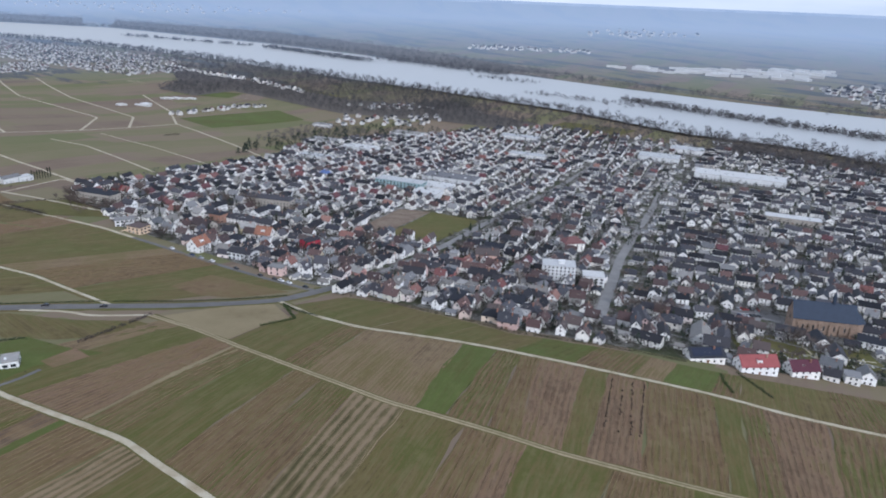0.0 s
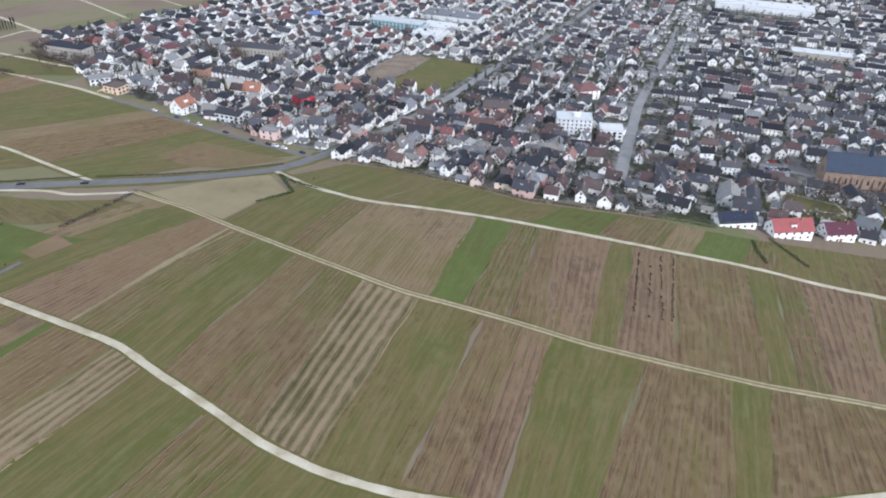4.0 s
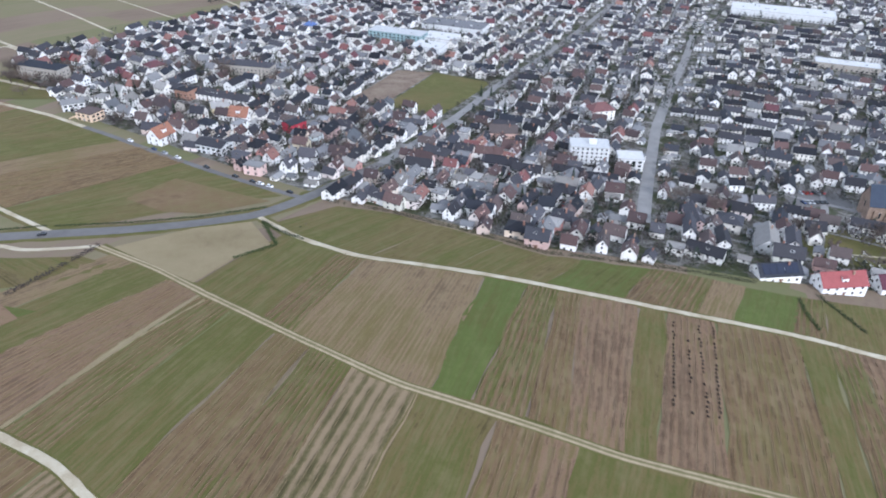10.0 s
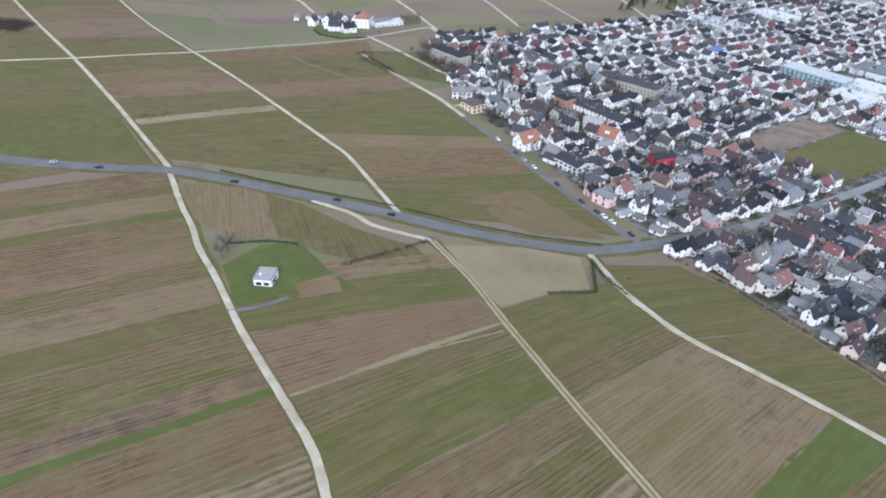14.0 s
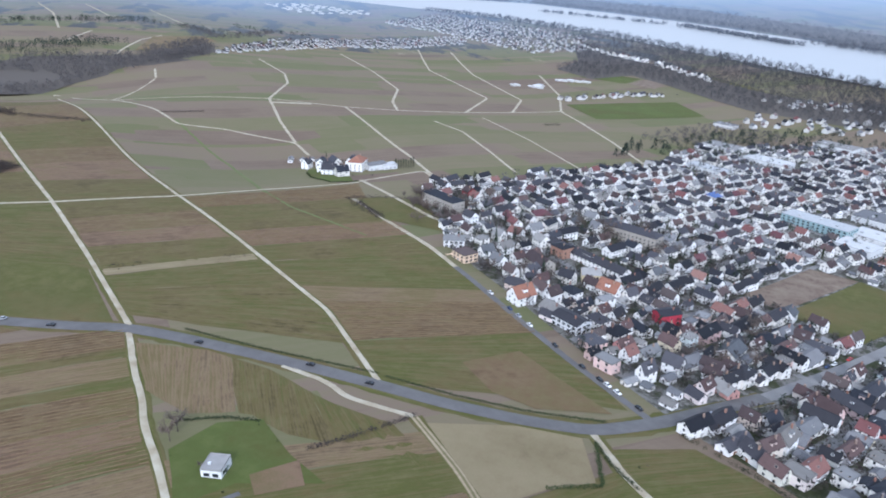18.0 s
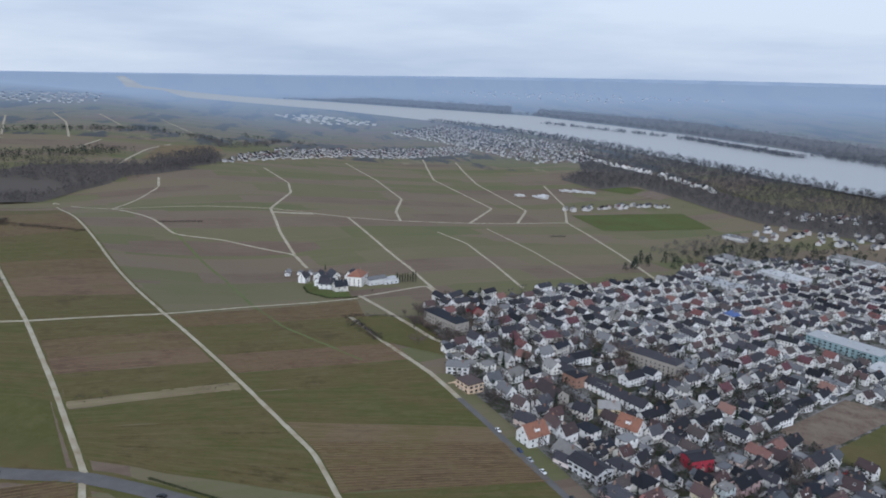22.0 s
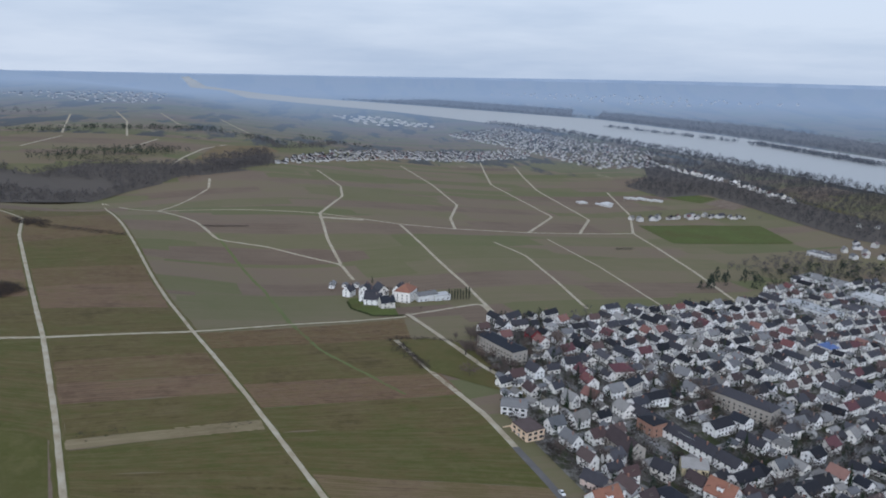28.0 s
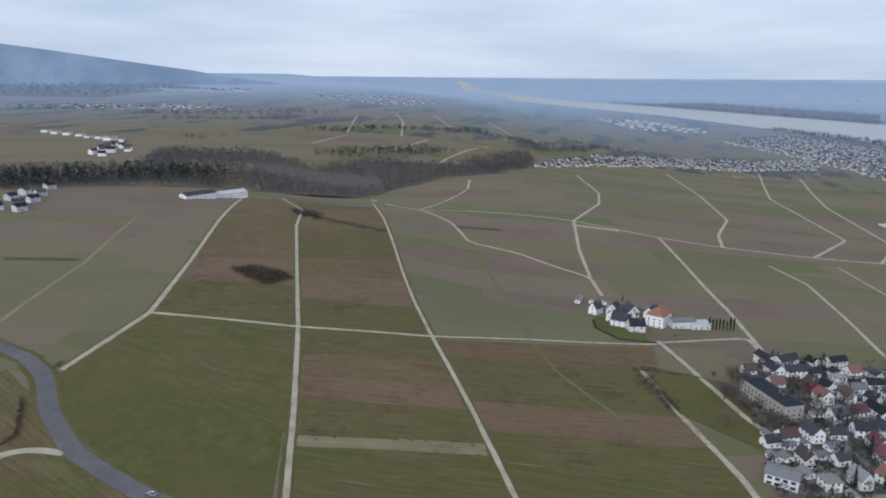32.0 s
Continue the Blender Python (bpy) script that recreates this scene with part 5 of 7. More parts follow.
def pile_house(pile, x, y, turn, w, l, h, r, slot, z=None, windows=True, draw=None):
    """One far house: body, thick roof and window bodies, all joined into a pile."""
    a = radians(turn)
    z = float(height(x, y)) if z is None else z
    put = lambda p: (x + rot(p[0], p[1], a)[0], y + rot(p[0], p[1], a)[1], z + p[2])  # noqa: E731
    draw = draw or (lambda ps: ps)
    X, Y = w / 2, l / 2
    body = [put(p) for p in ((-X, -Y, -2), (X, -Y, -2), (X, Y, -2), (-X, Y, -2), (-X, -Y, h), (X, -Y, h), (X, Y, h), (-X, Y, h), (0, -Y, h + r), (0, Y, h + r))]
    pile.add(draw(body), [(0, 1, 5, 8, 4), (1, 2, 6, 5), (2, 3, 7, 9, 6), (3, 0, 4, 7)], [0] * 4)
    o, t = 0.45, 0.25
    e = h - o * r / X
    roof = [(-X - o, -Y - o, e), (-X - o, Y + o, e), (0, -Y - o, h + r), (0, Y + o, h + r), (X + o, -Y - o, e), (X + o, Y + o, e)]
    roof = [put(p) for p in roof + [(p[0], p[1], p[2] + t) for p in roof]]
    pile.add(draw(roof), [(6, 8, 9, 7), (8, 10, 11, 9), (0, 1, 3, 2), (2, 3, 5, 4), (0, 6, 7, 1), (4, 5, 11, 10), (0, 2, 8, 6), (2, 4, 10, 8), (1, 7, 9, 3), (3, 9, 11, 5)], [slot] * 10)
    if r > 2:
        c = [put((px + X * 0.25, py + Y * 0.4, pz)) for pz in (h + r * 0.55, h + r + 0.9) for px, py in ((-0.35, -0.35), (0.35, -0.35), (0.35, 0.35), (-0.35, 0.35))]
        pile.add(draw(c), [(0, 1, 5, 4), (1, 2, 6, 5), (2, 3, 7, 6), (3, 0, 4, 7), (4, 5, 6, 7)], [5 if windows else slot] * 5)
    if windows:
        for fl in range(2 if h > 4.5 else 1):
            zz = 1.0 + fl * 2.7
            for sx, sy, run, off in ((1, 0, l, X), (-1, 0, l, X), (0, 1, w, Y), (0, -1, w, Y)):
                count = max(1, int(run / 3.4))
                for i in range(count):
                    s = (i - (count - 1) / 2) * 3.0
                    q = []
                    for dz in (0, 1.3):
                        for ds in (-0.55, 0.55):
                            for d in (0.0, 0.05):
                                q.append(put((sx * (off + d) + (s + ds) * abs(sy), sy * (off + d) + (s + ds) * abs(sx), zz + dz)))
                    pile.add(draw(q), [(1, 3, 7, 5), (0, 1, 5, 4), (3, 2, 6, 7), (4, 5, 7, 6), (0, 2, 3, 1)], [6] * 5)


FAR_MATS = [WALL_FAR, *ROOFS_FAR, toned("chimneys_far", [(0.3, 0.16, 0.12), (0.22, 0.2, 0.19)], 0.9, True), M_PANE]
piles = {}
rng = random.Random(31)
for x, y, turn, k in FAR:
    w, l, h, r, roof, hip = KINDS[k]
    pile = piles.setdefault((int((x + 300) // 200), int(y // 200)), Pile())
    pile_house(pile, x, y, turn, w * rng.uniform(0.9, 1.1), l * rng.uniform(0.9, 1.15), h * rng.uniform(0.9, 1.1), max(r, 0.3), ROOF_SLOT[roof])
for pile in piles.values():
    pile.link("village_quarter", FAR_MATS, "many white village houses with dark roofs", "houses")

# ---------------------------------------------------------------- river
M_WATER = material("river_water", 0.35)[0]
nn, ll, bb = M_WATER.node_tree.nodes, M_WATER.node_tree.links, M_WATER.node_tree.nodes["Principled BSDF"]
bb.inputs["Base Color"].default_value = (0.35, 0.36, 0.365, 1)
bump_into(nn, ll, bb, noise_node(nn, ll, 0.06, 4, place_coord(nn)), 0.25, 0.6)
BANK_NEAR = [(-15513, 10458), (-7961, 5554), (-6759, 5165), (-5186, 4206), (-4267, 3962), (-3059, 3678), (-2084, 3300), (-1581, 3090), (-945, 2685), (-598, 2400), (-302, 2168), (9, 1935), (282, 1695), (480, 1448), (666, 1335), (778, 1200), (1050, 975), (1500, 630), (2250, 150)]
BANK_FAR = [(-16480, 11312), (-8396, 6080), (-5923, 4988), (-4998, 4678), (-4500, 4600), (-3786, 4516), (-2014, 4140), (-1882, 4113), (-1095, 3588), (-780, 3360), (-470, 3094), (165, 2536), (519, 2182), (777, 1960), (1070, 1755), (1350, 1515), (1650, 1290), (2100, 960), (2850, 450)]


def river():
    n, k = 520, 12
    f = np.linspace(0, 1, n)
    a, b = along(BANK_NEAR, f), along(BANK_FAR, f)
    v = []
    for i in range(k + 1):
        p = a + (b - a) * i / k
        v.append(warp(p[:, 0], p[:, 1], np.full(n, -71.25 + 5.0)))
    faces = [(i * n + j, i * n + j + 1, (i + 1) * n + j + 1, (i + 1) * n + j) for i in range(k) for j in range(n - 1)]
    tagged(new("water", mesh_of("water", np.concatenate(v), faces, [M_WATER])), "wide pale grey river in flood", "river", kind="structure")


river()
tagged(ribbon([(-450, 1950), (-285, 1785), (-210, 1665)], 70, 0.5, FIELD["green"], "meadow", 0.2), "narrow green riverside meadow", "meadow", kind="structure")
sheet("meadow_2", [(198, 1478), (258, 1560), (398, 1484), (292, 1364)], 0.5, FIELD["green"], "brown and green meadow behind the village", "meadow", 20)
sheet("playing_field", [(-640, 1736), (-525, 1713), (-518, 1800), (-638, 1838)], 0.5, FIELD["lush"], "green playing field", "playing field", 20)
sheet("red_court", [(-518, 1713), (-450, 1680), (-450, 1770), (-510, 1800)], 0.5, M_SOIL, "reddish sports court", "court", 20)
sheet("green_meadow", [(-518, 1368), (-450, 1470), (-371, 1555), (-291, 1445), (-425, 1275)], 0.4, FIELD["lush"], "green meadow beside the village", "meadow", 20)
sheet("grass_garden", [(-224, 290), (-224, 313), (-212, 326), (-187, 315), (-164, 309), (-189, 291), (-196, 270), (-209, 280)], 0.2, FIELD["lush"], "mown green garden round the small house", "garden", 6)

# ---------------------------------------------------------------- trees
def cone_between(bm, a, b, r0, r1, seg=5):
    a, b = Vector(a), Vector(b)
    d = (b - a)
    q = d.to_track_quat("Z", "Y").to_matrix()
    ring = [[bm.verts.new(p + q @ Vector((math.cos(t) * r, math.sin(t) * r, 0))) for t in (2 * math.pi * i / seg for i in range(seg))] for p, r in ((a, r0), (b, r1))]
    for i in range(seg):
        bm.faces.new((ring[0][i], ring[0][(i + 1) % seg], ring[1][(i + 1) % seg], ring[1][i]))


def bare_tree(seed, h, spread, twigs=420):
    """A leafless tree: trunk with limbs, and a crown of fine twigs."""
    rng = random.Random(seed)
    root = thing("bare_tree", "leafless grey-brown tree in winter", "tree", "bare trees")
    bm = bmesh.new()
    cone_between(bm, (0, 0, -0.3), (0, 0, h * 0.45), h * 0.022, h * 0.014, 7)
    tips = []
    for i in range(8):
        a, z = i * 2.4 + rng.uniform(-0.4, 0.4), h * rng.uniform(0.25, 0.45)
        tip = Vector((math.cos(a) * spread * rng.uniform(0.35, 0.6), math.sin(a) * spread * rng.uniform(0.35, 0.6), h * rng.uniform(0.6, 0.85)))
        cone_between(bm, (0, 0, z), tip, h * 0.01, h * 0.003, 4)
        tips += [Vector((0, 0, z)).lerp(tip, f) for f in (0.4, 0.6, 0.8, 1.0)]
    part("trunk", mesh_from(bm, "trunk", M_BARK), root)
    bm = bmesh.new()
    for _ in range(twigs):
        c = rng.choice(tips)
        d = Vector((rng.gauss(0, 1), rng.gauss(0, 1), rng.gauss(0.5, 0.8))).normalized()
        out = d * rng.uniform(0.1, 0.22) * h
        s = d.cross(Vector((rng.gauss(0, 1), rng.gauss(0, 1), rng.gauss(0, 1)))).normalized() * rng.uniform(0.05, 0.13)
        p = c + d * rng.uniform(0, 0.06) * h
        vs = [bm.verts.new(v) for v in (p - s, p + s, p + out)]
        bm.faces.new(vs)
    part("crown", mesh_from(bm, "crown", M_TWIG), root)
    return root


def conifer(seed, h, w, label="dark green conifer in a garden", slim=False):
    rng = random.Random(seed)
    root = thing("conifer", label, "tree", "conifers")
    bm = bmesh.new()
    cone_between(bm, (0, 0, -0.3), (0, 0, h * 0.9), h * 0.02, h * 0.004, 6)
    part("trunk", mesh_from(bm, "trunk", M_BARK), root)
    bm = bmesh.new()
    for _ in range(520):
        f = rng.random() ** 0.75
        z = h * (0.06 + 0.94 * f)
        rad = (w / 2) * ((1 - f) ** 0.8 if not slim else min(1, 4 * (1 - f)) * (0.7 + 0.3 * f)) + 0.1
        a = rng.uniform(0, 6.283)
        o = Vector((math.cos(a), math.sin(a), 0))
        tip = o * rad * rng.uniform(0.75, 1.1) + Vector((0, 0, z - (0.12 if not slim else -0.5) * rad))
        base = o * rad * 0.25 + Vector((0, 0, z + 0.1 * rad))
        s = Vector((-o.y, o.x, rng.uniform(-0.4, 0.4))) * rng.uniform(0.12, 0.3) * max(0.5, rad * 0.6)
        bm.faces.new([bm.verts.new(v) for v in (base - s, base + s, tip)])
    part("crown", mesh_from(bm, "crown", M_NEEDLE), root)
    return root


def bush(seed, w, h, label, mat):
    rng = random.Random(seed)
    root = thing("bush", label, "bush", "bushes")
    bm = bmesh.new()
    for _ in range(160):
        d = Vector((rng.gauss(0, 1), rng.gauss(0, 1), abs(rng.gauss(0.2, 0.8)))).normalized()
        p = Vector((d.x * w / 2, d.y * w / 2, d.z * h)) * rng.uniform(0.5, 1.05)
        s, t = d.orthogonal().normalized() * rng.uniform(0.1, 0.3), d.cross(d.orthogonal()).normalized() * rng.uniform(0.1, 0.3)
        bm.faces.new([bm.verts.new(v) for v in (p - s, p + t, p + s + d * 0.25)])
    part("foliage", mesh_from(bm, "foliage", mat), root)
    bm = bmesh.new()
    for i in range(5):
        cone_between(bm, (0, 0, -0.2), (rng.uniform(-w, w) * 0.3, rng.uniform(-w, w) * 0.3, h * 0.7), 0.05, 0.02, 4)
    part("stems", mesh_from(bm, "stems", M_BARK), root)
    return root


BARE = [bare_tree(1, 11, 8), bare_tree(2, 14, 10), bare_tree(3, 8, 6), bare_tree(4, 12, 16, 780)]
FIRS = [conifer(5, 13, 5.5), conifer(6, 9, 4.0), conifer(7, 16, 6)]
SLIM = conifer(8, 8, 1.8, "slim dark green cypress tree", True)
BUSHES = [bush(9, 3.0, 2.0, "dark green garden bush", M_HEDGE), bush(10, 4.0, 2.4, "leafless brown bush on grass", M_TWIG), bush(11, 2.2, 1.4, "dark green garden bush", M_HEDGE)]
PROTOS = {"bare": BARE, "fir": FIRS, "slim": [SLIM], "bush": BUSHES}
USED = set()


def plant(kind, x, y, rng, scale=1.0, pick=None):
    ps = PROTOS[kind]
    p = ps[pick if pick is not None else rng.randrange(len(ps))]
    s = scale * rng.uniform(0.8, 1.2)
    m = pose(x, y, float(height(x, y)), 0, 0, rng.uniform(0, 360)) @ Matrix.Diagonal((s, s, s * rng.uniform(0.9, 1.15), 1))
    if p.name in USED:
        copy_thing(p, m)
    else:
        USED.add(p.name)
        p.matrix_basis = m


def planting():
    rng = random.Random(41)
    for cx, cy, wide, n in ((-345, 655, 14, 12), (-320, 625, 12, 7), (-190, 705, 12, 10), (-160, 690, 12, 8), (-240, 720, 14, 6), (-300, 705, 14, 5), (-205, 560, 10, 5), (-130, 610, 14, 8), (-60, 560, 16, 8), (60, 520, 18, 8), (150, 470, 16, 6)):
        for _ in range(n):
            x, y = cx + rng.gauss(0, wide), cy + rng.gauss(0, wide)
            if not any(math.hypot(x - a, y - b) < c * 0.5 for a, b, c in TAKEN) and not any(math.hypot(x - p[0], y - p[1]) < 6.5 for p in NEAR):
                plant("bare", x, y, rng, 0.85)
    for x, y in ((196, 435), (207, 441), (189, 446), (254, 444), (244, 435), (264, 438), (234, 426), (218, 393), (240, 402), (202, 408), (-122, 525), (-132, 528), (-86, 510), (-75, 518),
                 (-142, 738), (-132, 720), (-210, 678), (-192, 675), (-150, 675), (-357, 669), (-368, 675), (-363, 660), (-375, 657), (-348, 642), (-339, 636), (-327, 630), (-318, 624)):
        plant("bare", x, y, rng, 0.85)
    for x, y in ((38, 627), (44, 633), (50, 627), (27, 682), (36, 687), (-9, 940), (-18, 938), (-158, 750), (-147, 758), (-152, 746), (75, 484), (278, 900), (285, 810), (180, 840), (345, 780)):
        plant("fir", x, y, rng, 0.8)
    plant("slim", -276, 588, rng, 1.1)
    for i in range(8):
        plant("slim", -452 + i * 1.7, 752 + i * 2.2, rng, 1.15)
    for i in range(26):
        plant(rng.choice(("fir", "bare", "bush")), rng.uniform(-565, -440), rng.uniform(684, 765), rng, 0.55)
    for x, y in ((-231, 300), (-228, 294)):
        plant("bare", x, y, rng, 1.05, 0)
    plant("bare", -206, 290, rng, 0.6, 2)
    for x, y in ((-74, 394), (-76, 390), (-196, 318), (-210, 322), (-220, 288), (-314, 336), (-506, 292), (-502, 285), (-189, 285), (-388, 384), (-387, 393), (-357, 444), (-356, 452)):
        plant("bush", x, y, rng, 0.7)
    n = 0
    while n < 190:  # gardens
        x, y = rng.uniform(-352, 390), rng.uniform(393, 840)
        if not inside(x, y, VILLAGE) or inside(x, y, SQUARE) or near_line(x, y, ROAD[15:], 5) or near_line(x, y, HIGH_STREET, 6):
            continue
        if any(abs(x - a) + abs(y - b) < 6.5 for a, b, _, _ in NEAR) or any(math.hypot(x - a, y - b) < c * 0.8 for a, b, c in TAKEN[:20]):
            continue
        n += 1
        kind = rng.choices(("bare", "fir", "bush"), (4, 4, 4))[0]
        plant(kind, x, y, rng, {"bare": 0.75, "fir": 0.8, "bush": 1.3}[kind])


planting()


def hedge(pts, w, h, label, mat, seed, gaps=0.0):
    """A hedge: many small sprays along a line, one mesh."""
    rng = random.Random(seed)
    p = smooth_line(pts, 1.0)
    pile = Pile()
    for x, y in p:
        if rng.random() < gaps:
            continue
        z = float(height(x, y))
        hh = h * rng.uniform(0.6, 1.15)
        for _ in range(22):
            c = Vector((x + rng.uniform(-0.7, 0.7), y + rng.uniform(-0.7, 0.7), z + rng.uniform(0.1, hh)))
            o = Vector((rng.gauss(0, 1), rng.gauss(0, 1), rng.gauss(0, 1))).normalized()
            c += Vector((rng.uniform(-w, w) * 0.5, rng.uniform(-w, w) * 0.5, 0))
            s, t = o.orthogonal().normalized() * rng.uniform(0.15, 0.4), o * rng.uniform(0.2, 0.5)
            pile.add([tuple(c - s), tuple(c + s), tuple(c + t)], [(0, 1, 2)], [0])
    return pile.link("hedge", [mat], label, "hedge", "structure")


hedge([(-183, 321), (-174, 341), (-165, 366)], 1.8, 1.9, "dark leafless hedge between fields", M_THICKET, 1, 0.12)
hedge([(-95, 394), (-83, 368), (-99, 354)], 1.3, 1.3, "dark clipped hedge by the road fork", M_HEDGE, 2)
hedge([(-96, 396), (-85, 384), (-72, 375)], 1.2, 1.2, "dark hedge beside the track", M_HEDGE, 3, 0.15)
hedge([(-393, 614), (-375, 603), (-348, 590)], 3.4, 2.6, "leafless thicket beside a meadow", M_THICKET, 4)
hedge([(-404, 621), (-387, 642), (-363, 657), (-333, 636), (-308, 620)], 2.6, 2.4, "leafless hedge round a meadow", M_THICKET, 5, 0.1)
hedge([(-510, 678), (-490, 662), (-460, 657), (-444, 678)], 1.0, 1.4, "clipped dark hedge round the winery", M_HEDGE, 6)
hedge([(156, 348), (153, 336), (152, 321)], 1.0, 1.2, "dark hedge beside a garden", M_HEDGE, 7)
hedge([(168, 354), (171, 339), (174, 324)], 1.0, 1.2, "dark hedge beside a garden", M_HEDGE, 8)
hedge([(-236, 306), (-224, 318), (-212, 324)], 0.8, 1.0, "dark hedge of the small garden", M_HEDGE, 9)
hedge([(-69, 428), (-36, 415), (12, 388), (43, 370), (110, 364), (140, 360)], 1.8, 1.8, "patchy garden hedge along the village", M_HEDGE, 10, 0.3)
hedge([(138, 393), (180, 393), (240, 393), (285, 393)], 1.2, 1.6, "dark hedge of the churchyard", M_HEDGE, 11, 0.15)
hedge([(-750, 267), (-726, 318)], 2.5, 2.2, "leafless thicket between vineyards", M_THICKET, 12)
hedge([(-882, 562), (-840, 588), (-792, 627)], 4.0, 2.5, "leafless thicket between vineyards", M_THICKET, 13, 0.1)
hedge([(-885, 558), (-867, 576)], 6.0, 4.0, "leafless thicket by the track", M_THICKET, 16)
hedge([(-801, 730), (-778, 778)], 2.5, 2.0, "dark scrub line in the vineyards", M_THICKET, 17)
hedge([(-458, 1142), (-444, 1167)], 4, 3.0, "dark scrub in the meadow", M_HEDGE, 18)
hedge([(-476, 269), (-456, 267), (-440, 265), (-432, 256), (-424, 244)], 2.2, 2.0, "leafless thicket beside the road", M_THICKET, 19)
hedge([(-516, 289), (-510, 285)], 2.6, 2.4, "dark bush at a track junction", M_THICKET, 22)
hedge([(-195, 387), (-160, 393), (-128, 402), (-99, 416)], 0.7, 0.7, "low dark bank along the road", M_HEDGE, 20)
hedge([(-300, 360), (-258, 370), (-224, 380), (-200, 387)], 0.7, 0.6, "low dark bank along the road", M_HEDGE, 21)


# ---------------------------------------------------------------- woods
def woods(name, spots, h, label, mat, seed, fan=30, wide=0.36, conic=False):
    """Woodland, too many trees to count: each a stem with a loose crown of sprays."""
    rng = np.random.default_rng(seed)
    V, F = [], []
    for x, y in spots:
        z = float(height(x, y)) - 0.5
        hh = 1.25 * h * rng.uniform(0.6, 1.2)
        if math.hypot(x - HUB[0], y - HUB[1]) > 1940:
            z += 2.0
        d = rng.normal(size=(fan, 3))
        d /= np.linalg.norm(d, axis=1)[:, None]
        k = rng.uniform(0.35, 1.0, fan)[:, None]
        if conic:
            f = rng.uniform(0.05, 1.0, fan)
            c = np.stack([d[:, 0] * hh * wide * (1.05 - f), d[:, 1] * hh * wide * (1.05 - f), f * hh], -1)
        else:
            c = d * k * (hh * wide, hh * wide, hh * 0.4) + (0, 0, hh * 0.6)
        c = c + (x, y, z)
        o = d + rng.normal(size=(fan, 3)) * 0.5 + (0, 0, -0.4 if conic else 0.5)
        o /= np.linalg.norm(o, axis=1)[:, None]
        s = np.cross(o, rng.normal(size=(fan, 3)))
        s /= np.linalg.norm(s, axis=1)[:, None]
        ln, wd = hh * rng.uniform(0.1, 0.24, fan)[:, None], hh * rng.uniform(0.025, 0.07, fan)[:, None]
        tri = np.stack([c - s * wd, c + s * wd, c + o * ln], 1).reshape(-1, 3)
        b = len(V)
        V.extend(tri.tolist())
        F.extend([(b + 3 * i, b + 3 * i + 1, b + 3 * i + 2) for i in range(fan)])
        b = len(V)
        r = hh * 0.014
        V += [(x - r, y, z), (x + r, y, z), (x, y + r, z), (x, y, z + hh * 0.8)]
        F += [(b, b + 1, b + 3), (b + 1, b + 2, b + 3), (b + 2, b, b + 3)]
    V = np.array(V)
    return tagged(new(name, mesh_of(name, warp(V[:, 0], V[:, 1], V[:, 2]), F, [mat])), label, "woods", kind="stuff")


# Leaf litter tones; far sheets also get the painted distance haze.
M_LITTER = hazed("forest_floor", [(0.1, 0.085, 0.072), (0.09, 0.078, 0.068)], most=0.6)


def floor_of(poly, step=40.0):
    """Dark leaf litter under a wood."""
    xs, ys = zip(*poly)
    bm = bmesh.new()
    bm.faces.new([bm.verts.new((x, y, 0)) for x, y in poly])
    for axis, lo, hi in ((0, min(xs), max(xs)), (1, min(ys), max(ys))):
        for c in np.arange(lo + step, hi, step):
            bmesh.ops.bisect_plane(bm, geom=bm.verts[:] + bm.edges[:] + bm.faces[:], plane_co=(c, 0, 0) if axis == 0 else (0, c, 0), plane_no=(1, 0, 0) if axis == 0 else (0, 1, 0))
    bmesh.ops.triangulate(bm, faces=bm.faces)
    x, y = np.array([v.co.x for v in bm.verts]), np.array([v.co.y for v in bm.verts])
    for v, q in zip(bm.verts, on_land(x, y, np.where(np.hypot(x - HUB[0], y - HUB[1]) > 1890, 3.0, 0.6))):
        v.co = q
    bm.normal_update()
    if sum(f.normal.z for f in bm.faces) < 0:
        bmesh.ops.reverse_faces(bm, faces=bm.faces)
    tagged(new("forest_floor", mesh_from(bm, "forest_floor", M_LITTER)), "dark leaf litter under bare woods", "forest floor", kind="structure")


def patchy(spots, size, keep):
    """Leaves clearings in a wood."""
    return [(x, y) for x, y in spots if math.sin(x / size + 1.3 * math.sin(y / size / 1.7)) + math.sin(y / size * 0.8 + 1.1 * math.sin(x / size / 1.3)) < keep]


def fill(poly, step, seed, jitter=0.45):
    rng = random.Random(seed)
    xs, ys = zip(*poly)
    out = []
    x = min(xs)
    while x < max(xs):
        y = min(ys)
        while y < max(ys):
            p = (x + rng.uniform(-1, 1) * step * jitter, y + rng.uniform(-1, 1) * step * jitter)
            if inside(*p, poly):
                out.append(p)
            y += step
        x += step
    return out


def strew(pts, width, step, seed):
    rng = random.Random(seed)
    p, s = resample(pts, step)
    return [(x + rng.gauss(0, width), y + rng.gauss(0, width)) for x, y in p]


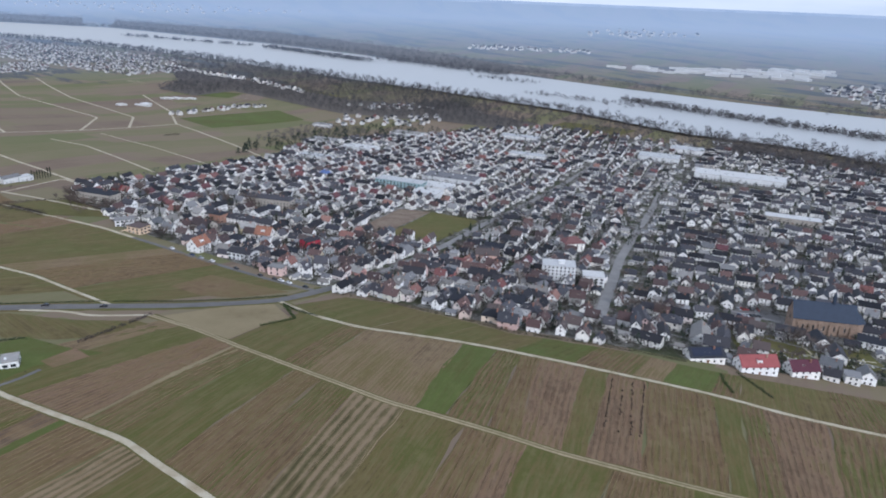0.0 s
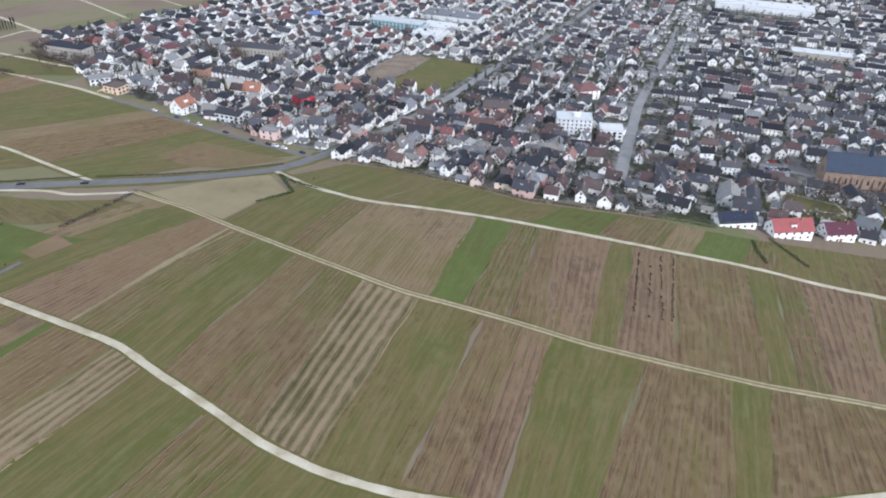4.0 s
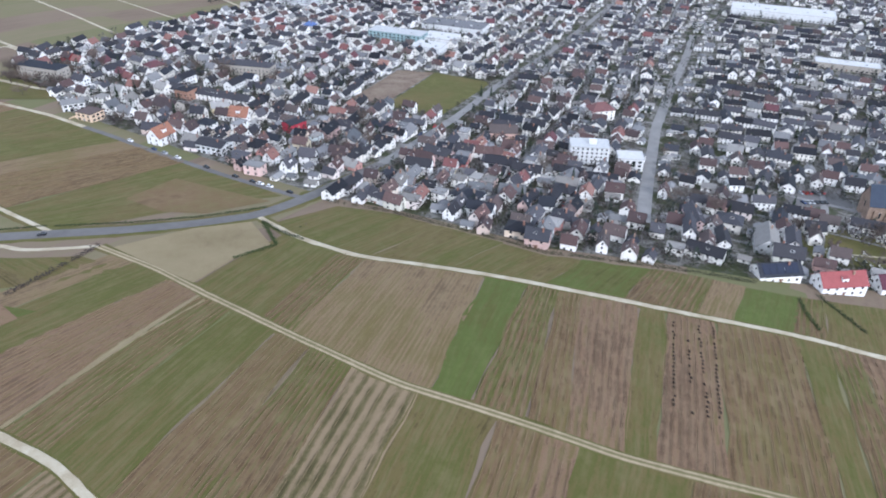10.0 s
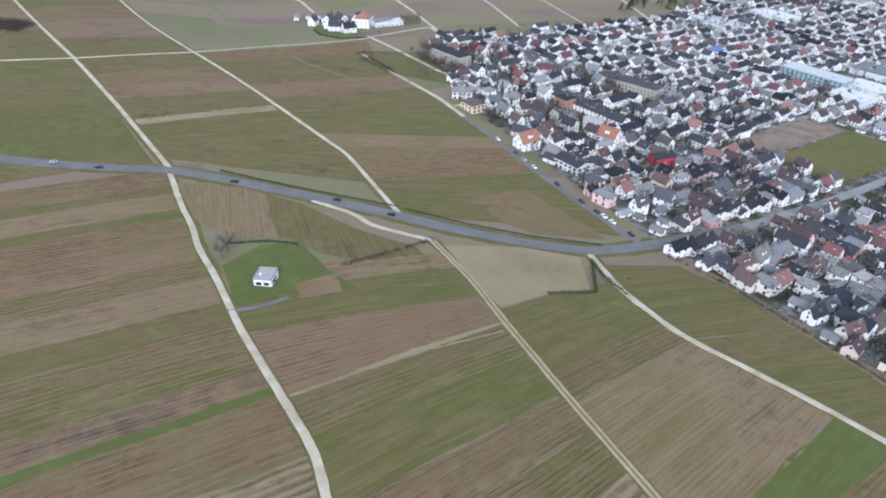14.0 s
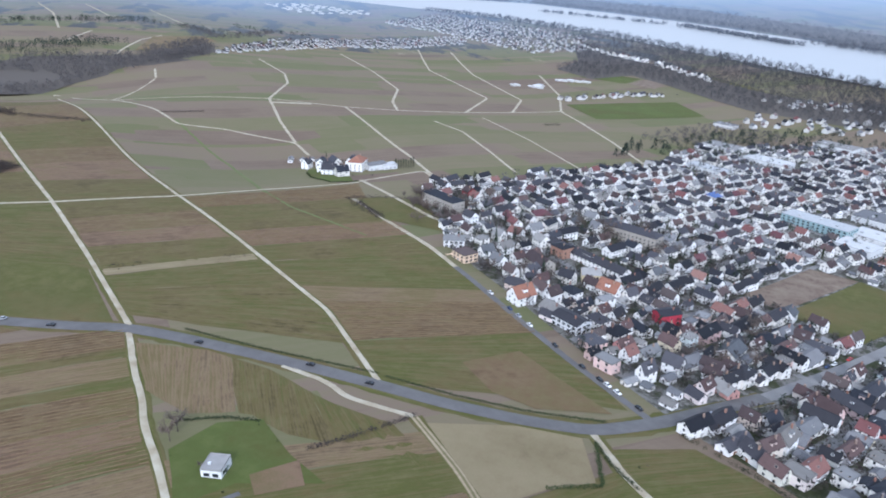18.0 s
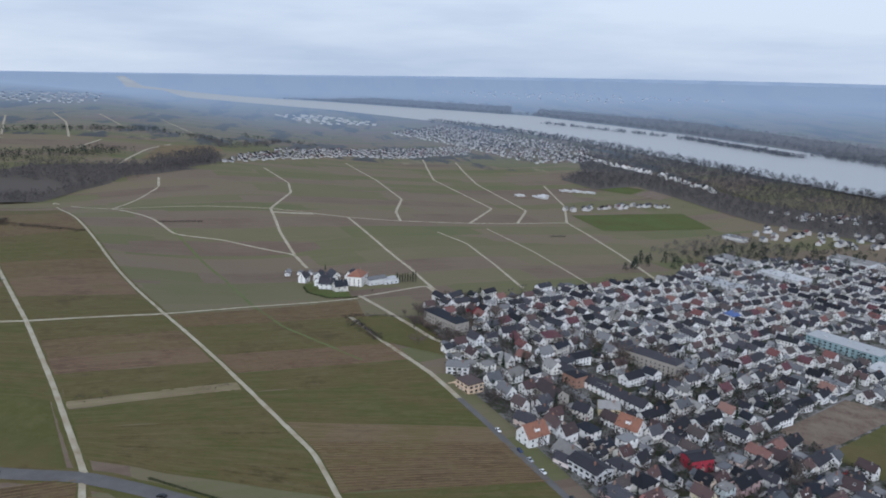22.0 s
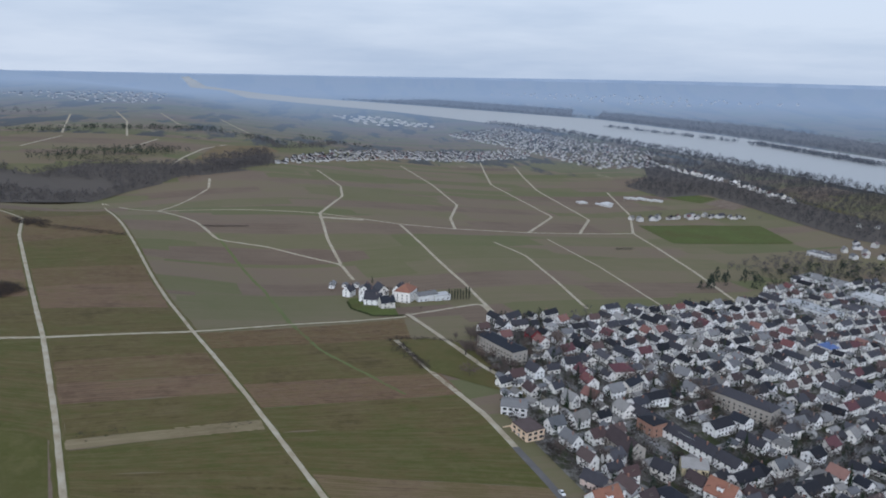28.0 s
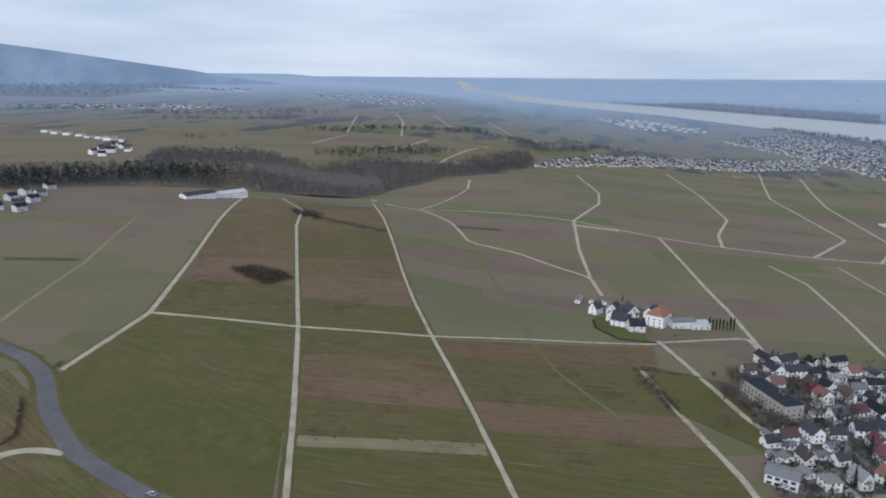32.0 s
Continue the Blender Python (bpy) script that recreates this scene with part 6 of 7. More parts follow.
BARE_LABEL = "bare grey-brown winter woods"
woods("woods", patchy(fill([(-1118, 270), (-1100, 464), (-1114, 608), (-1096, 746), (-1124, 820), (-1150, 1072), (-1221, 1035), (-1304, 844), (-1268, 741), (-1395, 698), (-1485, 525), (-1290, 447), (-1323, 272)], 9.6, 1), 42, 1.25), 9.5, BARE_LABEL, M_TWIG_FAR, 1)
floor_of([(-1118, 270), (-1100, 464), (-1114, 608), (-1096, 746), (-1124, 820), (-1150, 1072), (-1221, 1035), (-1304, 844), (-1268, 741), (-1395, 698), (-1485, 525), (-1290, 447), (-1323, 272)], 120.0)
woods("woods", fill([(-1162, 1035), (-1200, 1140), (-1252, 1222), (-1350, 1275), (-1422, 1328), (-1350, 1185), (-1260, 1050)], 11.2, 2), 11, BARE_LABEL, M_TWIG_FAR, 2)
floor_of([(-1162, 1035), (-1200, 1140), (-1252, 1222), (-1350, 1275), (-1422, 1328), (-1350, 1185), (-1260, 1050)], 120.0)
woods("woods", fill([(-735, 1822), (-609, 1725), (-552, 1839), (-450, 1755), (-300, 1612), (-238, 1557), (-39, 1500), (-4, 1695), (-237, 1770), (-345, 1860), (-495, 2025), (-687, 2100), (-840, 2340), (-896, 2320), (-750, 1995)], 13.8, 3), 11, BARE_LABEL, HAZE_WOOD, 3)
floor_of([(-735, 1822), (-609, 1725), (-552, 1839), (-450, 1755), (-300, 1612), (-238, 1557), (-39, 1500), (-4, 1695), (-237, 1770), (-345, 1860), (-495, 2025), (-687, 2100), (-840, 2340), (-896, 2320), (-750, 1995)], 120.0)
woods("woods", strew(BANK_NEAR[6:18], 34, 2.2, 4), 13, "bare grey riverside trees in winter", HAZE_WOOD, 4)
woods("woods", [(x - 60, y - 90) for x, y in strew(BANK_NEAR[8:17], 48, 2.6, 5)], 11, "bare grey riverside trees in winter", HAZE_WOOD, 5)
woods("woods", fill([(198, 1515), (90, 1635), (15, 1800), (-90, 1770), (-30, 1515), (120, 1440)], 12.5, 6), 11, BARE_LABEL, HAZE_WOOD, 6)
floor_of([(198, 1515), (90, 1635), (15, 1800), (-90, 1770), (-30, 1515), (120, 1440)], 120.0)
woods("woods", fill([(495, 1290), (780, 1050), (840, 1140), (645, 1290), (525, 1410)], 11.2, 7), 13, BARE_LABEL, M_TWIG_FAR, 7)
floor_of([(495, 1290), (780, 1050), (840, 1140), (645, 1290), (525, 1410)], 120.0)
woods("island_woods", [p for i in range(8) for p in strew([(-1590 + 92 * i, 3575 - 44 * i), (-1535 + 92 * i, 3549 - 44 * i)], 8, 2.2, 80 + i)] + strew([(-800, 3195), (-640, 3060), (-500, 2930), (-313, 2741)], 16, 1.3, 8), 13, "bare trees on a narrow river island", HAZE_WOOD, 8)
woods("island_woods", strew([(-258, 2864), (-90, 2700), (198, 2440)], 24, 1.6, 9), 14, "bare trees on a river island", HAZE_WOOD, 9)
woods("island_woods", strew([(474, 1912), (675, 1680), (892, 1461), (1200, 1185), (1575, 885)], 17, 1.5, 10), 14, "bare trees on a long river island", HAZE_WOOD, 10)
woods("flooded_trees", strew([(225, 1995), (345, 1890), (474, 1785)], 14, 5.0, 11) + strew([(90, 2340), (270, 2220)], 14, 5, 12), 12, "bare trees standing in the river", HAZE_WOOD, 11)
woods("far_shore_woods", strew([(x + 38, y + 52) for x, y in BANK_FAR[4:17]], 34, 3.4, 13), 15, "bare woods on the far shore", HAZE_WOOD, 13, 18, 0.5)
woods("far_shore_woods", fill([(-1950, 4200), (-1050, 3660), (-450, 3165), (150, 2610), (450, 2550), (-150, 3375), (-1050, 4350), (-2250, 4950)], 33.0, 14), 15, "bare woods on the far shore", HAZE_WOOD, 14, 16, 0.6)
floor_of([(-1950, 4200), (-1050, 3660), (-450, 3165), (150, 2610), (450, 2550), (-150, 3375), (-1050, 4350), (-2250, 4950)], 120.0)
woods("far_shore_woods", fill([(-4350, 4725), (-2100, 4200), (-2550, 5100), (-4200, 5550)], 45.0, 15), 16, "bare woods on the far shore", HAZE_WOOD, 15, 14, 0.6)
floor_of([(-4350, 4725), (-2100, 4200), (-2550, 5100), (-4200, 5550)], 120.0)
woods("conifer_woods", strew([(-1155, 255), (-1162, 375), (-1185, 495), (-1200, 540)], 14, 1.5, 16), 16, "dark conifer belt behind vineyards", M_NEEDLE_FAR, 16, 26, 0.3, True)
woods("conifer_woods", strew([(-1778, 930), (-1770, 1170), (-1758, 1448), (-1587, 1470), (-1478, 1545)], 12, 7.5, 17), 12, "dark tree belt between vineyards", M_NEEDLE_FAR, 17, 22, 0.35)
woods("conifer_woods", fill([(-1395, 840), (-1358, 750), (-1320, 960), (-1350, 1080), (-1402, 1050)], 11.2, 18), 12, "dark tree belt between vineyards", M_NEEDLE_FAR, 18, 22, 0.35)
woods("woods", strew([(-2550, 630), (-2400, 960), (-2340, 1200)], 40, 7.5, 19) + strew([(-3000, 300), (-2850, 630)], 30, 8, 20), 16, BARE_LABEL, HAZE_WOOD, 19)
woods("mountain_woods", fill([(-4500, 150), (-4050, 750), (-6300, 1800), (-8400, 1350), (-8400, -450), (-4800, -600)], 93.8, 21), 22, "blue-grey wooded mountain foot", HAZE_WOOD, 21)
floor_of([(-4500, 150), (-4050, 750), (-6300, 1800), (-8400, 1350), (-8400, -450), (-4800, -600)], 120.0)
woods("copse", strew([(-315, 1080), (-285, 1140), (-322, 1035)], 12, 13.0, 22), 11, "dark conifers at the village edge", M_NEEDLE_FAR, 22, 80, 0.3, True)
woods("copse", fill([(-240, 1050), (-90, 1275), (-15, 1380), (-90, 1440), (-225, 1320), (-300, 1170)], 18.8, 23), 9, "gardens with bare and dark trees", M_NEEDLE_FAR, 23, 60, 0.35)
woods("copse", [p for p in fill(VILLAGE, 17, 24) if p[1] > 690 and not inside(*p, SQUARE)], 7, "dark garden trees between far houses", M_TWIG_FAR, 24, 40, 0.45)
woods("copse", [p for p in fill(VILLAGE, 29, 25) if p[1] > 660 and not inside(*p, SQUARE)], 8, "dark garden conifers between far houses", M_NEEDLE_FAR, 25, 50, 0.28, True)


woods("woods", fill([(-890, 2320), (-640, 2125), (-470, 1985), (-330, 1850), (-200, 1725), (-10, 1695), (150, 1640), (0, 1920), (-300, 2150), (-600, 2385)], 13.5, 140), 11, "bare riverside woods in winter", HAZE_WOOD, 140, 24, 0.42)
woods("copse", fill([(-318, 1165), (-312, 1255), (-268, 1365), (-217, 1390), (-140, 1333), (-205, 1215)], 12.5, 141), 7.5, "bare trees of a cemetery behind the village", M_TWIG_FAR, 141, 40, 0.42)
hall("long grey hall behind the village", -242, 1374, 12, 24, 6, TURN, ROOFS["grey"])
NEAR_SPOTS = [p for p in PLOTS if p[1] < 760]
TINY = {}
for p in NEAR_SPOTS:
    TINY.setdefault((int(p[0] // 12), int(p[1] // 12)), []).append(p)


def open_yards(step, seed, clear):
    """Free spots in the gardens, away from houses and streets."""
    out = []
    for x, y in fill(VILLAGE, step, seed):
        if y > 760 or inside(x, y, SQUARE) or near_line(x, y, ROAD[15:], 7) or near_line(x, y, EDGE, 5) or near_line(x, y, HIGH_STREET, 7):
            continue
        c = (int(x // 12), int(y // 12))
        if any(math.hypot(p[0] - x, p[1] - y) < clear for i in (-1, 0, 1) for j in (-1, 0, 1) for p in TINY.get((c[0] + i, c[1] + j), ())):
            continue
        if any(math.hypot(x - a, y - b) < d * 0.75 for a, b, d in TAKEN):
            continue
        out.append((x, y))
    return out


woods("garden_shrubs", open_yards(5.0, 61, 5.2), 2.6, "low dark green garden shrubs between houses", M_HEDGE, 61, 40, 0.6)
woods("garden_shrubs", open_yards(8.5, 62, 6.2), 4.8, "leafless garden shrubs between houses", M_TWIG_FAR, 62, 40, 0.45)
woods("garden_shrubs", open_yards(13, 63, 6.4), 6.5, "dark garden conifers between houses", M_NEEDLE_FAR, 63, 46, 0.26, True)
sheet("churchyard_lawn", [(186, 392), (284, 394), (290, 442), (196, 444)], 0.24, FIELD["green"], "winter grass of the churchyard", "lawn", 8)
woods("churchyard_trees", [p for p in fill([(190, 416), (285, 420), (290, 442), (196, 444)], 14, 64)], 9, "bare reddish churchyard trees in winter", M_TWIG_FAR, 64, 60, 0.4)

woods("thicket", fill([(-667, 424), (-672, 442), (-655, 462), (-636, 466), (-622, 440), (-640, 430)], 2.2, 81), 3.2, "dark leafless thicket amid the vines", M_THICKET, 81, 40, 0.7)
woods("thicket", fill([(-905, 560), (-895, 590), (-868, 592), (-850, 570), (-870, 556)], 4.5, 82), 4.0, "dark leafless thicket by the track", M_THICKET, 82, 40, 0.6)
woods("thicket", strew([(-868, 560), (-844, 572), (-815, 598), (-789, 626)], 2.5, 1.5, 83), 2.6, "dark thicket line between vineyards", M_THICKET, 83, 40, 0.7)
woods("thicket", strew([(-402, 618), (-388, 606), (-372, 600), (-352, 588)], 3.0, 1.2, 84), 3.0, "dark thicket beside a meadow", M_THICKET, 84, 40, 0.6)
for i, (cx, cy) in enumerate(((-394, 386), (-388, 400), (-362, 444), (-358, 450))):
    woods("thicket", strew([(cx - 3, cy - 3), (cx + 3, cy + 3)], 1.6, 1.0, 85 + i), 1.4, "low dark scrub in dry grass", M_THICKET, 85 + i, 30, 0.7)
woods("garden_trees", [p for p in open_yards(10, 90, 5.6) if p[0] < 120], 6.0, "dark leafless trees between the houses", M_THICKET, 90, 44, 0.42)
for i, pts in enumerate(([(-2293, 681), (-2200, 850), (-2107, 1017)], [(-1791, 951), (-1800, 1200), (-1820, 1482)], [(-1351, 812), (-1310, 870), (-1282, 923)], [(-1729, 1709), (-1620, 1740), (-1516, 1784)], [(-1162, 921), (-1190, 1040), (-1235, 1150), (-1300, 1240)], [(-1690, 600), (-1660, 650)])):
    woods("tree_belt", strew(pts, 14, 5.0, 95 + i), 10, "dark belt of trees between far fields", M_TWIG_FAR if i in (0, 4) else M_NEEDLE_FAR, 95 + i, 26, 0.4)
for i, poly in enumerate(([(-314, 706), (-313, 726), (-300, 720), (-301, 704)], [(-238, 712), (-230, 746), (-214, 750), (-219, 704)], [(-254, 574), (-248, 592), (-237, 580), (-243, 568)], [(-148, 516), (-142, 537), (-134, 533), (-140, 515)], [(-243, 722), (-230, 736), (-224, 728), (-236, 716)])):
    sheet("lawn", poly, 0.28, FIELD["lush"], "green lawn between the houses", "lawn", 6)
sheet("green_parcel", [(-328, 340), (-372, 309), (-416, 290.5), (-458, 284.5), (-500, 286), (-512, 294), (-560, 335), (-430, 386)], 0.08, FIELD["green"], "green vineyard parcel beside the road", "field", 8)
sheet("winery_lawn", [(-520, 690), (-508, 676), (-490, 663), (-462, 659), (-448, 676), (-468, 694), (-500, 712)], 0.24, FIELD["lush"], "dark green lawn in front of the winery", "lawn", 6)
sheet("small_plot", [(-189, 297), (-181, 314), (-169, 304), (-179, 290)], 0.26, FIELD["pink"], "small pinkish dug plot in the garden", "garden plot", 4)

# ---------------------------------------------------------------- far towns
def town(spots, seed, label, big=1.0, hazy=True, halls=False):
    rng = random.Random(seed)
    pile = Pile()
    for x, y in spots:
        z = float(height(x, y))
        if math.hypot(x - HUB[0], y - HUB[1]) > 1940:
            z += 2.0
        s = big * rng.uniform(0.8, 1.3)
        draw = lambda ps: [tuple(q) for q in warp(*zip(*ps))]  # noqa: E731
        if halls:
            pile_house(pile, x, y, rng.uniform(-15, 15) + 65, 24 * s, 50 * s, 8 * s, 0.6, 1 if hazy else 3, z, False, draw)
        else:
            pile_house(pile, x, y, rng.choice((36, 171)) + rng.uniform(-12, 12), 9 * s, 12 * s, 5.6 * s, 3.6 * s, 1 if hazy else rng.choice((1, 1, 2, 3)), z, False, draw)
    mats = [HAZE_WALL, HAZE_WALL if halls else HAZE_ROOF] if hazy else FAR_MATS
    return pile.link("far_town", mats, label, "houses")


town(fill([(-1209, 1170), (-1250, 1329), (-1304, 1658), (-1236, 1816), (-1178, 2144), (-1314, 2325), (-1424, 2008), (-1454, 1600), (-1334, 1338)], 18, 1), 1, "white houses along the brow of a rise", 0.62, True)
woods("tree_belt", strew([(-1680, 1500), (-1465, 1413), (-1494, 1512), (-1610, 1743)], 14, 3.0, 130) + strew([(-1252, 1040), (-1190, 1062), (-1225, 1130), (-1190, 1150)], 8, 2.5, 131), 9, "dark belt of trees behind the far houses", M_TWIG_FAR, 130, 26, 0.42)
sheet("tan_field", [(-1277, 1040), (-1485, 1239), (-1508, 1400), (-1412, 1360), (-1290, 1140)], 0.7, FIELD["tan"], "tan bare field on a far slope", "field", 40)
woods("town_trees", fill([(-1209, 1170), (-1250, 1329), (-1304, 1658), (-1236, 1816), (-1178, 2144), (-1314, 2325), (-1424, 2008), (-1454, 1600), (-1334, 1338)], 22, 71), 7, "bare trees among the far houses", M_TWIG_FAR, 71, 40, 0.4)
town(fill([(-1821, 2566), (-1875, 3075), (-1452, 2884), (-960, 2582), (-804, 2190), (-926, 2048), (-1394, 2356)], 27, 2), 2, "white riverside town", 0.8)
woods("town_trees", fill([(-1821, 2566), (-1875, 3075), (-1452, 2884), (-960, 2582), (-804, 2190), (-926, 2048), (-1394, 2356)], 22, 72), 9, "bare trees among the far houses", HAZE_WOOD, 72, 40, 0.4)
town(fill([(-2990, 3060), (-2630, 2830), (-2330, 2700), (-2100, 2900), (-2450, 3120), (-2823, 3220)], 62, 3), 3, "white halls of a distant trade estate", 0.5, True, True)
town(strew([(-690, 1490), (-640, 1545)], 12, 14, 4) + strew([(-650, 1640), (-600, 1680)], 10, 12, 41), 4, "white halls near the playing field", 0.34, True, True)
town(strew([(-542, 1420), (-505, 1490), (-474, 1555), (-410, 1604)], 6, 8, 5), 5, "row of white houses in the meadows", 0.72, True)
woods("town_trees", strew([(-550, 1425), (-510, 1500), (-474, 1565), (-405, 1612)], 9, 7, 73), 6, "bare trees among a row of houses", M_TWIG_FAR, 73, 40, 0.4)
town(strew([(-930, 2400), (-780, 2220), (-630, 2100), (-495, 2000), (-375, 1860)], 8, 14, 6), 6, "line of pale buildings by the railway", 1.0, False)
town(fill([(-255, 1500), (-45, 1590), (0, 1515), (-60, 1440), (-210, 1395)], 30, 7), 7, "white buildings behind the village", 0.8, True)
town(fill([(-240, 1680), (-90, 1740), (-30, 1665), (-180, 1620)], 26, 17), 17, "white buildings near the river", 0.75, True)
town(fill([(450, 3000), (663, 2928), (1610, 3056), (1350, 2640), (900, 2685)], 62, 8), 8, "pale halls across the river", 1.0, True, True)
town(fill([(1172, 2376), (1158, 1950), (1950, 1725), (2250, 2250), (1500, 2550)], 36, 9), 9, "white town across the river", 1.2)
town(fill([(93, 3600), (678, 3570), (705, 3720), (120, 3840)], 45, 10), 10, "distant village across the river", 1.3)
town(fill([(1168, 4950), (2122, 6000), (1500, 6600), (900, 5400)], 158, 16), 11, "distant village on the plain", 2.0)
town(fill([(-3984, 1778), (-2925, 1670), (-3000, 2025), (-4324, 2916)], 84, 12), 12, "distant village on a rise", 0.9)
town(fill([(-5428, 7708), (-2448, 6076), (-1404, 7944), (-3600, 9300)], 300, 20), 13, "distant towns across the plain", 1.8)
town(fill([(-3258, 297), (-2894, 672), (-2746, 1032), (-2985, 1080), (-3300, 630)], 64, 14), 14, "distant white hillside village", 0.9)
town(fill([(-5412, 1113), (-4629, 1650), (-4950, 1800), (-5700, 1350)], 80, 15), 15, "distant white hillside village", 1.8)
town(strew([(-1978, 369), (-1830, 435), (-1692, 495)], 4, 40, 16), 16, "long pale greenhouses", 0.6, False, True)
town(strew([(-1590, 450), (-1515, 465), (-1485, 420)], 18, 10, 18), 18, "pale farm buildings in a valley", 1.0, False)

# ---------------------------------------------------------------- cars
def car(label, paint):
    root = thing("car", label, "car", "cars")
    m = toned("car_paint", [paint], 0.25, spread=0.02)
    bm = bmesh.new()
    v = []
    for x in (-0.86, 0.86):
        v.append([bm.verts.new((x, y, z)) for y, z in ((-2.1, 0.3), (-2.15, 0.62), (-2.0, 0.82), (-0.95, 0.95), (1.75, 0.98), (2.1, 0.9), (2.15, 0.5), (2.05, 0.3))])
    for i in range(8):
        bm.faces.new((v[0][i], v[1][i], v[1][(i + 1) % 8], v[0][(i + 1) % 8]))
    bm.faces.new(v[0][::-1])
    bm.faces.new(v[1])
    bmesh.ops.recalc_face_normals(bm, faces=bm.faces)
    part("body", mesh_from(bm, "body", m), root)
    bm = bmesh.new()
    lo = [bm.verts.new(p) for p in ((-0.78, -1.0, 0.95), (0.78, -1.0, 0.95), (0.78, 1.7, 0.97), (-0.78, 1.7, 0.97))]
    hi = [bm.verts.new(p) for p in ((-0.62, -0.25, 1.45), (0.62, -0.25, 1.45), (0.62, 1.2, 1.45), (-0.62, 1.2, 1.45))]
    for i in range(4):
        bm.faces.new((lo[i], lo[(i + 1) % 4], hi[(i + 1) % 4], hi[i]))
    bm.faces.new(hi)
    part("cabin_glass", mesh_from(bm, "cabin_glass", M_PANE), root, label="dark car window glass")
    bm = bmesh.new()
    box_bm(bm, -0.62, 0.62, -0.25, 1.2, 1.45, 1.5)
    part("roof", mesh_from(bm, "roof", m), root)
    bm = bmesh.new()
    bmesh.ops.create_cone(bm, cap_ends=True, segments=12, radius1=0.32, radius2=0.32, depth=0.22, matrix=pose(0, 0, 0, 0, 90, 0))
    tyre = mesh_from(bm, "wheel", M_TYRE)
    for x in (-0.8, 0.8):
        for y in (-1.35, 1.35):
            part("wheel", tyre, root, pose(x, y, 0.32))
    return root


M_TYRE = toned("tyre", [(0.02, 0.02, 0.02)], 0.9)
CARS = [car("black car on asphalt", (0.015, 0.015, 0.018)), car("white car on asphalt", (0.75, 0.75, 0.75)), car("silver grey car on asphalt", (0.35, 0.36, 0.38)), car("dark blue car on asphalt", (0.03, 0.05, 0.12)), car("red car on asphalt", (0.35, 0.03, 0.03))]
CAR_USED = set()


def park(x, y, turn, k, up=0.32):
    m = pose(x, y, float(height(x, y)) + up, 0, 0, turn)
    if k in CAR_USED:
        copy_thing(CARS[k], m)
    else:
        CAR_USED.add(k)
        CARS[k].matrix_basis = m


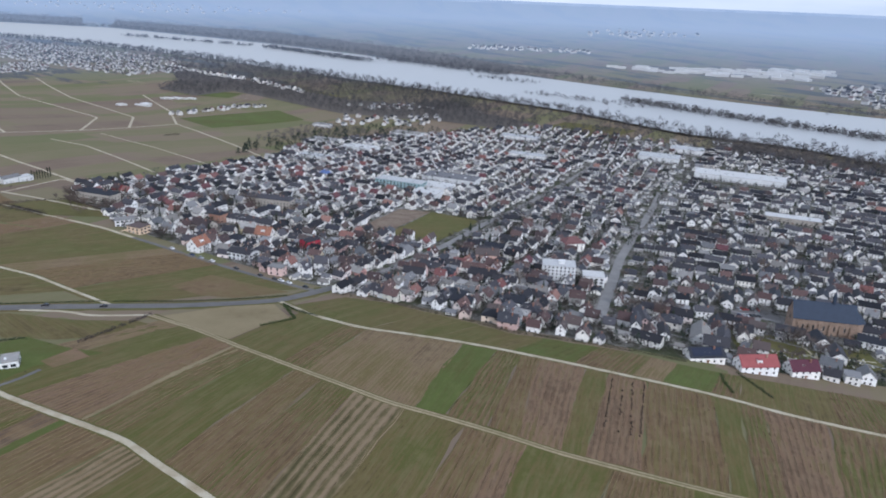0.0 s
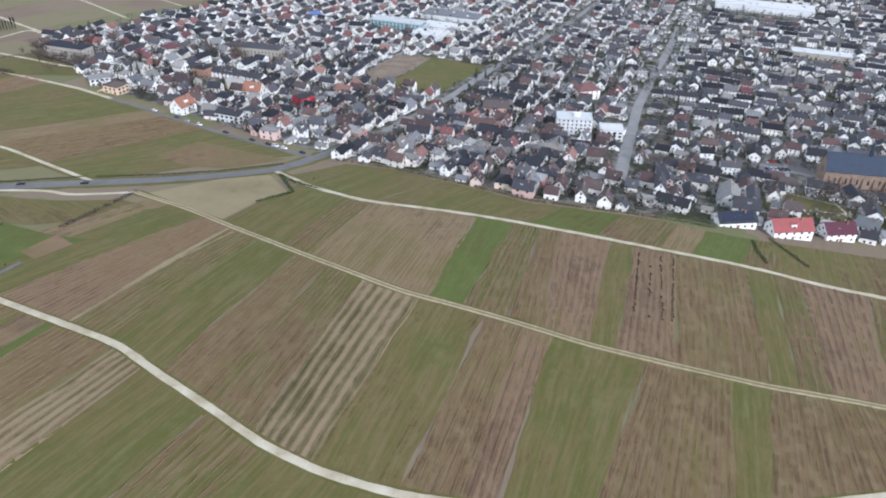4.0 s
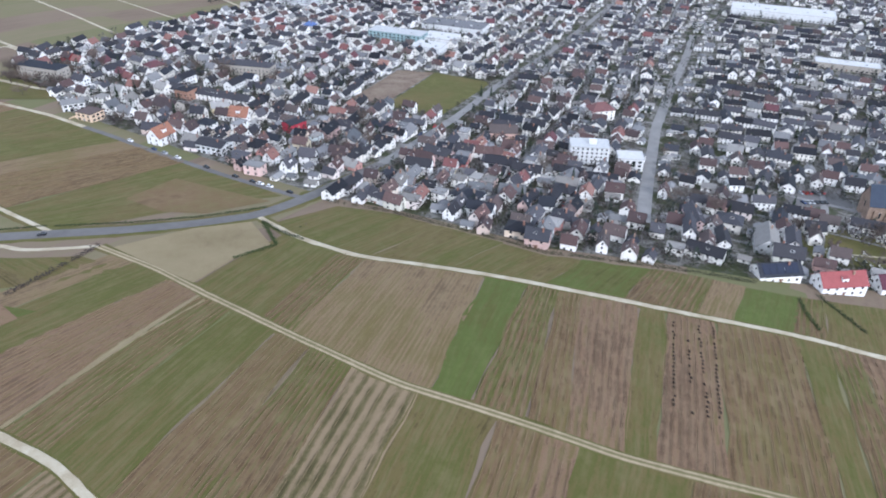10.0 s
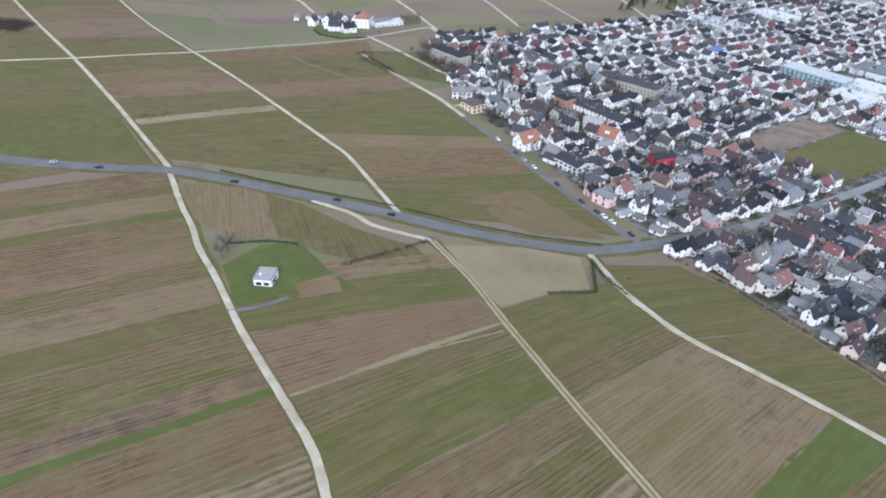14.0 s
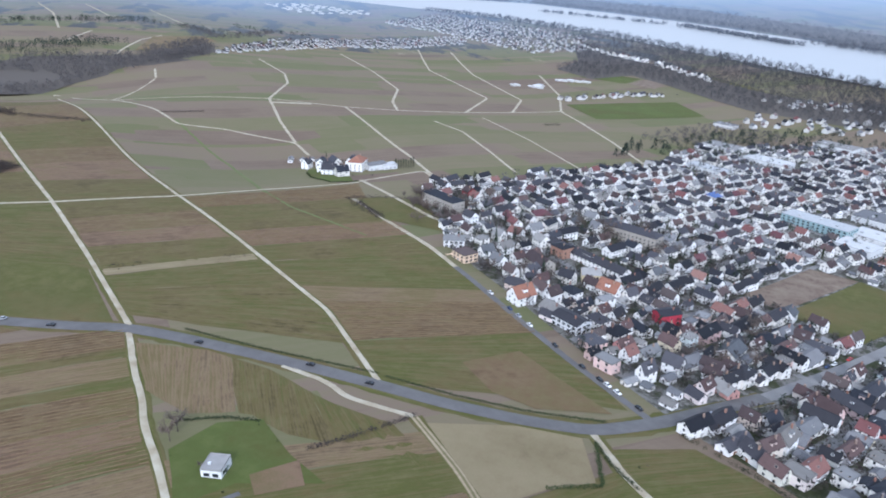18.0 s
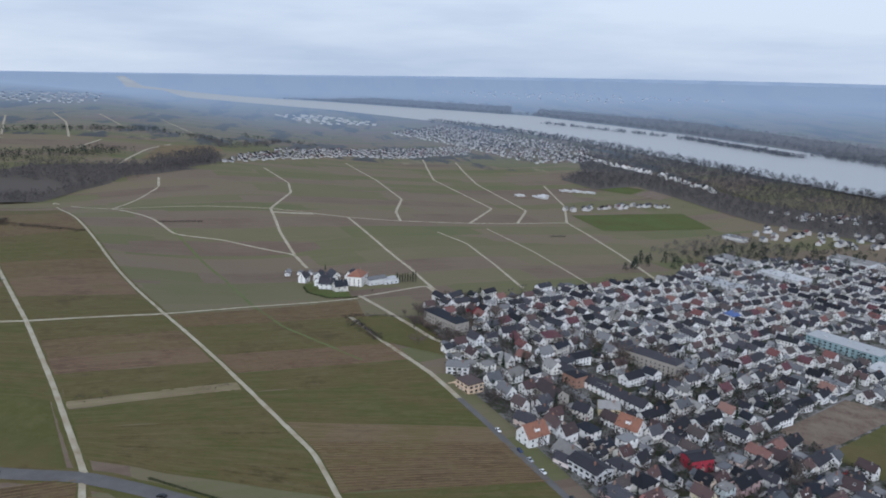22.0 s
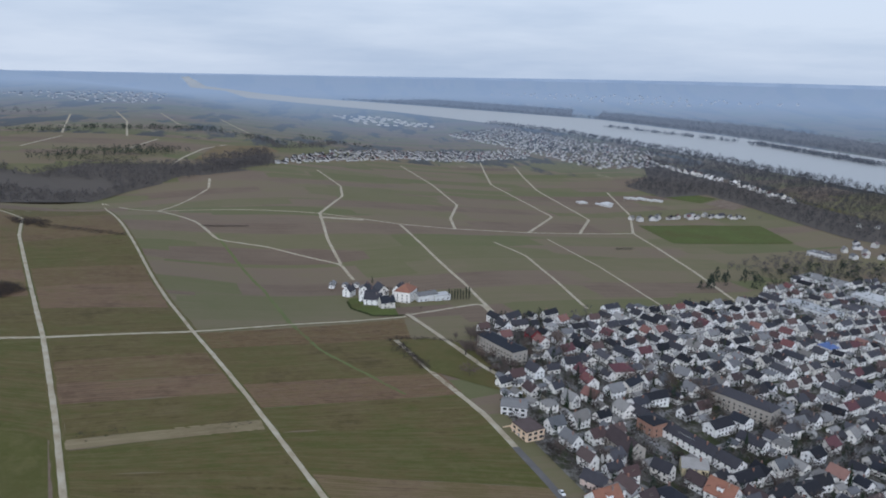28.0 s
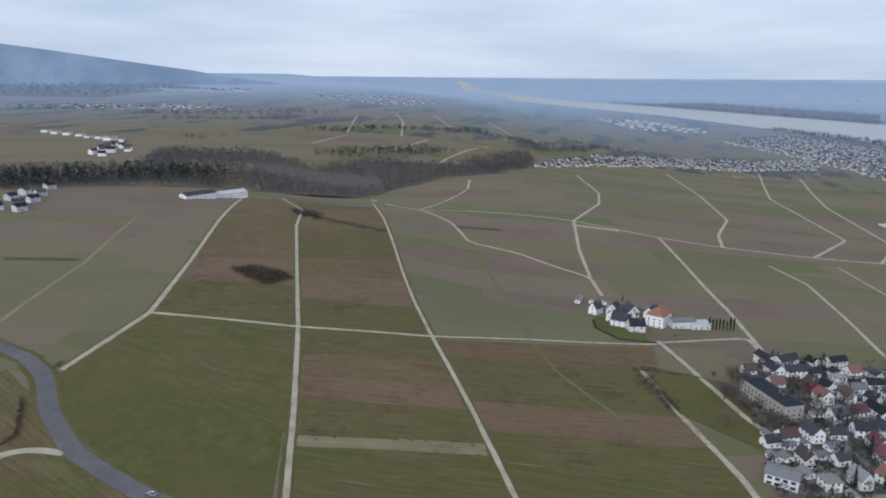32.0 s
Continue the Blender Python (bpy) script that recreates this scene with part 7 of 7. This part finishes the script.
def cars():
    rng = random.Random(51)
    p, s = resample(ROAD, 1.0)
    for x0, y0, k, side in ((-370, 306, 2, 1.5), (-348, 318, 0, -1.5), (-284, 357, 0, -1.5), (-228, 370, 0, 1.5), (-196, 376, 0, -1.5)):
        i = int(np.argmin(np.hypot(p[:, 0] - x0, p[:, 1] - y0)))
        d = p[i + 1] - p[i]
        d /= np.hypot(*d)
        park(p[i, 0] - d[1] * side, p[i, 1] + d[0] * side, heading(*d), k, 0.36)
    for a, b in zip(EDGE[:2], EDGE[1:3]):
        for f in (0.15, 0.4, 0.52, 0.62, 0.85):
            d = np.subtract(b, a) / np.hypot(*np.subtract(b, a))
            park(a[0] + (b[0] - a[0]) * f + d[1] * 1.6, a[1] + (b[1] - a[1]) * f - d[0] * 1.6, heading(*d), rng.choice((1, 0, 2, 3, 1)))
    for i in range(6):
        park(222 + i * 3.2, 483 + i * 0.6, 20, rng.choice((0, 1, 2, 3)), 0.3)
        park(228 + i * 3.2, 500 + i * 0.6, 20, rng.choice((0, 1, 2, 4)), 0.3)
    for v in STREET_V:
        for u in np.arange(360, 840, 9):
            x, y = uv_to_xy(u + rng.uniform(-3, 3), v + rng.choice((-1.7, 1.7)))
            if rng.random() < 0.22 and inside(x, y, VILLAGE) and not inside(x, y, SQUARE) and y < 620 and abs(v - 225.5) > 5 and not any(math.hypot(x - a, y - b) < c for a, b, c in TAKEN):
                park(x, y, heading(*EU), rng.randrange(5), 0.3)


def gravestones():
    """Low grave plots with upright stones in rows on the churchyard grass."""
    rng = random.Random(77)
    made = []
    for tone, label in (((0.5, 0.49, 0.47), "pale grey stone grave with a low kerb"), ((0.12, 0.11, 0.11), "dark polished stone grave with a low kerb")):
        root = thing("grave", label, "grave", "graves in the churchyard")
        m = toned("grave_stone", [tone], 0.5)
        bm = bmesh.new()
        box_bm(bm, -0.5, 0.5, -0.1, 0.1, 0, 1.0)
        box_bm(bm, -0.38, 0.38, -0.09, 0.09, 1.0, 1.18)
        part("headstone", mesh_from(bm, "headstone", m), root)
        bm = bmesh.new()
        for b in ((-0.6, 0.6, -2.2, -2.05), (-0.6, -0.45, -2.05, -0.12), (0.45, 0.6, -2.05, -0.12)):
            box_bm(bm, *b, 0, 0.22)
        box_bm(bm, -0.45, 0.45, -2.05, -0.12, 0, 0.12)
        part("kerb", mesh_from(bm, "kerb", m), root)
        made.append([root, False])
    for row in range(4):
        for i in range(15):
            x, y = 202 + i * 5.2 + rng.uniform(-0.4, 0.4), 397.5 + row * 5.0 + rng.uniform(-0.3, 0.3)
            if rng.random() < 0.22:
                continue
            pick = made[rng.random() < 0.4]
            m = pose(x, y, float(height(x, y)) + 0.24, 0, 0, rng.gauss(8, 3))
            if pick[1]:
                copy_thing(pick[0], m)
            else:
                pick[0].matrix_basis, pick[1] = m, True


gravestones()
for i, pts in enumerate(([(196, 408), (240, 410), (284, 413)], [(240, 394), (243, 440)])):
    track(f"churchyard_path_{i + 1}", pts, 2.2, M_TRACK, "pale gravel path through the churchyard", 0.3, 0.05, 110 + i, "path")
sheet("parking_lot", [(210, 477), (219, 516), (264, 516), (256, 483)], 0.2, M_ASPHALT, "asphalt parking lot with cars", "parking lot", 8)
cars()
